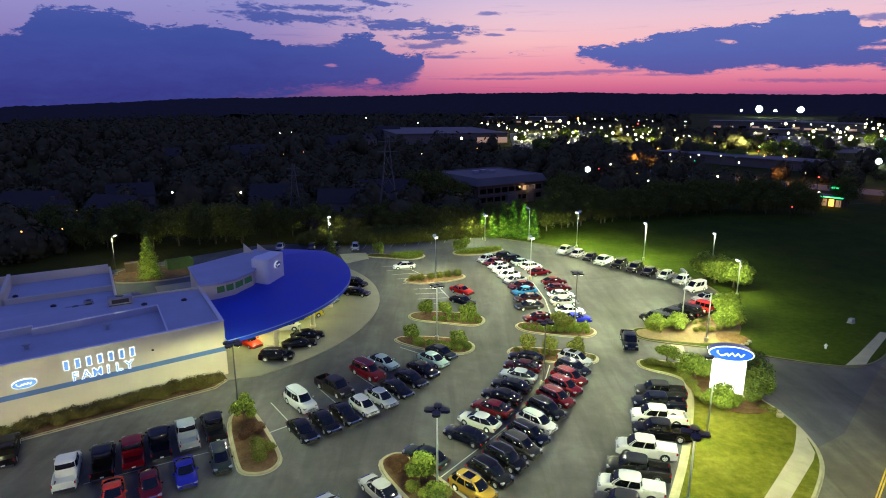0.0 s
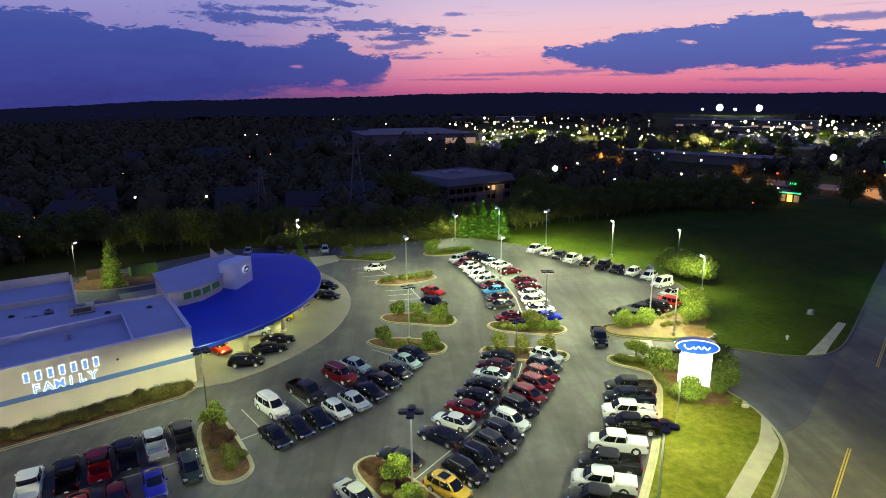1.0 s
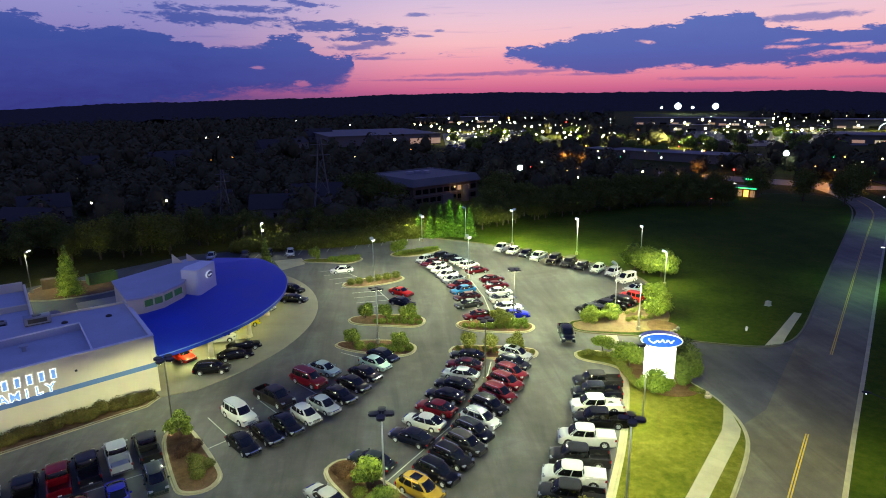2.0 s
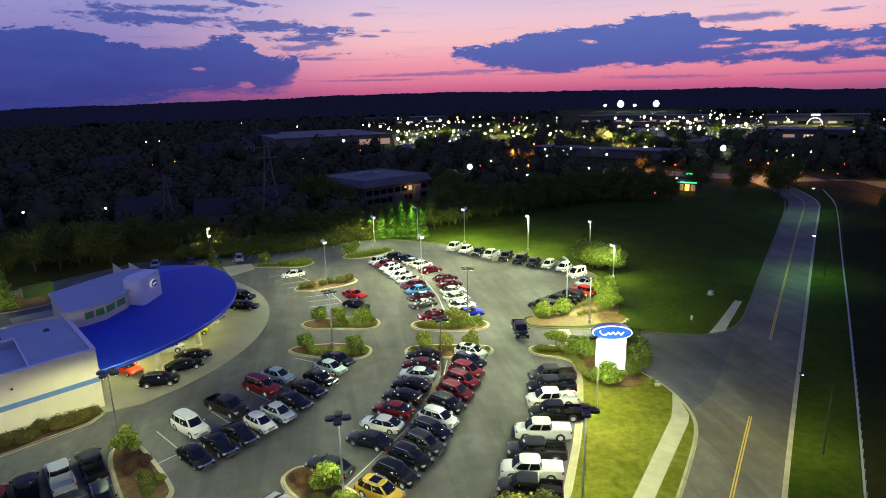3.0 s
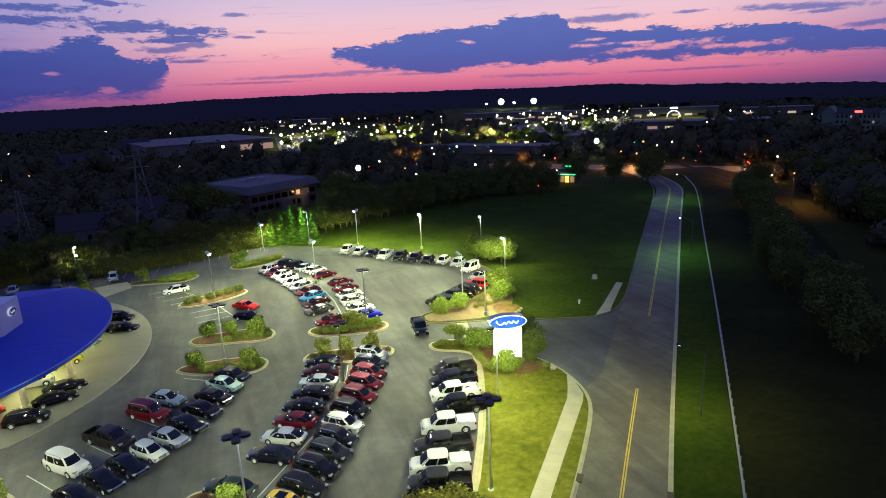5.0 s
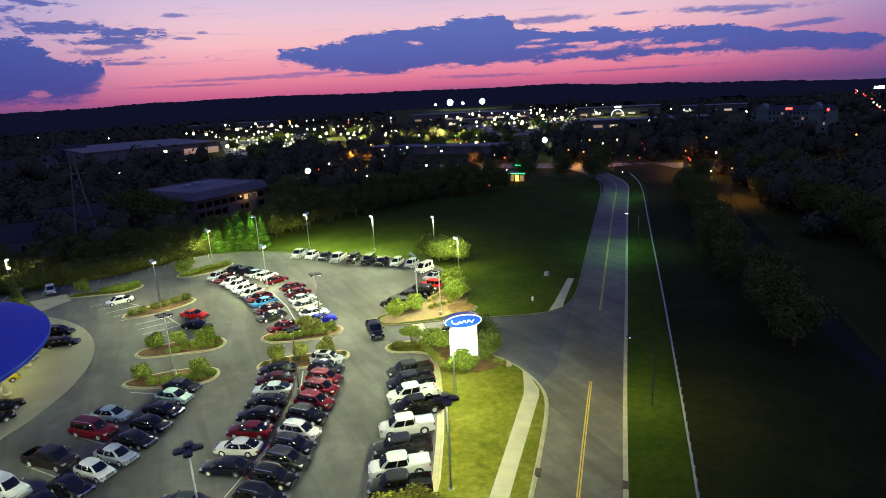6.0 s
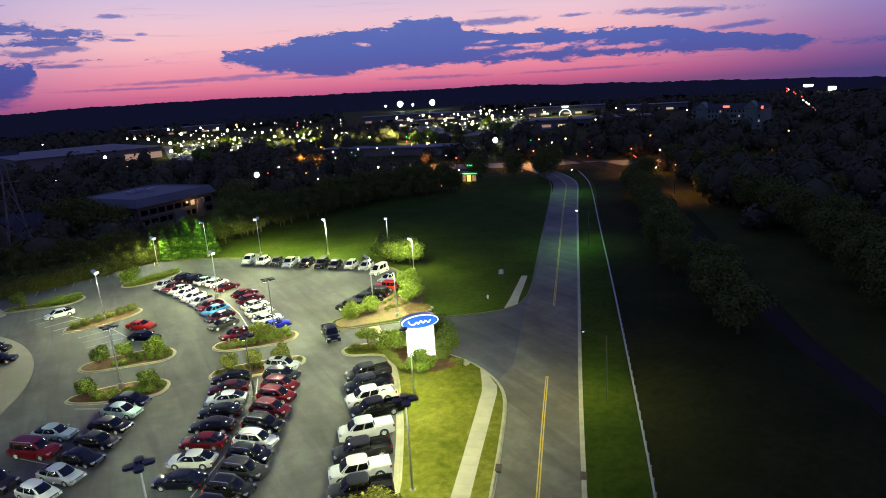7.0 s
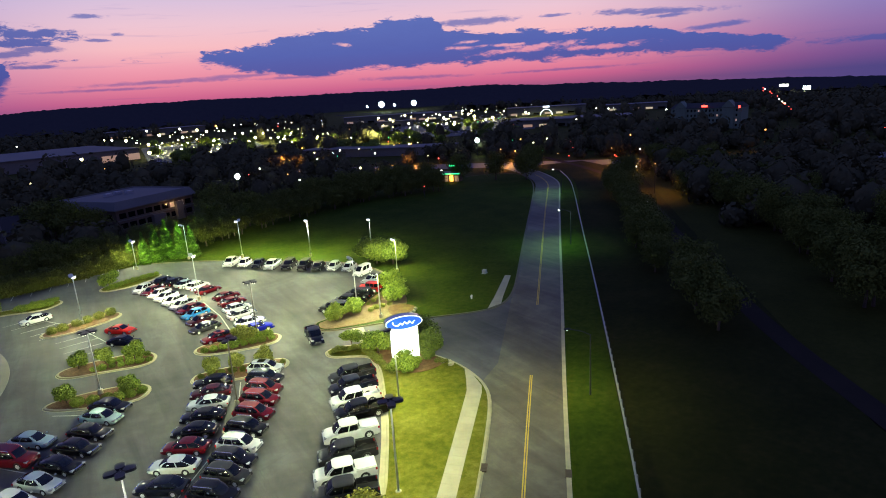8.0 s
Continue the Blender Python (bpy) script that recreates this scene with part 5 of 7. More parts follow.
park("sedan", "white", -8.3, 121.9, -165, "standing alone in the upper lot", "")
park("coupe", "bright red", 3.5, 105.2, -45, "by a planted island", "cars by the upper island")
park("sedan", "navy", 3.4, 99.3, -42, "by a planted island", "cars by the upper island")
park("pickup", "navy", 27.1, 81.2, -100, "standing in the entrance lane", "")
for kind, colour, x, y in (("crossover", "silver", -20.9, 138.3), ("crossover", "grey", -26.0, 138.9), ("sedan", "grey", -31.4, 139.1), ("sedan", "silver", -38.9, 138.7)):
    park(kind, colour, x, y, -82, "in the rear parking strip", "cars at the rear")

# ---- lot lamps ----
def lot_lamp(x, y, h, heads, turn, power=5200.0, colour=GALV, shield=False):
    """A square-shouldered pole on a concrete base, with 1, 2 or 4 shielded heads that face down."""
    lab = {1: "grey steel lot lamp with one lit head", 2: "grey steel lot lamp with two lit heads on a cross arm", 4: "tall steel lot lamp with a cross of four shielded heads"}[heads]
    p = empty("lot_lamp", pose(x, y, 0, 0, 0, turn), lab, "lamp post", "lot lamps")
    b0 = 0.16 if (x, y) in ((28.0, 56.7), (20.0, 42.4)) else 0.75  # the lawn posts have low footings
    part("base", tube([(0, 0, 0), (0, 0, b0 - 0.03), (0, 0, b0)], [0.3, 0.3, 0.25], 14), CONCRETE, p, "round concrete footing")
    part("pole", tube([(0, 0, b0 + 0.002), (0, 0, h - 0.1)], [0.10, 0.065], 10), colour, p, smooth=True)
    part("base_plate", box_bm((-0.18, 0.18, -0.18, 0.18, b0 + 0.002, b0 + 0.04), bevel=0.01), colour, p)
    spots = {1: [0], 2: [-90, 90], 4: [45, 135, 225, 315]}[heads]
    for a in spots:
        arm = part("arm", box_bm((0, 0.5, -0.04, 0.04, h - 0.16, h - 0.08)), DARK if heads == 4 else colour, p)
        arm.matrix_basis = pose(0, 0, 0, 0, 0, a)
        o = [(0.24, -0.16), (0.42, -0.35), (0.95, -0.35), (1.12, -0.18), (1.12, 0.18), (0.95, 0.35), (0.42, 0.35), (0.24, 0.16)]
        hd = part("lamp_head", slab(V2(*o), h - 0.24, h - 0.02), DARK if heads == 4 or shield else colour, p)
        tip = 0 if heads == 4 or shield else -28  # floods of the edge posts tip up towards the lot
        hd.matrix_basis = pose(0, 0, 0, 0, 0, a) @ pose(0.45, 0, h - 0.12) @ pose(0, 0, 0, 0, tip, 0) @ pose(-0.45, 0, -h + 0.12)
        ln = part("lens", slab(V2((0.52, -0.2), (0.98, -0.2), (0.98, 0.2), (0.52, 0.2)), h - 0.30, h - 0.242), LENS_DOWN if heads == 4 or shield else LENS, hd, "glowing lens")
    if power:
        a = radians(turn + (45 if heads == 4 else 90 if heads == 2 else 0))
        px, py = x + 0.75 * math.cos(a), y + 0.75 * math.sin(a)
        lamp("lot_light", "SPOT", pose(px, py, h - 0.42), power * 2.25, MH, 0.34, 168, 0.25)
    return p


for x, y, h, heads, turn, pw in ((-23.3, 61.6, 8.6, 4, 30, 2600), (-0.5, 46.7, 8.8, 4, 40, 3000), (-28.6, 146.0, 6.6, 1, -60, 900), (-0.9, 82.8, 8.7, 4, 20, 2500), (12.5, 68.3, 8.6, 4, 15, 2500), (21.0, 89.6, 8.6, 4, 0, 7500),
                          (-1.5, 114.6, 8.6, 2, 15, 7200), (17.3, 113.8, 8.6, 2, 10, 8600), (10.6, 147.6, 6.6, 2, 15, 2600), (32.2, 140.0, 8.8, 2, -40, 8500), (44.6, 128.4, 8.6, 1, -130, 8000), (60.6, 129.8, 6.0, 1, -130, 500),
                          (53.2, 103.0, 7.0, 1, -160, 2700), (38.8, 82.2, 7.6, 1, 120, 4300), (38.6, 90.9, 8.4, 1, 125, 5000), (28.0, 56.7, 9.2, 1, 170, 5800), (20.0, 42.4, 9.2, 4, 25, 2800)):
    lot_lamp(x, y, h, heads, turn, pw, colour=POLE if (heads == 4 and x < -20) or x in (12.5, 21.0) else GALV, shield=x in (28.0, 38.8))
lot_lamp(-66.4, 116.6, 8.4, 1, -8, 1300, colour=POLE)
lot_lamp(21.8, 147.9, 8.4, 1, 150, 0)

# soffit lamps under the canopy and the sign's own light
for a in (-66, -48, -28, -6):
    c, s = math.cos(radians(a)), math.sin(radians(a))
    q = BU @ Vector((CX + 26.0 * c, CY + 26.0 * s, 4.36))
    lamp("soffit_light", "SPOT", pose(*q), 3000, (0.92, 1.0, 0.45), 0.4, 150, 0.6)
    lens = empty("soffit_lamp", pose(q.x, q.y, q.z), "round lit downlight in the canopy soffit", "ceiling light", "soffit lamps")
    part("lens", tube([(0, 0, 0.0), (0, 0, 0.04)], 0.25, 14), LENS, lens)
# posts of the front lot before the wall, out of view, added for light
for x, y, pw in ((-39.0, 38.0, 900), (-60.0, 36.0, 500), (-14.0, 33.0, 2600)):
    lot_lamp(x, y, 8.6, 4, 20, pw, colour=POLE)

# added floods without housings, at two of those posts, wash the front wall
for px, py, tx, pw in ((-39.0, 38.0, -9.0, 10000), (-60.0, 36.0, -33.0, 4000), (-39.0, 38.0, -24.0, 4500)):
    lamp("wall_fill_light", "SPOT", look(Vector((px, py + 0.5, 8.4)), BF @ Vector((tx, 0.0, 4.6))), pw, (1.0, 0.93, 0.55), 0.3, 86, 0.9)

# ---- pylon sign ----
sign = empty("pylon_sign", pose(34.0, 65.57, 0.13, 0, 0, -16), "white lit pylon sign topped by a blue oval", "sign")
part("panel", box_bm((-1.8, 1.8, -0.35, 0.35, 0.25, 4.7), bevel=0.05), SIGN_W, sign, "glowing white panel")
part("plinth", box_bm((-2.05, 2.05, -0.45, 0.45, 0.0, 0.248), bevel=0.02), CONCRETE, sign)
logo(sign, pose(0, -0.42, 5.6, 0, 0, 0), 2.48, 0.90, LETTER_W)
lc = part("logo_case", oval_plate(2.6, 1.0, -0.42, 0.42), CHROME, sign, "chrome case behind the oval")
lc.matrix_basis = pose(0, 0, 5.6)

# ---- plants ----
def leaves_geo(blobs, count, size, seed, spread=1.5):
    """Loose leaf sprays scattered through ellipsoids (centre, radii), denser outside."""
    r = random.Random(seed)
    vs, fs = [], []
    for c, rad, share in blobs:
        for _ in range(int(count * share)):
            d = Vector((r.gauss(0, 1), r.gauss(0, 1), r.gauss(0, 1))).normalized()
            k = r.uniform(0.45, spread) ** 0.65
            p = Vector((c[0] + d.x * rad[0] * k, c[1] + d.y * rad[1] * k, max(0.03, c[2] + d.z * rad[2] * k)))
            s = size * r.uniform(0.6, 1.3)
            n = (d + Vector((r.uniform(-.8, .8), r.uniform(-.8, .8), r.uniform(-.3, .9)))).normalized()
            a = n.orthogonal().normalized()
            b = n.cross(a)
            w = r.uniform(0, 6.28)
            a, b = a * math.cos(w) + b * math.sin(w), b * math.cos(w) - a * math.sin(w)
            o = len(vs)
            vs += [p + a * s, p + b * s * 0.5 + n * s * 0.2, p - a * s, p - b * s * 0.5 + n * s * 0.2]
            fs.append((o, o + 1, o + 2, o + 3))
    return vs, fs


def core_geo(blobs, k, seed):
    """A lumpy dark inside for a crown, well under its leaves."""
    r = random.Random(seed)
    geos = []
    for c, rad, share in blobs:
        bm = bmesh.new()
        bmesh.ops.create_icosphere(bm, subdivisions=2, radius=1.0)
        o = Vector((r.uniform(0, 50), r.uniform(0, 50), r.uniform(0, 50)))
        vs = []
        for v in bm.verts:
            q = v.co * (k + 0.22 * noise.noise(v.co * 2.2 + o))
            vs.append((c[0] + q.x * rad[0], c[1] + q.y * rad[1], max(0.0, c[2] + q.z * rad[2])))
        bm.verts.index_update()
        fs = [tuple(v.index for v in f.verts) for f in bm.faces]
        bm.free()
        geos.append((vs, fs))
    return joined(*geos)


PLANTS = {}


def plant(kind, x, y, scale=1.0, z=0.12, turn=0.0, label="", group="", sz=None):
    if kind not in PLANTS:
        seed = sum(map(ord, kind))
        r = random.Random(seed)
        leaf, trunk = LEAF, None
        if kind.startswith("shrub"):
            blobs = [((r.uniform(-.35, .35), r.uniform(-.35, .35), r.uniform(.4, .75)), (r.uniform(.5, .75), r.uniform(.5, .75), r.uniform(.4, .6)), 0.2) for _ in range(5)]
            n, size = 1900, 0.085
            if kind.startswith("shrub_ball"):
                blobs = [((0, 0, 0.62), (0.92, 0.92, 0.72), 0.8), ((0.3, 0.2, 0.7), (0.6, 0.6, 0.6), 0.2)]
            leaf = {"shrub_ball_gold": LEAF_OLIVE, "shrub_hedge": LEAF_HEDGE, "shrub_olive": LEAF_OLIVE, "shrub_brown": LEAF_RED, "shrub_dark": LEAF_DARK}.get(kind, LEAF)
        elif kind.startswith("tree_small"):
            blobs = [((0.75 * math.cos(i * 1.2) * r.uniform(.7, 1.2), 0.75 * math.sin(i * 1.2) * r.uniform(.7, 1.2), r.uniform(0.95, 2.45)), (r.uniform(.45, .75), r.uniform(.45, .75), r.uniform(.4, .65)), 0.14) for i in range(7)]
            n, size = 1800, 0.18
            trunk = joined(tube([(0, 0, 0), (0.03, 0.02, 0.8), (0.05, 0, 1.4)], [0.07, 0.055, 0.04], 7), *[tube([(0.03, 0, 0.9), (0.4 * math.cos(a), 0.4 * math.sin(a), 1.5), (0.7 * math.cos(a), 0.7 * math.sin(a), 2.1)], [0.04, 0.03, 0.015], 5) for a in (0.3, 1.6, 2.9, 4.2, 5.3)])
            leaf = LEAF_OLIVE if kind.endswith("olive") else LEAF
        elif kind.startswith("tree_round"):
            blobs = [((1.5 * math.cos(i * 0.9) * r.uniform(.5, 1.2), 1.5 * math.sin(i * 0.9) * r.uniform(.5, 1.2), r.uniform(1.6, 3.6)), (r.uniform(.9, 1.5), r.uniform(.9, 1.5), r.uniform(.7, 1.1)), 0.1) for i in range(11)]
            n, size = 3000, 0.25
            trunk = joined(tube([(0, 0, 0), (0.05, 0.02, 1.0), (0.1, 0, 2.0)], [0.16, 0.12, 0.08], 8), *[tube([(0.03, 0, 0.8), (0.8 * math.cos(a), 0.8 * math.sin(a), 1.7), (1.5 * math.cos(a), 1.5 * math.sin(a), 2.6)], [0.08, 0.06, 0.02], 5) for a in (0.3, 1.4, 2.6, 3.9, 5.2)])
            leaf = LEAF_LIT if kind.endswith("gold") else LEAF_MID if kind.endswith("mid") else LEAF
        elif kind.startswith("conifer"):
            blobs = []
            for i in range(10):
                h = 0.5 + i * 0.78
                w = 1.75 * (1 - i / 10.4)
                for j in range(3 if i < 8 else 1):
                    a = i * 1.1 + j * 2.1
                    q = w * 0.45 if i < 8 else 0
                    blobs.append(((q * math.cos(a), q * math.sin(a), h), (w * 0.72 + 0.1, w * 0.72 + 0.1, 0.62), 0.045))
            n, size = 5200, 0.13
            trunk = tube([(0, 0, 0), (0, 0, 5), (0, 0, 8)], [0.2, 0.1, 0.02], 7)
            leaf = LEAF if kind.endswith("b") else LEAF_CONIFER
        else:  # dark woodland tree
            blobs = [((r.uniform(-2.2, 2.2), r.uniform(-2.2, 2.2), r.uniform(3.0, 8.5)), (r.uniform(1.4, 2.4), r.uniform(1.4, 2.4), r.uniform(1.1, 2.0)), 0.075) for _ in range(14)]
            n, size = 3200, 0.27
            trunk = joined(tube([(0, 0, 0), (0.1, 0, 3), (0, 0.1, 7)], [0.25, 0.18, 0.06], 7), *[tube([(0.05, 0, 2.5), (1.2 * math.cos(a), 1.2 * math.sin(a), 4.5), (2 * math.cos(a), 2 * math.sin(a), 6)], [0.1, 0.07, 0.03], 5) for a in (0.4, 2.2, 4.4)])
            leaf = LEAF_DARK
        PLANTS[kind] = (mesh_of("crown", *joined(leaves_geo(blobs, n, size, seed, 1.2 if kind.startswith(("shrub", "conifer")) else 1.5), core_geo(blobs, 0.62 if kind.startswith("conifer") else 0.36, seed + 1)), leaf, False), mesh_of("trunk", *trunk, BARK, True) if trunk else None)
    crown, trunk = PLANTS[kind]
    name = "shrub" if kind.startswith("shrub") else "conifer" if kind.startswith("conifer") else "tree"
    cat = "shrub" if name == "shrub" else "tree"
    m = pose(x, y, z, 0, 0, turn) @ Matrix.Diagonal((scale, scale, sz or scale, 1))
    if trunk is None:
        ob = part(name, crown, None)
        ob.matrix_basis = m
        return tagged(ob, label or "rounded green shrub in a mulch bed", cat, group)
    root = empty(name, m, label, cat, group)
    part("crown", crown, None, root)
    part("trunk", trunk, None, root)
    return root


prng = random.Random(21)


def shrubs(points, kind, s0, s1, label, group, z=0.12):
    for x, y in points:
        plant(kind, x + prng.uniform(-.15, .15), y + prng.uniform(-.15, .15), prng.uniform(s0, s1), z, prng.uniform(0, 360), label, group)


def line(a, b, n):
    return [(a[0] + (b[0] - a[0]) * i / max(1, n - 1), a[1] + (b[1] - a[1]) * i / max(1, n - 1)) for i in range(n)]


plant("tree_small", -22.0, 59.6, 1.0, label="leafy green bush tree in a kerbed island", turn=40)
shrubs([(-20.6, 56.2), (-19.6, 57.4), (-20.9, 57.4)], "shrub_brown", 0.75, 0.95, "reddish brown shrub in a kerbed island", "brown island shrubs")
shrubs([(-18.6, 53.4), (-18.0, 52.4), (-17.6, 53.8), (-18.9, 54.6)], "shrub_olive", 0.75, 0.95, "dull olive shrub in a kerbed island", "olive island shrubs")
plant("tree_small_b", -2.2, 48.6, 1.05, label="bright green small tree by the lamp post", turn=10)
plant("tree_small", -0.7, 45.0, 0.8, label="bright green small tree by the lamp post", turn=200)
shrubs([(-5.0, 51.4), (-4.3, 50.6), (-3.9, 51.6)], "shrub_brown", 0.7, 0.9, "brownish shrub in a kerbed island", "brown island shrubs")
shrubs([(-3.0, 47.6), (-1.8, 46.6), (0.4, 46.6), (-2.8, 49.8)], "shrub_olive", 0.6, 0.8, "olive shrub in a kerbed island", "olive island shrubs")
for x, y, s in ((-4.6, 82.6, 0.95), (2.2, 80.6, 0.9), (-2.9, 93.6, 0.95), (0.4, 93.2, 0.9), (4.0, 91.6, 1.05)):
    plant("tree_small_c" if x != 0.6 else "tree_small_d", x, y, s, label="small leafy green tree in a kerbed island", group="island trees", turn=prng.uniform(0, 360))
shrubs(line((-3.4, 80.9), (-0.3, 79.8), 3) + line((1.0, 79.2), (3.4, 79.4), 3) + [(2.8, 81.6), (1.6, 80.6)], "shrub_ball", 0.62, 0.85, "low green shrub in a kerbed island", "island shrubs")
shrubs(line((-1.2, 91.2), (5.6, 89.8), 7) + line((1.0, 92.4), (5.6, 92.0), 5), "shrub_ball", 0.45, 0.66, "low green shrub in a kerbed island", "island shrubs")
shrubs(line((-6.1, 112.6), (3.0, 116.3), 6), "shrub_ball_gold", 0.86, 1.0, "clipped golden ball shrub in a row", "island hedge row")
shrubs(line((-11.4, 131.2), (-5.2, 132.8), 12) + line((-10.6, 130.4), (-6.0, 130.6), 8), "shrub", 0.75, 0.95, "low green shrub in the upper island", "upper island shrubs")
plant("tree_small", -14.8, 132.6, 1.0, label="small green tree in the upper island")
shrubs(line((3.8, 134.2), (13.2, 138.6), 14), "shrub", 0.65, 0.85, "low green shrub in the upper island", "upper island shrubs")
plant("tree_round", 4.2, 136.4, 0.75, label="small green tree in the upper island")
shrubs(line((12.6, 87.2), (22.0, 85.4), 8) + line((16.5, 88.2), (22.0, 87.2), 5), "shrub_ball", 0.55, 0.85, "low green shrub in a kerbed island", "island shrubs")
for x, y, s in ((17.8, 88.6, 0.8), (19.0, 86.6, 0.9), (12.0, 78.6, 0.9), (15.0, 78.2, 0.85), (18.4, 76.6, 0.95)):
    plant("tree_small_olive", x, y, s, label="thin small tree in a kerbed island", group="island trees", turn=prng.uniform(0, 360))
shrubs(line((10.4, 78.6), (20.4, 76.0), 9), "shrub_dark", 0.5, 0.72, "dark low shrub in a kerbed island", "island shrubs")
# by the entrance
for x, y, s, k in ((32.6, 86.0, 0.62, "tree_round"), (36.0, 86.6, 0.62, "tree_round_b"), (46.9, 94.4, 0.85, "tree_round"), (46.2, 91.0, 0.7, "tree_round_b"), (44.4, 87.6, 0.78, "tree_round"), (30.6, 75.6, 0.55, "tree_round_b"), (53.0, 111.6, 1.3, "tree_round"), (55.3, 108.6, 1.2, "tree_round_b"), (52.4, 114.6, 1.05, "tree_round_b"),
                   (32.2, 70.2, 0.8, "tree_round"), (37.4, 67.4, 0.98, "tree_round_mid"), (36.2, 69.4, 0.8, "tree_round_mid"), (37.6, 65.2, 0.7, "tree_round_mid"), (31.9, 62.6, 0.66, "tree_round_b"), (33.4, 62.6, 0.42, "tree_round"), (36.4, 63.9, 0.34, "tree_round_mid")):
    plant(k, x, y, s, label="rounded bright green tree lit from above", group="entrance trees", turn=prng.uniform(0, 360))
shrubs(line((27.6, 74.6), (31.2, 73.0), 7) + line((31.0, 71.8), (30.6, 63.6), 12) + line((38.8, 86.0), (42.6, 86.4), 4) + line((40.0, 89.0), (44.0, 91.6), 4), "shrub_olive", 0.5, 0.75, "low yellow-green groundcover shrub", "groundcover shrubs")
shrubs([(36.9, 62.6), (37.4, 62.0), (37.8, 61.6)], "shrub_olive", 0.4, 0.5, "low pale flowering plant in the sign bed", "sign bed plants")
# kerb end trees: the lamplight on them comes from their brighter leaf colour
for x, y, s in ((13.4, 39.6, 0.85), (15.4, 38.6, 0.8), (11.8, 38.0, 0.8)):
    plant("tree_round_gold", x, y, s, label="yellow-green tree at the kerb end, coloured bright for lamplight", group="kerb end trees", turn=prng.uniform(0, 360))
# hedge along the wall
hp = [BF @ Vector((x, prng.uniform(-2.0, -1.2), 0)) for x in np.linspace(-1.6, -55, 62)]
shrubs([(p.x, p.y) for p in hp], "shrub_hedge", 0.95, 1.25, "dark olive hedge shrub along the cream wall", "wall hedge")
# behind the lot
for x, y, s in ((13.0, 151.4, 0.95), (15.6, 152.0, 1.1), (18.2, 152.4, 1.2), (20.8, 151.0, 1.1), (23.2, 149.8, 0.98), (10.4, 153.2, 0.9)):
    plant("conifer", x, y, s * 1.04, 0.0, prng.uniform(0, 360), "tall bright green conifer lit by a lot lamp", "conifers behind the lot", sz=s)
lamp("rear_lamp_light", "POINT", pose(21.0, 148.2, 7.9), 1500, (0.5, 1.0, 0.36), 0.3)
# wall lamp added with a narrow spot, only to brighten the tall conifer
wl = empty("wall_light", BU @ pose(-12.5, 38.0, 6.6), "added wall lamp behind the building, lighting the conifer", "wall light")
part("housing", box_bm((-0.2, 0.2, 0.0, 0.25, -0.15, 0.15), bevel=0.02), DARK, wl)
part("lens", box_bm((-0.15, 0.15, 0.252, 0.27, -0.1, 0.1)), LENS, wl)
lamp("conifer_fill_light", "SPOT", look(BU @ Vector((-12.5, 38.5, 6.6)), Vector((-58.6, 114.8, 4.0))), 14000, (0.95, 1.0, 0.4), 0.2, 40, 0.8)
plant("conifer_b", -58.6, 114.8, 1.3, 0.0, 0, "tall yellow-green conifer behind the building", sz=1.18)
plant("conifer_b", -24.8, 129.0, 0.8, 0.0, 60, "green conifer at the end of the canopy")
hedge = line((-34, 143.5), (-10, 146.0), 16) + line((-8.5, 146.3), (11, 153.5), 14)
shrubs(hedge, "shrub_dark", 2.4, 3.4, "overgrown dark green hedge bush behind the rear parking", "rear hedge", z=0.0)

# ---- pavement slabs, fence, street lamps ----
def slab_piece(a0, a1, b0, b1, z0, z1, k=0.012):
    """One paving slab between two cross lines (a to b), with an open joint."""
    c = (a0 + a1 + b0 + b1) / 4
    q = [p + (c - p).normalized() * k for p in (a0, a1, b1, b0)]
    vs = [(p.x, p.y, z0) for p in q] + [(p.x, p.y, z1) for p in q]
    return vs, [(4, 5, 6, 7), (0, 1, 5, 4), (1, 2, 6, 5), (2, 3, 7, 6), (3, 0, 4, 7)]


def sidewalk(name, left, right, n, label):
    base = tagged(part(name, slab(left + right[::-1], 0.09, 0.135), KERB), label, "pavement", kind="structure")
    La = sum((b - a).length for a, b in zip(left, left[1:]))
    Ra = sum((b - a).length for a, b in zip(right, right[1:]))
    at = lambda pts, s: along(pts, min(s, 1e9), 1e9)[0]
    for i in range(n):
        l0, l1, r0, r1 = (at(left, La * i / n * 0.9999), at(left, La * (i + 1) / n * 0.9999), at(right, Ra * i / n * 0.9999), at(right, Ra * (i + 1) / n * 0.9999))
        part("slab", slab_piece(l0, l1, r0, r1, 0.12, 0.15), CONCRETE, base)


sidewalk("pavement_walk", V2((4, 19.5), (22.2, 39.5), (27.1, 44.7), (35.4, 53.6), (36.9, 55.8), (38.6, 58.6)), V2((5.2, 18.4), (23.5, 38.4), (28.4, 43.6), (36.6, 52.2), (37.6, 53.6), (38.75, 57.6)), 36, "pale concrete footpath across the lawn")
sidewalk("pavement_walk_far", V2((54.0, 74.0), (58.0, 77.5), (67.2, 86.0)), V2((57.0, 74.3), (59.2, 76.6), (68.0, 85.2)), 10, "short pale concrete footpath ending in the grass")
tagged(part("pavement_crossing", slab(V2((32.0, 75.3), (33.2, 74.7), (35.0, 81.2), (33.4, 81.7)), -0.03, 0.012), CONCRETE), "pale concrete crossing strip over the entrance lane", "pavement", kind="structure")

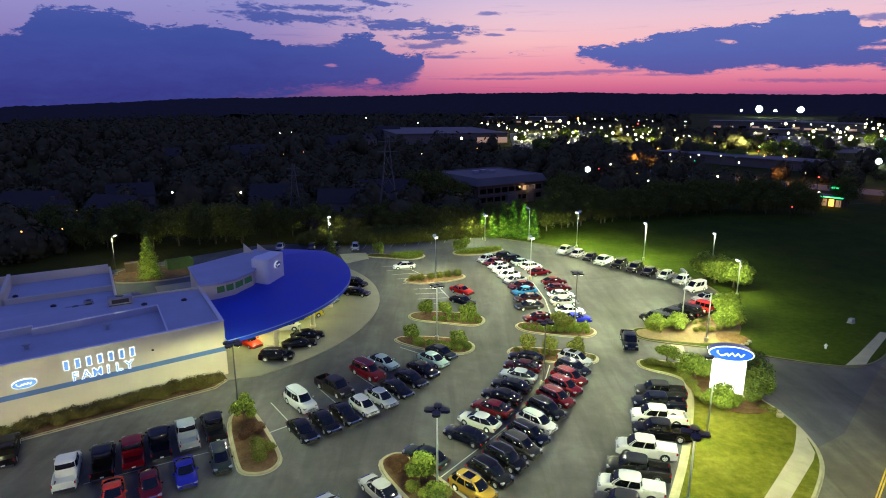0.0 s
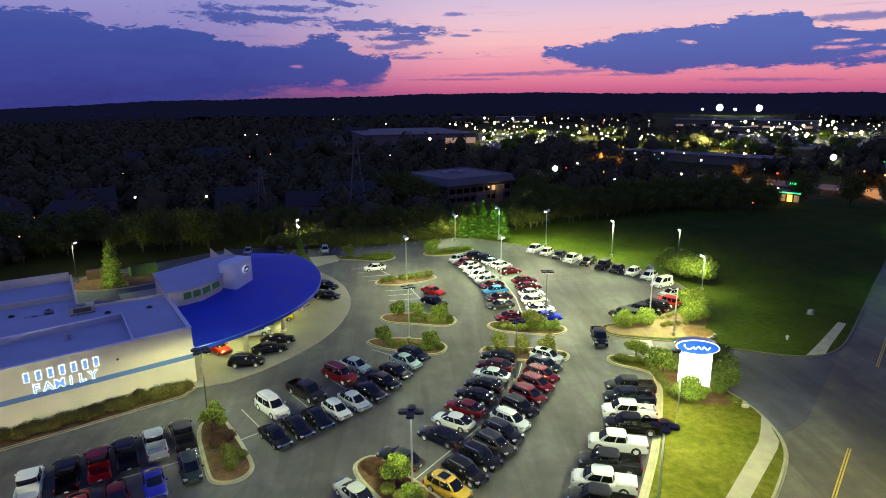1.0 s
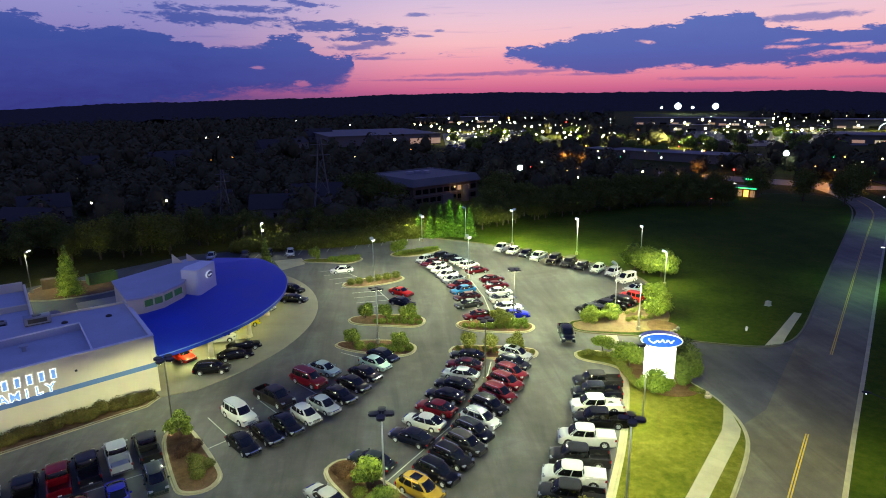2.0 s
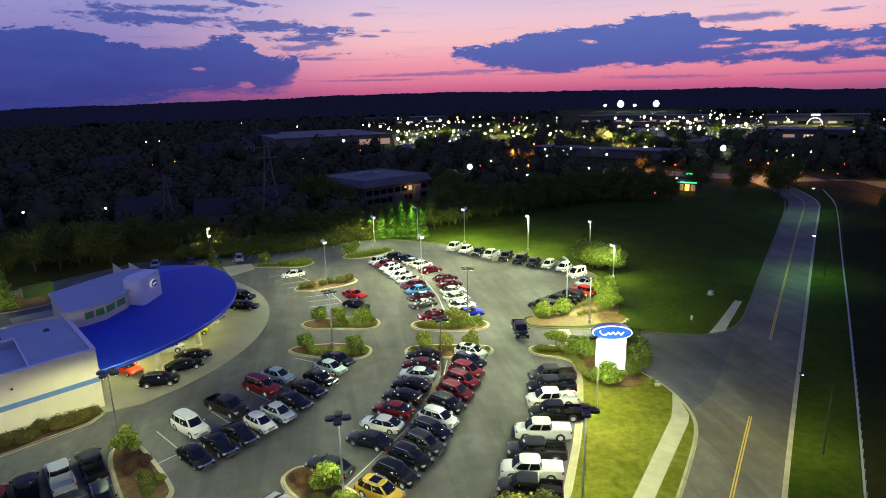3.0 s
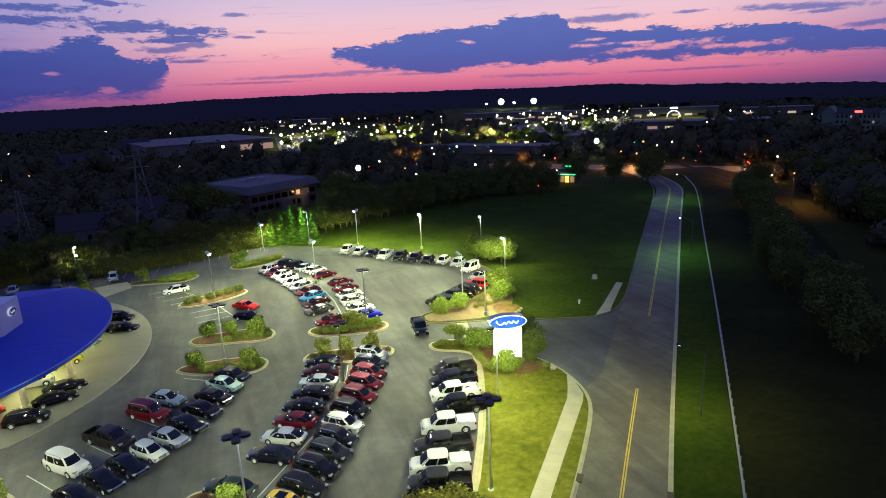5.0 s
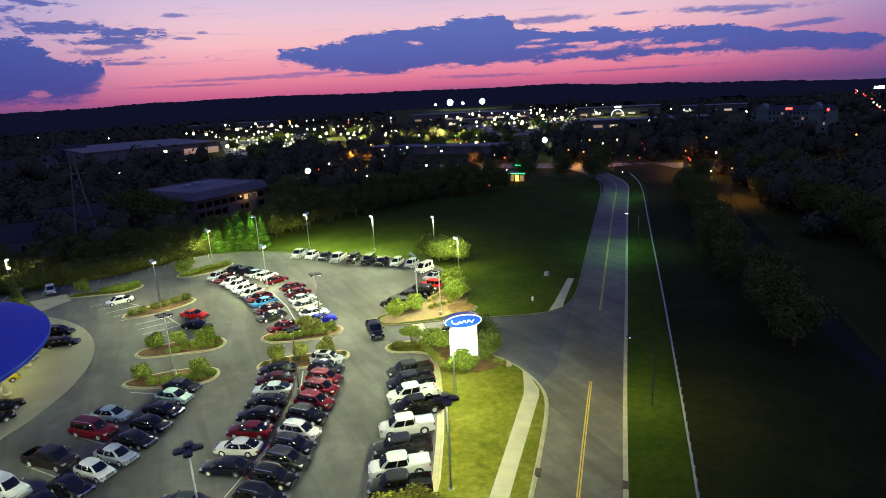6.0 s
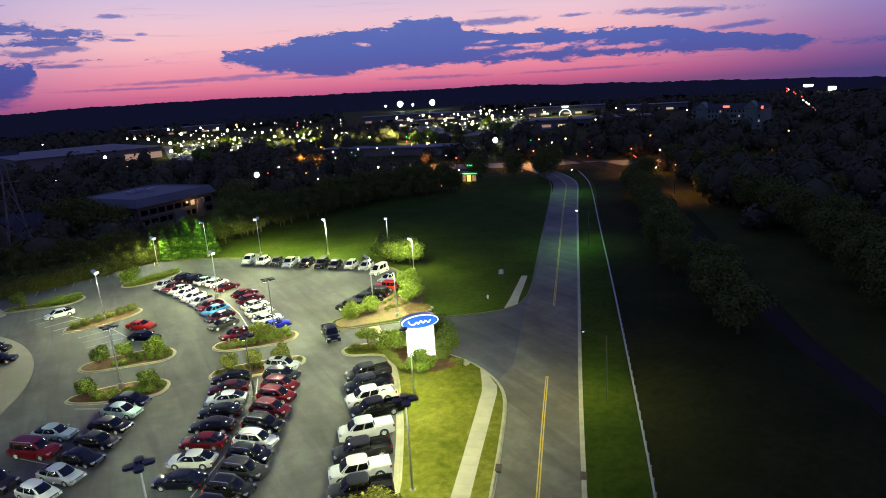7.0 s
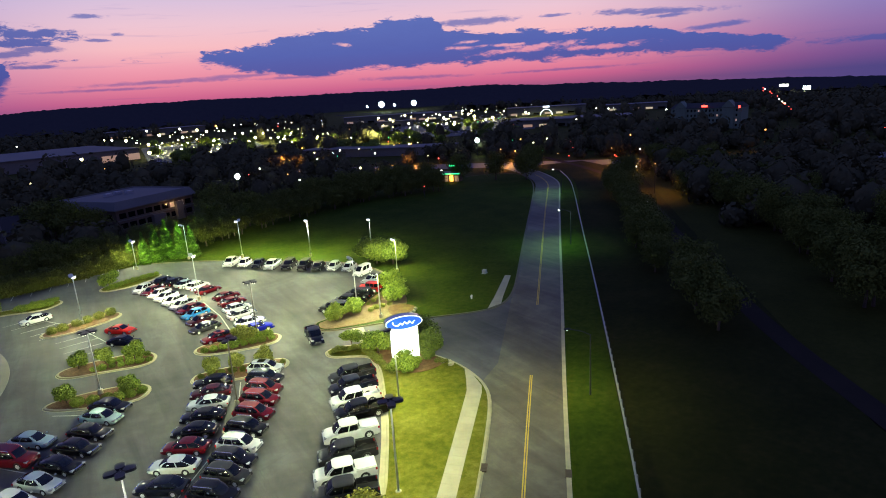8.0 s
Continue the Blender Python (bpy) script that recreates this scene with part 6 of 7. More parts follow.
FENCE = rounded([(20, 12.6), (35.5, 28.5), (52.2, 46.2), (77.9, 73.7), (106.0, 104.2), (144.0, 144.9), (158.5, 161.6), (172.4, 181)], 1, False)
fence = empty("guard_rail", Matrix.Identity(4), "pale galvanised guard rail beside the road", "guard rail")
PALE = material("weathered_galvanised_rail", (0.36, 0.35, 0.28), 0.5, metal=0.1, var=0.2, scale=2, fine=8, bump=0.1)
prof = [(-0.03, 0.62), (0.04, 0.58), (-0.02, 0.52), (-0.02, 0.46), (0.04, 0.40), (-0.03, 0.36)]
F2 = [offset(FENCE, d, False) for d, z in prof]
part("rail", ([(p.x, p.y, z + 0.12) for r, (d, z) in zip(F2, prof) for p in r] + [(p.x, p.y, z + 0.12) for r, z in ((offset(FENCE, -0.1, False), 0.62), (offset(FENCE, 0.1, False), 0.62)) for p in r],
              [(k * len(FENCE) + i, k * len(FENCE) + i + 1, (k + 1) * len(FENCE) + i + 1, (k + 1) * len(FENCE) + i) for k in (0, 1, 2, 3, 4, 6) for i in range(len(FENCE) - 1)]), PALE, fence)
post_me = mesh_of("post", *box(-0.06, 0.06, -0.06, 0.06, 0.0, 0.72), PALE)
s = 6.0
while s < 165:
    p = along(FENCE, s, s + 0.5)[0]
    ob = part("post", post_me, None, fence)
    ob.matrix_basis = pose(p.x + 0.1, p.y - 0.1, 0.1, 0, 0, 47)
    s += 1.9


def street_lamp(x, y, h, turn, lit, power=0, tone=(1.0, 1.0, 0.42)):
    p = empty("street_lamp", pose(x, y, 0.11, 0, 0, turn), "dark street lamp with a curved arm" + (", lit" if lit else ", unlit"), "street lamp", "street lamps")
    part("pole", tube([(0, 0, 0), (0, 0, h)], [0.10, 0.06], 8), DARK, p)
    part("arm", tube([(0, 0, h - 0.05), (0.9, 0, h + 0.35), (2.2, 0, h + 0.6)], [0.05, 0.045, 0.04], 7), DARK, p)
    hd = part("lamp_head", tube([(2.1, 0, h + 0.6), (2.35, 0, h + 0.62), (2.8, 0, h + 0.58), (2.9, 0, h + 0.56)], [0.06, 0.13, 0.12, 0.03], 8), DARK, p, smooth=True)
    part("lens", tube([(2.55, 0, h + 0.42), (2.55, 0, h + 0.47)], [0.06 if not lit else 0.24, 0.09], 8), LENS_DOWN if not lit else LENS, hd, "small glowing lens")
    if power:
        q = Matrix.Translation((x, y, 0)) @ pose(0, 0, 0, 0, 0, turn) @ Vector((2.55, 0, h + 0.40))
        lamp("street_light", "SPOT", pose(*q), power, tone, 0.2, 160, 0.5)
    return p


street_lamp(45.8, 43.9, 7.4, 137, False, 2600)
MERCURY = (0.42, 1.0, 0.40)  # old mercury lamps further up the road
street_lamp(92.0, 93.6, 7.4, 137, True, 2600, MERCURY)
street_lamp(137.0, 143.4, 7.4, 137, True, 1700, MERCURY)
# out of view, added to warm and brighten the near road
street_lamp(17.5, 13.5, 8.2, 137, True, 2800)
for x, y, s_ in ((65.2, 89.8, 0.9),):
    if s_:
        v = empty("utility_box", pose(x, y, 0.12, 0, 0, 30), "grey utility cabinet standing in the grass", "utility box")
        part("housing", box_bm((-0.45, 0.45, -0.35, 0.35, 0.06, 0.75), bevel=0.04), GREY_EQ, v)
        part("plinth", box_bm((-0.55, 0.55, -0.45, 0.45, -0.02, 0.058)), GREY_EQ, v)
rock_rng = random.Random(3)
for x, y in ((44.2, 81.0), (45.0, 81.8), (43.4, 80.6), (37.9, 60.6), (38.2, 61.4), (37.6, 61.9)):
    bm = bmesh.new()
    bmesh.ops.create_icosphere(bm, subdivisions=2, radius=1.0)
    for v in bm.verts:
        v.co *= 1 + 0.35 * noise.noise(v.co * 1.6 + Vector((x, y, 0)))
        v.co.x, v.co.y, v.co.z = v.co.x * 0.42, v.co.y * 0.3, v.co.z * 0.24
    ob = part("boulder", bm, CONCRETE)
    ob.matrix_basis = pose(x, y, 0.26, 0, 0, rock_rng.uniform(0, 180)) @ Matrix.Scale(rock_rng.uniform(0.7, 1.2), 4)
    tagged(ob, "pale rough boulder at the edge of a mulch bed", "rock", "bed boulders")
hyd = empty("hydrant", pose(54.8, 79.6, 0.12), "pale fire hydrant in the grass", "hydrant")
part("body", tube([(0, 0, 0), (0, 0, 0.5), (0, 0, 0.62), (0, 0, 0.75)], [0.14, 0.13, 0.16, 0.04], 10), WHITE_METAL, hyd)
part("outlet", tube([(-0.25, 0, 0.45), (0.25, 0, 0.45)], 0.07, 8), WHITE_METAL, hyd)
RUST = material("rusted_cast_iron", (0.075, 0.05, 0.03), 0.8, metal=0.2, var=0.35, scale=0.4, fine=14, bump=0.3)
q_ = along(offset(AXIS, -3.98, False), station(offset(AXIS, -3.98, False), (34.0, 34.6)), 1e6)[0]
for x, y in ((31.2, 70.4), (28.1, 40.45), (q_.x, q_.y)):
    g = empty("drain_grate", pose(x, y, 0.0, 0, 0, 47), "dark iron drain inlet in the gutter", "drain", "drain inlets")
    part("frame", box_bm((-0.6, 0.6, -0.3, 0.3, 0.006, 0.158), bevel=0.01), RUST, g)
    part("cover", tube([(0, 0, 0.159), (0, 0, 0.172)], [0.26, 0.25], 12), RUST, g)

# ---- woods ----
wr = random.Random(5)


SIDE = rounded([(205, 225), (181, 166), (158, 132), (130, 99), (113, 82), (86, 51), (74, 36), (62, 18)], 2, False)


def clear(x, y):
    """Ground without trees: lots, roads, lawn and the places of the far buildings."""
    if y < 30 and x < 60:
        return True
    d = min((Vector((x, y)) - p).length for p in AXIS)
    if d < 22 and x < 175:
        return True
    if -85 < x < 140 and y < 152 - 0.02 * x and x - y < 14:
        return True
    if 10 < x < 140 and y < 203 and x - y < 14:
        return True
    if -6 < x < 48 and 186 < y < 250:
        return True
    if 105 < x < 150 and 172 < y < 228:
        return True
    az_, r_ = math.degrees(math.atan2(x, y)), math.hypot(x, y)
    if 5 < az_ < 20 and 400 < r_ < 900 and wr.random() < 0.82:
        return True
    if 27 < az_ < 45 and 400 < r_ < 900 and wr.random() < 0.88:
        return True
    if 40 < x < 190 and 440 < y < 860 and wr.random() < 0.9:
        return True
    if 260 < x < 640 and 440 < y < 760 and wr.random() < 0.9:
        return True
    if -60 < x < 45 and 420 < y < 640:
        return True
    if 22 < math.degrees(math.atan2(x, y)) < 33 and 640 < math.hypot(x, y) < 1350:
        return True
    if min((Vector((x, y)) - p).length for p in SIDE) < 12:
        return True
    if (12.3 < az_ < 14.8 and 183 < r_ < 245) or (34.8 < az_ < 37.0 and 245 < r_ < 330):
        return True
    if math.hypot(x - 378, y - 252) < 30 or (math.hypot(x - 352, y - 235) < 24 and wr.random() < 0.6):
        return True
    if abs((x - 175) * 0.70 + (y - 215) * 0.71) < 20 and 100 < x < 420:
        return True
    if 380 < x < 600 and 250 < y < 440 and wr.random() < 0.8:
        return True
    if 130 < x < 200 and 280 < y < 400 and wr.random() < 0.8:
        return True
    return False


def far_woods(r0, r1, count, size, a0, a1, sprays, spray):
    """Crowns as one mesh: a rounded core under loose leaf sprays."""
    bm = bmesh.new()
    bmesh.ops.create_icosphere(bm, subdivisions=1, radius=1.0)
    bv = np.array([v.co[:] for v in bm.verts])
    bf = np.array([[v.index for v in f.verts] for f in bm.faces])
    bm.free()
    gen = np.random.RandomState(int(r0))
    vs, tris, quads, done = [], [], [], 0
    for _ in range(count):
        r = math.sqrt(wr.uniform(r0 * r0, r1 * r1))
        a = radians(wr.uniform(a0, a1))
        x, y = r * math.sin(a), r * math.cos(a)
        if clear(x, y):
            continue
        s = size * wr.uniform(0.6, 1.35)
        hz = s * (wr.uniform(0.9, 1.5) if sprays else wr.uniform(0.75, 1.05))
        rad, mid = np.array((s, s, hz)), np.array((x, y, ground_height(r, math.degrees(a)) + hz * 0.85))
        vs.append(bv * (1 + gen.uniform(-0.3, 0.2, (len(bv), 1)) * (1 if sprays else 0.5)) * rad * (0.82 if sprays else 1.0) + mid)
        tris.append(bf + done)
        done += len(bv)
        if sprays:
            d = gen.normal(size=(sprays, 3))
            d /= np.linalg.norm(d, axis=1)[:, None]
            p = d * rad * gen.uniform(0.78, 1.12, (sprays, 1)) + mid
            u = np.cross(d, gen.normal(size=(sprays, 3)))
            u /= np.linalg.norm(u, axis=1)[:, None]
            w = np.cross(d, u) + 0.5 * d
            k = spray * gen.uniform(0.5, 1.3, (sprays, 1))
            vs.append(np.stack([p + u * k, p + w * k * 0.6, p - u * k, p - w * k * 0.6], 1).reshape(-1, 3))
            quads.append(np.arange(done, done + 4 * sprays).reshape(-1, 4))
            done += 4 * sprays
    me = bpy.data.meshes.new("far_woods")
    me.from_pydata(np.concatenate(vs).tolist(), [], np.concatenate(tris).tolist() + (np.concatenate(quads).tolist() if quads else []))
    me.polygons.foreach_set("use_smooth", [len(p.vertices) == 3 for p in me.polygons])
    me.materials.append(FAR_LEAF)
    tagged(new("far_woods", me), "dark woodland crowns merging in the dusk", "woods", kind="stuff")


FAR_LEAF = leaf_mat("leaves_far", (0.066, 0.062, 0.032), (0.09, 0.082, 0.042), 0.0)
# ridge woods: the dusk haze of the distance is mixed into this colour
RIDGE_HAZE_LEAF = leaf_mat("leaves_ridge_hazed", (0.036, 0.034, 0.036), (0.058, 0.052, 0.052), 0.0)
far_woods(150, 340, 1500, 3.8, -60, 95, 130, 0.75)
far_woods(340, 1050, 5600, 4.6, -50, 88, 40, 1.4)


def far_canopy():
    """The woods beyond, as one rolling sheet of tree tops up to the ridges."""
    rads = [1000 + 34 * i for i in range(60)]
    azs = np.arange(-50, 88.01, 0.11)
    vs = []
    for r in rads:
        for a in azs:
            x, y = r * math.sin(radians(a)), r * math.cos(radians(a))
            lump = noise.noise(Vector((x * 0.085, y * 0.03, 1.7))) * 4.2 + noise.noise(Vector((x * 0.03, y * 0.012, 7.7))) * 2.5 + noise.noise(Vector((x * 0.008, y * 0.008, 4.1))) * 5.0
            edge = 0.0 if 21 < a < 34 and r < 1360 else 1.0
            vs.append((x, y, ground_height(r, a) + edge * (8.5 + 0.0095 * (r - 1000) + lump)))
    n = len(azs)
    fs = [(k * n + i, k * n + i + 1, (k + 1) * n + i + 1, (k + 1) * n + i) for k in range(len(rads) - 1) for i in range(n - 1)]
    tagged(part("far_woods", (vs, [f[::-1] for f in fs]), RIDGE_HAZE_LEAF, smooth=True), "wooded hills along the horizon, coloured dark and hazy", "woods", kind="stuff")


far_canopy()
for i in range(34):
    t = i / 33
    x = -44 + 66 * t + wr.uniform(-2, 2)
    y = 151 + 7 * t + wr.uniform(0, 9)
    plant("wood", x, y, wr.uniform(0.55, 0.85), 0.0, wr.uniform(0, 360), "dark leafy tree at the edge of the lot", "woodland edge trees")
BEYOND = rounded([(27, 158), (44, 167), (62, 176), (84, 183), (106, 183), (122, 177)], 2, False)
for i in range(52):
    p = along(BEYOND, 1 + (i // 2) * 3.7, 1e6)[0]
    plant("wood", p.x + wr.uniform(-2, 2), p.y + (0 if i % 2 else 7) + wr.uniform(0, 3), wr.uniform(0.6, 0.85) if i % 2 else wr.uniform(0.8, 1.1), 0.0, wr.uniform(0, 360), "dark leafy tree beyond the lawn", "trees beyond the lawn")
for i in range(30):
    s_ = 60 + i * 5.0
    p = along(FENCE, min(s_, 190), 300)[0] if s_ < 190 else Vector((150 + (s_ - 190) * 0.5, 150 + (s_ - 190) * 0.2))
    plant("wood", p.x + 10 + wr.uniform(-3, 3), p.y - 9 + wr.uniform(-3, 3), wr.uniform(0.6, 0.95), 0.0, wr.uniform(0, 360), "black tree mass beyond the guard rail", "trees beyond the guard rail")
for i in range(26):
    plant("wood", -118 + 2.9 * i + wr.uniform(-2, 2), 133 + 0.35 * i + wr.uniform(0, 12), wr.uniform(0.7, 1.05), 0.0, wr.uniform(0, 360), "dark leafy tree behind the building", "trees behind the building")
for i in range(64):
    p = along(SIDE, 60 + i * 2.6, 1e6)[0] + Vector((9 + abs(wr.gauss(0, 14)), -7 - abs(wr.gauss(0, 10))))
    plant("wood", p.x, p.y, wr.uniform(0.7, 1.1), 0.0, wr.uniform(0, 360), "black tree along the side road", "trees along the side road")
for x, y in ((133, 196), (150, 176), (143, 186), (166, 190), (172, 200)):
    plant("wood", x, y, 1.15, 0.0, wr.uniform(0, 360), "black tree beside the far road", "far roadside trees")

for x, y, k in ((1, 192, 1.2), (-4, 198, 1.3), (5, 187, 1.05), (-9, 204, 1.2), (38, 199, 1.0), (43, 205, 1.1)):
    plant("wood", x, y, k, 0.0, wr.uniform(0, 360), "dark leafy tree before the office", "trees before the office")

# ---- far buildings ----
ROOF_DARK = material("dark_shingle_roof", (0.03, 0.024, 0.018), 0.8, var=0.25, scale=2, fine=6, bump=0.3)
ROOF_PALE = material("pale_flat_roof", (0.11, 0.105, 0.095), 0.8, var=0.2, scale=8, fine=3, bump=0.1)
MAST = material("dull_mast_steel", (0.11, 0.105, 0.095), 0.7, var=0.2, scale=1, fine=8, bump=0.05)
BRICK = material("brown_brick_wall", (0.105, 0.07, 0.042), 0.85, var=0.25, scale=2, fine=9, bump=0.3)
SIDING = material("pale_siding", (0.13, 0.115, 0.095), 0.7, var=0.15, scale=2, fine=6, bump=0.1)


def glow(name, colour, power):
    return material(name, (0.5, 0.5, 0.5), 0.4, var=0.0, bump=0.0, emit=colour, emit_power=power)


G_WHITE, G_WARM, G_ORANGE = glow("white_lamp_glow", (1.0, 1.0, 0.74), 9), glow("warm_lamp_glow", (1.0, 0.90, 0.40), 9), glow("sodium_lamp_glow", (1.0, 0.40, 0.05), 4)
G_GREEN, G_RED, G_COOL, G_ROOM = glow("green_light", (0.02, 1.0, 0.25), 2.5), glow("red_light", (1.0, 0.05, 0.02), 6), glow("cool_lamp_glow", (0.75, 1.0, 0.95), 40), glow("lit_room", (1.0, 0.55, 0.18), 0.3)
G_SHOP = glow("lit_shop", (1.0, 0.78, 0.4), 0.5)
G_ARCH = glow("lit_arch_tube", (0.8, 0.9, 1.0), 2)
PALE_WALL = material("pale_render", (0.11, 0.11, 0.08), 0.8, var=0.12, scale=4, fine=3, bump=0.05)
G_YELLOW = glow("yellow_sign_light", (1.0, 0.85, 0.05), 5)

office = empty("office_building", pose(16.3, 215.8, 0, 0, 0, 33.0) @ Matrix.Diagonal((0.93, 0.96, 1, 1)), "two-storey brown brick office with a grey mansard roof", "building")
part("wall", box_bm((-15.5, 15.5, -14, 14, 0, 7.0), bevel=0.05), BRICK, office)
for z in (3.5, 6.6):
    part("stone_band", box_bm((-15.56, 15.56, -14.06, -14.002, z, z + 0.35)), SIDING, office, "pale stone band")
part("roof", ([(-16.6, -15.1, 7.0), (16.6, -15.1, 7.0), (16.6, 15.1, 7.0), (-16.6, 15.1, 7.0), (-15.2, -13.7, 9.4), (15.2, -13.7, 9.4), (15.2, 13.7, 9.4), (-15.2, 13.7, 9.4), (-14.7, -13.2, 9.4), (14.7, -13.2, 9.4), (14.7, 13.2, 9.4), (-14.7, 13.2, 9.4),
               (-14.7, -13.2, 9.1), (14.7, -13.2, 9.1), (14.7, 13.2, 9.1), (-14.7, 13.2, 9.1)],
              [(0, 1, 5, 4), (1, 2, 6, 5), (2, 3, 7, 6), (3, 0, 4, 7), (4, 5, 9, 8), (5, 6, 10, 9), (6, 7, 11, 10), (7, 4, 8, 11), (12, 13, 14, 15), (8, 9, 13, 12), (9, 10, 14, 13), (10, 11, 15, 14), (11, 8, 12, 15), (3, 2, 1, 0)]), ROOF_PALE, office, "grey metal mansard round a flat roof")
for x, y in ((-4, 3), (0.5, 4), (2.5, 1)):
    part("roof_unit", box_bm((x - 1.2, x + 1.2, y - 0.8, y + 0.8, 9.102, 10.0), bevel=0.05), GREY_EQ, office)
for fl in range(2):
    for i in range(9):
        x = -13.2 + i * 3.3
        lit = (fl, i) in ((1, 6), (1, 7))
        w = part("window", box_bm((x - 1.25, x + 1.25, -14.06, -14.01, 1.2 + fl * 3.0, 2.8 + fl * 3.0)), G_ROOM if lit else GLASS, office)
        part("frame", box_bm((x - 1.35, x + 1.35, -14.1, -14.0, 1.08 + fl * 3.0, 1.18 + fl * 3.0)), SIDING, w)
    for i in range(7):
        y = -11 + i * 3.7
        part("window", box_bm((-15.56, -15.51, y - 1.1, y + 1.1, 1.2 + fl * 3.0, 2.8 + fl * 3.0)), GLASS, office)
part("entrance", box_bm((-3, 2, -15.5, -14.1, 0, 3.4), bevel=0.05), SIDING, office, "pale entrance porch")
part("entrance", box_bm((7, 10, -15.2, -14.1, 0, 5.8), bevel=0.05), SIDING, office, "pale stair bay")
lamp("porch_light", "POINT", office.matrix_basis @ pose(6, -16.5, 5.0), 160, (1.0, 0.6, 0.25), 0.3)


def far_house(x, y, turn, w, d, h, label="dark gabled house among trees", m=None):
    hs = empty("house", pose(x, y, 0, 0, 0, turn), label, "house", "dark houses")
    part("wall", box_bm((-w / 2, w / 2, -d / 2, d / 2, 0, h)), m or SIDING, hs)
    part("roof", ([(-w / 2 - .4, -d / 2 - .4, h), (w / 2 + .4, -d / 2 - .4, h), (w / 2 + .4, d / 2 + .4, h), (-w / 2 - .4, d / 2 + .4, h), (-w / 2 - .4, 0, h + d * 0.42), (w / 2 + .4, 0, h + d * 0.42)],
                  [(0, 1, 5, 4), (2, 3, 4, 5), (0, 4, 3), (1, 2, 5), (3, 2, 1, 0)]), ROOF_DARK, hs)
    for i in range(3):
        wx = -w / 2 + w * (i + 0.7) / 3.4
        part("window", box_bm((wx - .5, wx + .5, -d / 2 - .05, -d / 2 - .002, h * 0.5, h * 0.78)), GLASS, hs)
    part("chimney", box_bm((w * 0.2, w * 0.2 + 0.7, 0.5, 1.2, h, h + d * 0.42 + 0.9)), BRICK, hs)
    return hs


for x, y, t, w, d in ((-104, 152, 20, 13, 10), (-90, 163, -15, 14, 10), (-118, 170, 10, 14, 10), (-100, 190, 30, 13, 9), (-52, 186, 5, 15, 10), (-20, 200, 4, 16, 9), (-30, 178, 4, 14, 9), (-150, 330, 20, 12, 10), (-110, 345, 35, 26, 12), (-70, 420, 30, 20, 14), (-52, 560, 20, 24, 16), (-60, 470, 60, 16, 10)):
    far_house(x, y, t, w, d, 5.2)


def pylon(x, y, h, w, turn):
    """A lattice power mast."""
    geos = []
    lv = [(0, w), (0.22, w * 0.72), (0.42, w * 0.5), (0.62, w * 0.33), (0.8, w * 0.22), (1.0, w * 0.12)]
    m = empty("power_mast", pose(x, y, 0, 0, 0, turn), "dark lattice steel power mast", "power mast", "power masts")
    for cx_, cy_ in ((-1, -1), (1, -1), (1, 1), (-1, 1)):
        part("leg", tube([(cx_ * q / 2, cy_ * q / 2, k * h) for k, q in lv], 0.09, 5), MAST, m)
    for (k0, q0), (k1, q1) in zip(lv, lv[1:]):
        for (ax, ay), (bx, by) in (((-1, -1), (1, -1)), ((1, -1), (1, 1)), ((1, 1), (-1, 1)), ((-1, 1), (-1, -1))):
            part("brace", tube([(ax * q0 / 2, ay * q0 / 2, k0 * h), (bx * q1 / 2, by * q1 / 2, k1 * h)], 0.05, 4), MAST, m)
            part("brace", tube([(bx * q0 / 2, by * q0 / 2, k0 * h), (ax * q1 / 2, ay * q1 / 2, k1 * h)], 0.05, 4), MAST, m)
    for k in (0.82, 0.93):
        part("cross_arm", box_bm((-h * 0.10, h * 0.10, -0.1, 0.1, k * h - 0.1, k * h + 0.1)), MAST, m)


pylon(-15.2, 165, 25.5, 7.0, 10)
pylon(-41.5, 166, 17.5, 4.6, 10)

mall = empty("store_building", pose(-5, 545, 0, 0, 0, 14), "wide low store with a pale flat roof and lit front", "building")
part("wall", box_bm((-46, 46, -55, 55, 0, 8)), SIDING, mall)
part("roof", box_bm((-47, 47, -56, 56, 8.002, 8.7), bevel=0.1), ROOF_PALE, mall, "pale flat roof")
part("shopfront", box_bm((20, 46.2, -55.4, -55.02, 0.5, 5)), G_ROOM, mall, "warm lit shop front")
part("shop_sign", box_bm((46.6, 46.9, -40, -28, 5.5, 7.5)), G_YELLOW, mall, "yellow lit shop sign")
low = empty("store_building", pose(166, 332, 0, 0, 0, -52), "long low building with a pale roof", "building")
part("wall", box_bm((-48, 48, -9, 9, 0, 4.4)), SIDING, low)
part("roof", box_bm((-49, 49, -10, 10, 4.402, 5.0), bevel=0.1), ROOF_PALE, low)
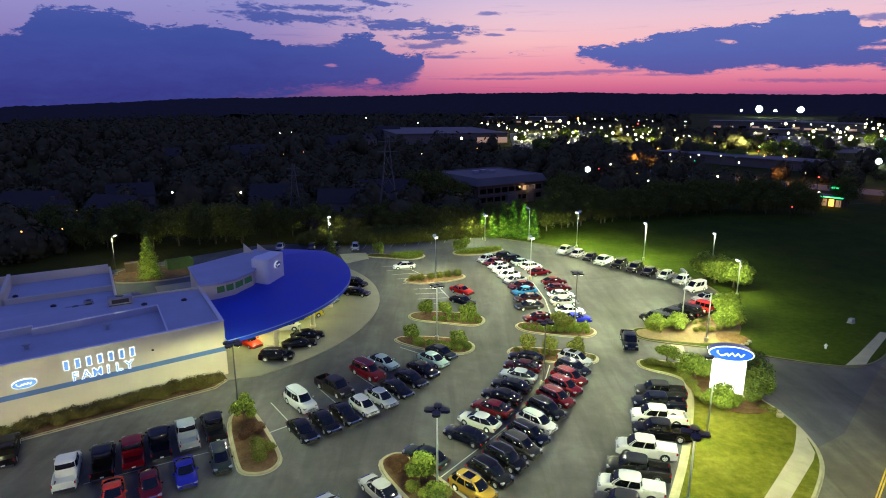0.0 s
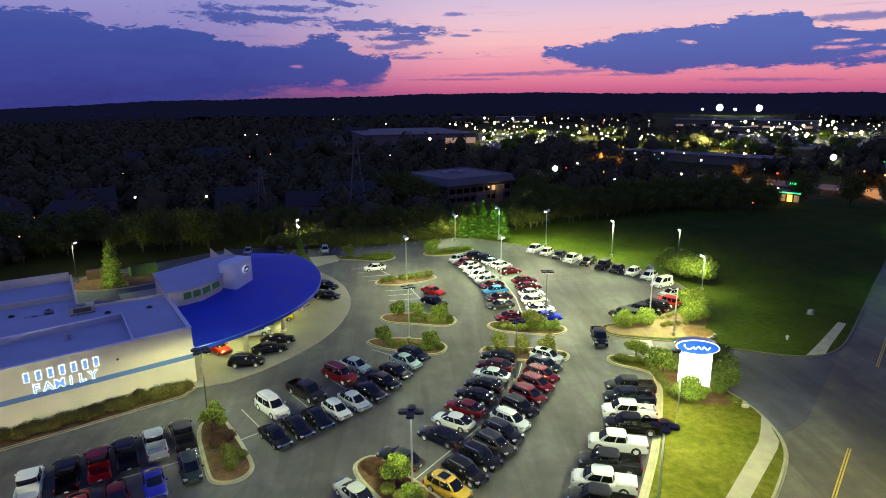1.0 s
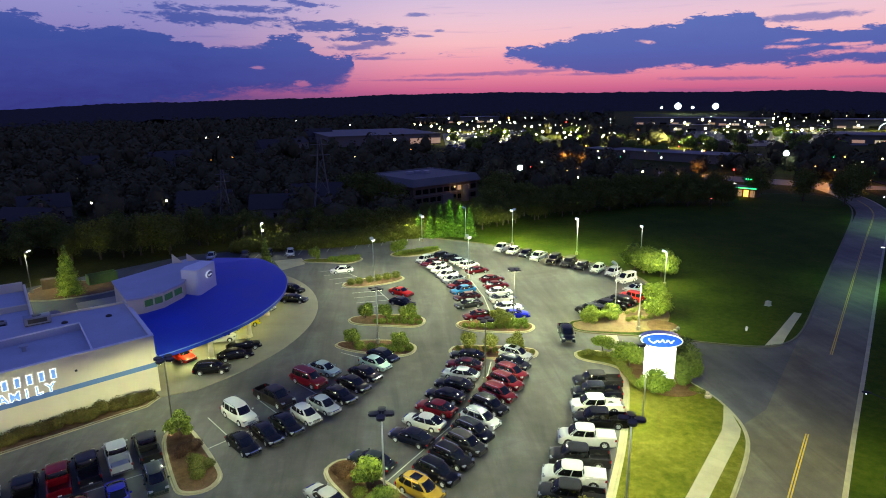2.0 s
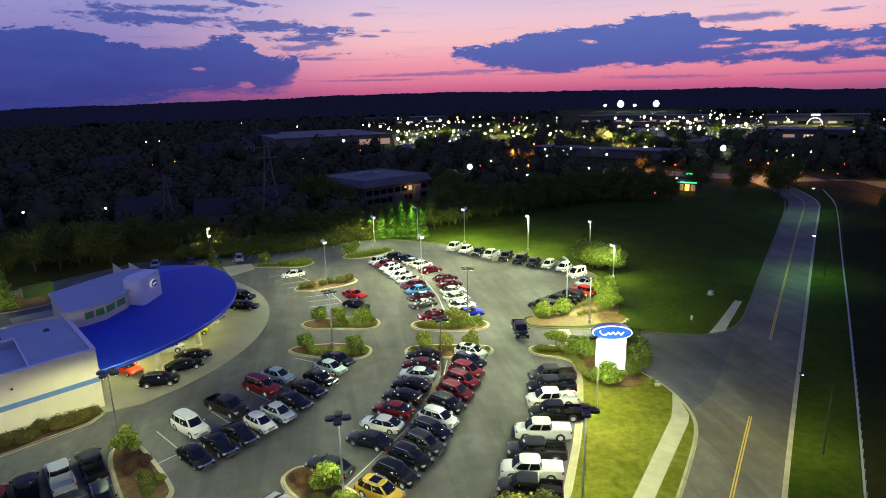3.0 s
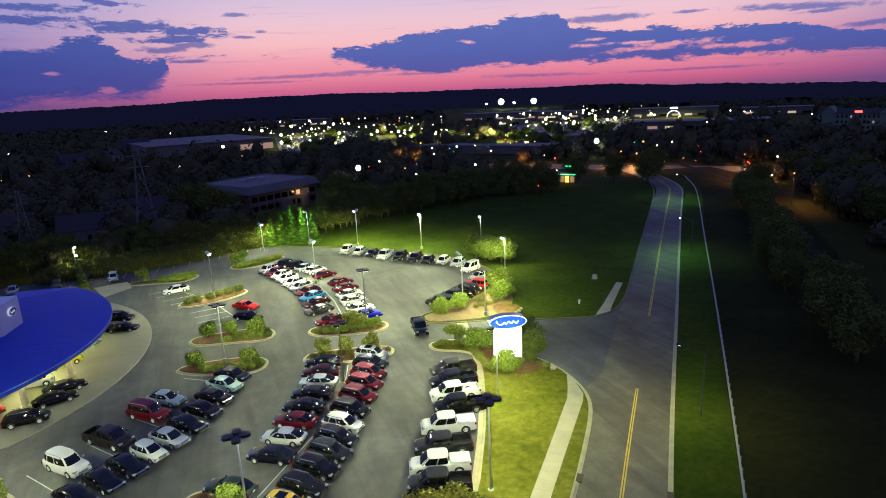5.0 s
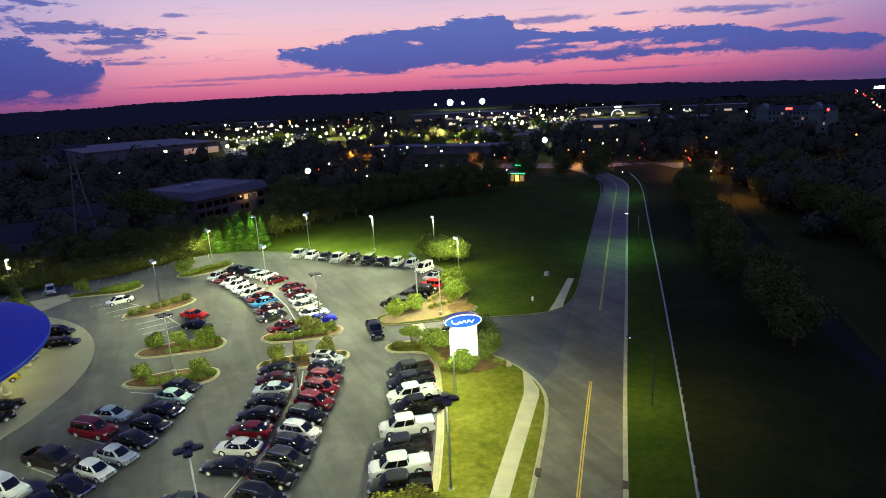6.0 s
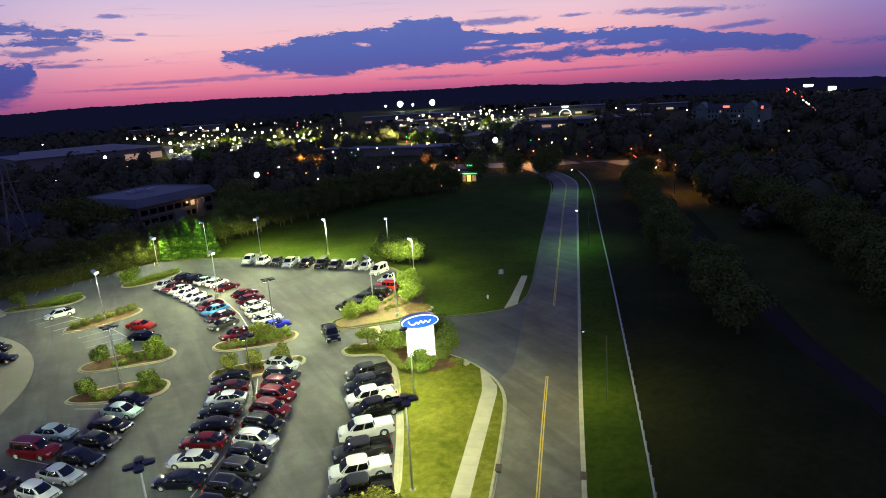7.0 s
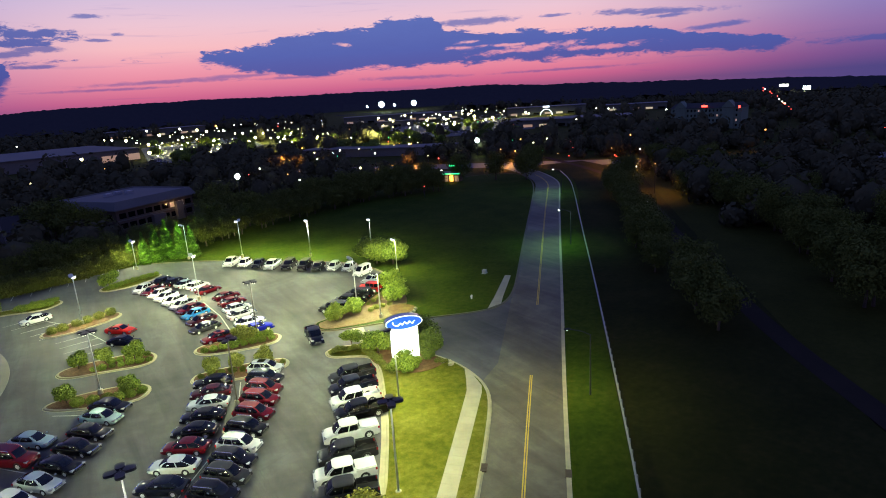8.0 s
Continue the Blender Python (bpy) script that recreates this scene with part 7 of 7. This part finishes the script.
for x, y, t, w, d, h in ((392, 742, -28, 120, 36, 8), (533, 582, -42.5, 96, 34, 9), (610, 505, -50, 70, 30, 7), (440, 690, -33, 60, 30, 8), (120, 900, 0, 120, 40, 8), (330, 610, -30, 40, 18, 6), (390, 400, -45, 110, 40, 6)):
    b = empty("store_building", pose(x, y, ground_height(math.hypot(x, y), math.degrees(math.atan2(x, y))), 0, 0, t), "distant low store building with lights", "building", "distant stores")
    part("wall", box_bm((-w / 2, w / 2, -d / 2, d / 2, 0, h)), PALE_WALL, b)
    part("roof", box_bm((-w / 2 - 1, w / 2 + 1, -d / 2 - 1, d / 2 + 1, h + 0.002, h + 0.7)), ROOF_PALE, b)
    for i in range(int(w // 14)):
        part("shopfront", box_bm((-w / 2 + 4 + i * 14, -w / 2 + 12 + i * 14, -d / 2 - 0.3, -d / 2 - 0.02, 0.5, 2.8)), (G_ROOM, G_SHOP, GLASS)[(i * 7 + int(w)) % 3], b)
hotel = empty("hotel_building", pose(378, 252, 0, 0, 0, -78) @ Matrix.Diagonal((0.56, 0.7, 0.8, 1)), "pale four-storey hotel with a red lit sign", "building")
HOTEL_WALL = material("greenish_hotel_render", (0.13, 0.17, 0.11), 0.8, var=0.12, scale=4, fine=3, bump=0.05)
part("wall", box_bm((-42, 42, -9, 9, 0, 17)), HOTEL_WALL, hotel)
for x in (-30, 27):
    part("gable", ([(x - 7, -9.6, 0), (x + 7, -9.6, 0), (x + 7, -9.6, 18), (x, -9.6, 23), (x - 7, -9.6, 18), (x - 7, -9.0, 0), (x + 7, -9.0, 0), (x + 7, 0, 18), (x, 0, 23), (x - 7, 0, 18)],
                   [(0, 1, 2, 3, 4), (1, 6, 7, 2), (0, 4, 9, 5), (3, 2, 7, 8), (4, 3, 8, 9)]), HOTEL_WALL, hotel, "pale gabled bay")
part("roof", ([(-43, -10, 17), (43, -10, 17), (43, 10, 17), (-43, 10, 17), (-40, 0, 21), (40, 0, 21)], [(0, 1, 5, 4), (2, 3, 4, 5), (0, 4, 3), (1, 2, 5), (3, 2, 1, 0)]), ROOF_DARK, hotel)
for fl in range(4):
    for i in range(18):
        part("window", box_bm((-39 + i * 4.4, -37.2 + i * 4.4, -9.08, -9.01, 2 + fl * 4, 3.8 + fl * 4)), G_ROOM if (i * 5 + fl * 3) % 11 == 0 else GLASS, hotel)
part("sign_panel", box_bm((-3.5, 3.5, -10.3, -10.1, 17.8, 19.4)), G_RED, hotel, "red lit sign panel")
part("sign_panel", box_bm((39, 41, -10.3, -10.1, 16.5, 18.5)), G_RED, hotel, "red lit sign panel")
arch = empty("lit_arch", pose(508, 555, 0.5, 0, 0, -42), "glowing white arch over a store entrance", "sign")
part("arch", tube([(7 * math.cos(math.pi * i / 16), 0, 7 * math.sin(math.pi * i / 16)) for i in range(17)], 0.5, 6), G_ARCH, arch)
part("sign_panel", box_bm((-4, 4, -0.3, 0.3, 9, 11)), G_ARCH, arch)
wash = empty("car_wash", pose(129, 198, 0, 0, 0, -50) @ Matrix.Diagonal((0.5, 0.6, 0.75, 1)), "small car wash with green edge lights and orange bays", "building")
part("wall", box_bm((-9, 9, 0, 6, 0, 4.2)), BRICK, wash)
part("canopy", box_bm((-10, 10, -5, 6.2, 4.6, 5.0)), SIDING, wash)
part("edge_light", box_bm((-10.2, 10.2, -5.3, -5.05, 4.6, 5.05)), G_GREEN, wash, "green light strip")
part("sign_panel", box_bm((1, 5, -0.5, -0.2, 8.3, 9.0)), G_GREEN, wash)
for i in range(4):
    part("bay", box_bm((-8 + i * 4.2, -5 + i * 4.2, -0.2, -0.02, 0.3, 3.4)), G_ROOM if i != 2 else G_ORANGE, wash, "orange lit wash bay")
    part("support", tube([(-8.5 + i * 5.6, -4.6, 0), (-8.5 + i * 5.6, -4.6, 4.6)], 0.15, 8), SIDING, wash)
lamp("car_wash_light", "POINT", pose(127, 195, 3.0), 160, (1.0, 0.5, 0.15), 0.5)

# far lots, the cross road
LOT_FAR = material("far_lot_asphalt", (0.085, 0.082, 0.07), 0.85, var=0.3, scale=15, fine=0.5, bump=0.0)


def gz(x, y):
    return ground_height(math.hypot(x, y), math.degrees(math.atan2(x, y)))


for pts in (V2((52, 450), (100, 446), (152, 520), (182, 700), (120, 840), (70, 640)), V2((262, 404), (345, 392), (470, 520), (480, 690), (330, 690), (282, 520))):
    c = sum(pts, Vector((0, 0))) / len(pts)
    tagged(part("pavement_far_lot", slab(pts, -2, gz(*c) + 0.3), LOT_FAR), "lamp-lit parking lot of a distant shopping centre", "car lot", kind="structure")
cross = rounded([(60, 345), (130, 272), (178, 218), (226, 164), (330, 40)], 2, False)
tagged(part("road_cross", strip(cross, -9, 9, -0.05, 0.012), LOT_FAR), "wide cross road under sodium lamps", "road", kind="structure")

tagged(part("road_side", strip(SIDE, -1.5, 1.5, -0.05, 0.135), material("old_side_road_asphalt", (0.024, 0.018, 0.012), 0.95, var=0.3, scale=5, fine=2, bump=0.1, spec=0.1)), "side road in the dark beyond the trees", "road", kind="structure")
for x, y, pw in ((152, 120, 7000), (182, 160, 12000)):
    lamp("sodium_light", "SPOT", pose(x, y, 9), pw, (1.0, 0.42, 0.10), 0.5, 150, 0.6)
post_far = mesh_of("pole", *tube([(0, 0, 0), (0, 0, 10)], 0.09, 5), DARK)
GLOBES = {}


# heads are oversized globes: the glare of each lamp is put into its width
def far_lamp(x, y, h, size, mat_, label="distant lit lamp post in the dusk", group="distant lamps"):
    key = (mat_.name, size)
    if key not in GLOBES:
        GLOBES[key] = mesh_of("lamp_head", *tube([(0, 0, z_ * size) for z_ in (-0.42, -0.37, -0.21, 0.0, 0.21, 0.37, 0.42)], [r_ * size for r_ in (0.08, 0.2, 0.36, 0.42, 0.36, 0.2, 0.08)], 12), mat_)
    z = gz(x, y)
    p = empty("lamp_post", pose(x, y, z), label, "lamp post", group)
    pole = part("pole", post_far, None, p)
    pole.scale = (1, 1, h / 10)
    hd = part("lamp_head", GLOBES[key], None, p)
    hd.location = (0, 0, h + 0.3 * size)


LOT_LAMPS = ((44, 692), (49, 669), (58, 635), (61, 583), (102, 844), (95, 692), (99, 654), (137, 820), (64, 533), (65, 481), (104, 613), (143, 746), (106, 560), (108, 504), (142, 690),
             (149, 600), (153, 588), (138, 494), (170, 620), (159, 689), (175, 601), (144, 473), (150, 473), (142, 434), (176, 518))
MALL_LAMPS = ((336, 663), (372, 662), (362, 629), (281, 494), (315, 517), (404, 640), (350, 540), (376, 566), (298, 442), (455, 656), (455, 636), (335, 464), (332, 508), (282, 420), (411, 593),
              (401, 567), (370, 513), (443, 590), (333, 444), (351, 457), (453, 568), (425, 496), (318, 600), (300, 560), (390, 610))
for i, (x, y) in enumerate(LOT_LAMPS + MALL_LAMPS):
    far_lamp(x, y, 8, round((1.7, 2.3, 2.9)[i * 7 % 3] * (0.4 + math.hypot(x, y) / 1000), 1), (G_WARM, G_WHITE, G_WARM)[i % 3], "distant lit lot lamp in the dusk", "distant lot lamps")
for x, y, s_ in ((51, 427, 2.6), (13, 427, 2.2), (-152, 492, 1.8), (98, 213, 0.9), (-11, 305, 1.1), (341, 339, 1.2), (197, 225, 0.7), (215, 235, 0.8)):
    far_lamp(x, y, 8, s_, G_WARM, "warm white lamp post among dark trees")
for x, y, s_ in ((56, 232, 2.3), (190, 262, 2.8)):
    far_lamp(x, y, 8, s_, G_COOL, "bright cool white lamp post")
for x, y in ((188, 462), (185, 427), (180, 401), (132, 311), (134, 272), (72, 209), (74, 265), (82, 194), (171, 302), (687, 1006), (116, 183), (-141, 525), (-134, 536), (-99, 422), (-117, 345), (-83, 182), (-62, 182), (-113, 894),
             (-106, 894), (-30, 735), (-26, 134), (472, 357), (844, 692), (892, 783), (515, 481), (500, 450), (655, 1346), (790, 1261)):
    far_lamp(x, y, 7, round(0.35 + math.hypot(x, y) / 560, 1), G_WHITE, "small white lamp post among dark trees")
for x, y, s_ in ((186, 842, 3.2), (239, 602, 1.6), (229, 513, 1.4), (75, 231, 0.7), (-268, 546, 1.3), (-76, 329, 0.6), (-67, 185, 0.4), (-108, 149, 0.7), (-91, 126, 0.4), (-84, 129, 0.35), (-94, 151, 0.45), (-57, 269, 0.5), (175, 223, 0.6), (173, 210, 0.7),
                 (1192, 2740, 9), (1614, 2515, 7)):
    far_lamp(x, y, 7, s_, G_ORANGE, "distant orange sodium lamp")
for x, y, s_ in ((246, 770, 1.5), (226, 410, 0.8), (203, 309, 0.7), (103, 174, 0.4), (330, 361, 1.6), (427, 413, 1.3), (218, 219, 0.9), (197, 173, 0.5), (229, 136, 0.5), (348, 135, 0.7)):
    far_lamp(x, y, 4, s_, G_RED, "small red light in the dark")
for x, y, s_ in ((275, 271, 0.8), (292, 245, 0.7), (311, 242, 1.3), (-92, 134, 0.6)):
    far_lamp(x, y, 4, s_, G_GREEN, "small green light in the dark")
for x, y, s_ in ((550, 1067, 13), (605, 1037, 12), (572, 1055, 5), (525, 1080, 4)):
    far_lamp(x, y, 10, s_, G_COOL, "very bright distant stadium floodlight", "stadium lights")
for x, y, z, w, h, m_ in ((790, 423, 17.0, 10, 2.8, G_WHITE), (819, 409, 12.0, 8, 4.0, G_COOL)):
    hs = empty("highway_sign", pose(x, y, gz(x, y), 0, 0, -62), "tall lit sign beside a far highway", "sign", "highway signs")
    part("mast", tube([(0, 0, 0), (0, 0, z)], 0.4, 8), DARK, hs)
    part("sign_panel", box_bm((-w / 2, w / 2, -0.4, 0.4, z + 0.01, z + h), bevel=0.1), m_, hs, "glowing sign panel")
def lamp_field(count, near, k0, k1):
    """The many small lamps of a distant lot, too far to count."""
    heads, poles = {G_WARM.name: [], G_WHITE.name: []}, []
    for _ in range(count):
        d = 1 / wr.uniform(1 / 850, 1 / near)
        x, y, q = d * wr.uniform(k0, k1), d, wr.choice((0.6, 0.8, 1.0, 1.5))
        z = gz(x, y)
        heads[wr.choice((G_WARM, G_WHITE)).name].append(tube([(x, y, z + 8.3 + z_ * q) for z_ in (-0.4, -0.3, -0.1, 0.1, 0.3, 0.4)], [r_ * q for r_ in (0.12, 0.3, 0.4, 0.4, 0.3, 0.12)], 8))
        poles.append(tube([(x, y, z), (x, y, z + 8)], 0.12, 4))
    root = tagged(part("distant_lamps", joined(*poles), DARK), "field of distant lit lot lamps in the dusk", "lamp posts", kind="stuff")
    for m_ in (G_WARM, G_WHITE):
        tagged(part("lamp_heads", joined(*heads[m_.name]), m_, root), kind="stuff")


lamp_field(70, 390, 0.10, 0.42)
lamp_field(46, 420, 0.50, 0.88)
for i in range(60):
    r, a = 1 / wr.uniform(1 / 900, 1 / 270), radians(wr.uniform(10, 54))
    far_lamp(r * math.sin(a), r * math.cos(a), 5, round(wr.choice((0.4, 0.55, 0.8)) * (0.6 + r / 900), 1), wr.choice((G_WHITE, G_ORANGE, G_RED, G_WARM, G_COOL, G_GREEN, G_WARM)), "small scattered distant light in the dark", "scattered distant lights")
for i in range(16):
    r, a = wr.uniform(180, 700), radians(wr.uniform(-32, 4))
    far_lamp(r * math.sin(a), r * math.cos(a), 5, wr.choice((0.25, 0.35, 0.5)) * (0.6 + r / 700), wr.choice((G_WHITE, G_ORANGE, G_WARM)), "small scattered distant light in the dark", "scattered distant lights")
for i, (x, y) in enumerate(((204, 260), (214, 226), (210, 214), (193, 160), (195, 161), (138, 111), (138, 110), (209, 164), (214, 163), (211, 237), (204, 232), (199, 222), (222, 196), (204, 382), (202, 401), (198, 374), (240, 234), (182, 208))):
    far_lamp(x, y, 0.8, 0.55, (G_RED, G_ORANGE, G_RED, G_ORANGE, G_WHITE)[i % 5] if i not in (5, 6) else G_WHITE, "vehicle light on the far road", "far vehicle lights")
for i in range(14):
    t = i / 13
    d = 1 / (0.00243 * (1 - t) + 0.00087 * t)
    d *= wr.uniform(0.94, 1.06)
    far_lamp(d * (0.886 - 0.018 * t), d * (0.46 + 0.037 * t) + d * wr.uniform(-0.004, 0.004), 12, 0.5 + 1.2 * t, wr.choice((G_RED, G_RED, G_WHITE)), "traffic light far up a highway", "highway lights")
for x, y in ((154, 120), (184, 164)):
    far_lamp(x, y, 9.2, 0.4, G_ORANGE, "orange sodium lamp on the side road", "cross road lamps")
for s_ in (60, 120, 175, 225, 280):
    p = along(cross, s_, s_ + 30)[0]
    lamp("sodium_light", "SPOT", pose(p.x, p.y, 11), 42000, (1.0, 0.40, 0.09), 0.6, 150, 0.6)
    far_lamp(p.x + 8, p.y + 6, 10.5, 0.8, G_ORANGE, "orange sodium lamp on the cross road", "cross road lamps")
for x, y in ((80, 520), (125, 560), (105, 660), (160, 440), (200, 400), (175, 560), (330, 480), (360, 600), (430, 560), (490, 530)):
    lamp("far_lot_light", "SPOT", pose(x, y, gz(x, y) + 16), 125000, (0.95, 0.95, 0.40), 0.8, 166, 0.4)
cab_ = empty("equipment_cabinet", BU @ pose(-6.8, 60.0, 0.0), "brown equipment cabinet on the rear verge", "cabinet")
part("housing", box_bm((-1.3, 1.3, -0.8, 0.8, 0.1, 2.0), bevel=0.05), BRICK, cab_)
part("plinth", box_bm((-1.5, 1.5, -1.0, 1.0, -0.05, 0.098)), CONCRETE, cab_)
skip = empty("waste_container", BU @ pose(2.0, 58.0, 0.0, 0, 0, 8), "green steel waste container behind the building", "container")
GREEN_P = material("green_container_paint", (0.07, 0.13, 0.03), 0.6, var=0.3, scale=1, fine=10, bump=0.1)
part("tub", joined(box(-2.6, 2.6, -1.1, -1.0, 0.15, 2.0), box(-2.6, 2.6, 1.0, 1.1, 0.15, 2.0), box(-2.6, -2.5, -1.0, 1.0, 0.15, 2.0), box(2.5, 2.6, -1.0, 1.0, 0.15, 2.0), box(-2.5, 2.5, -1.0, 1.0, 0.15, 0.3)), GREEN_P, skip)
for x in (-2.0, 2.0):
    part("skid", box_bm((x - 0.1, x + 0.1, -1.1, 1.1, -0.05, 0.148)), DARK, skip)

# trees of the far lots, green under their lamps
for i in range(64):
    if i % 2:
        r, a = wr.uniform(400, 660), wr.uniform(7, 25)
    else:
        r, a = wr.uniform(380, 640), wr.uniform(24, 43)
    x, y = r * math.sin(radians(a)), r * math.cos(radians(a))
    plant(("tree_round", "tree_round_b", "tree_round_mid")[i % 3], x, y, wr.uniform(1.3, 2.1), gz(x, y), wr.uniform(0, 360), "lamp-lit green tree of a distant car lot", "trees of the far lots")

# parked cars of the far lots, as low dark and pale bodies
def far_cars():
    body = [(-2.2, -0.9, 0.3), (2.2, -0.9, 0.3), (2.2, 0.9, 0.3), (-2.2, 0.9, 0.3), (-2.1, -0.85, 0.95), (2.0, -0.85, 0.85), (2.0, 0.85, 0.85), (-2.1, 0.85, 0.95), (-1.4, -0.65, 1.45), (0.6, -0.65, 1.45), (0.6, 0.65, 1.45), (-1.4, 0.65, 1.45)]
    faces = [(0, 1, 5, 4), (1, 2, 6, 5), (2, 3, 7, 6), (3, 0, 4, 7), (4, 5, 9, 8), (5, 6, 10, 9), (6, 7, 11, 10), (7, 4, 8, 11), (8, 9, 10, 11)]
    geos = []
    for k in range(420):
        left = k % 2
        d = 1 / wr.uniform(1 / 700, 1 / 420)
        row = round(d / 14) * 14
        x, y = row * (wr.uniform(0.12, 0.25) if left else wr.uniform(0.56, 0.80)), row
        m = pose(x, y, 0.3, 0, 0, 80 + wr.uniform(-4, 4))
        geos.append(([m @ Vector(v) for v in body], faces))
    me = mesh_of("far_cars", *joined(*geos), FAR_PAINT)
    tagged(new("far_cars", me), "rows of distant parked cars under lamps", "cars", kind="stuff")


FAR_PAINT = leaf_mat("distant_car_paint", (0.02, 0.02, 0.025), (0.5, 0.48, 0.46))
far_cars()
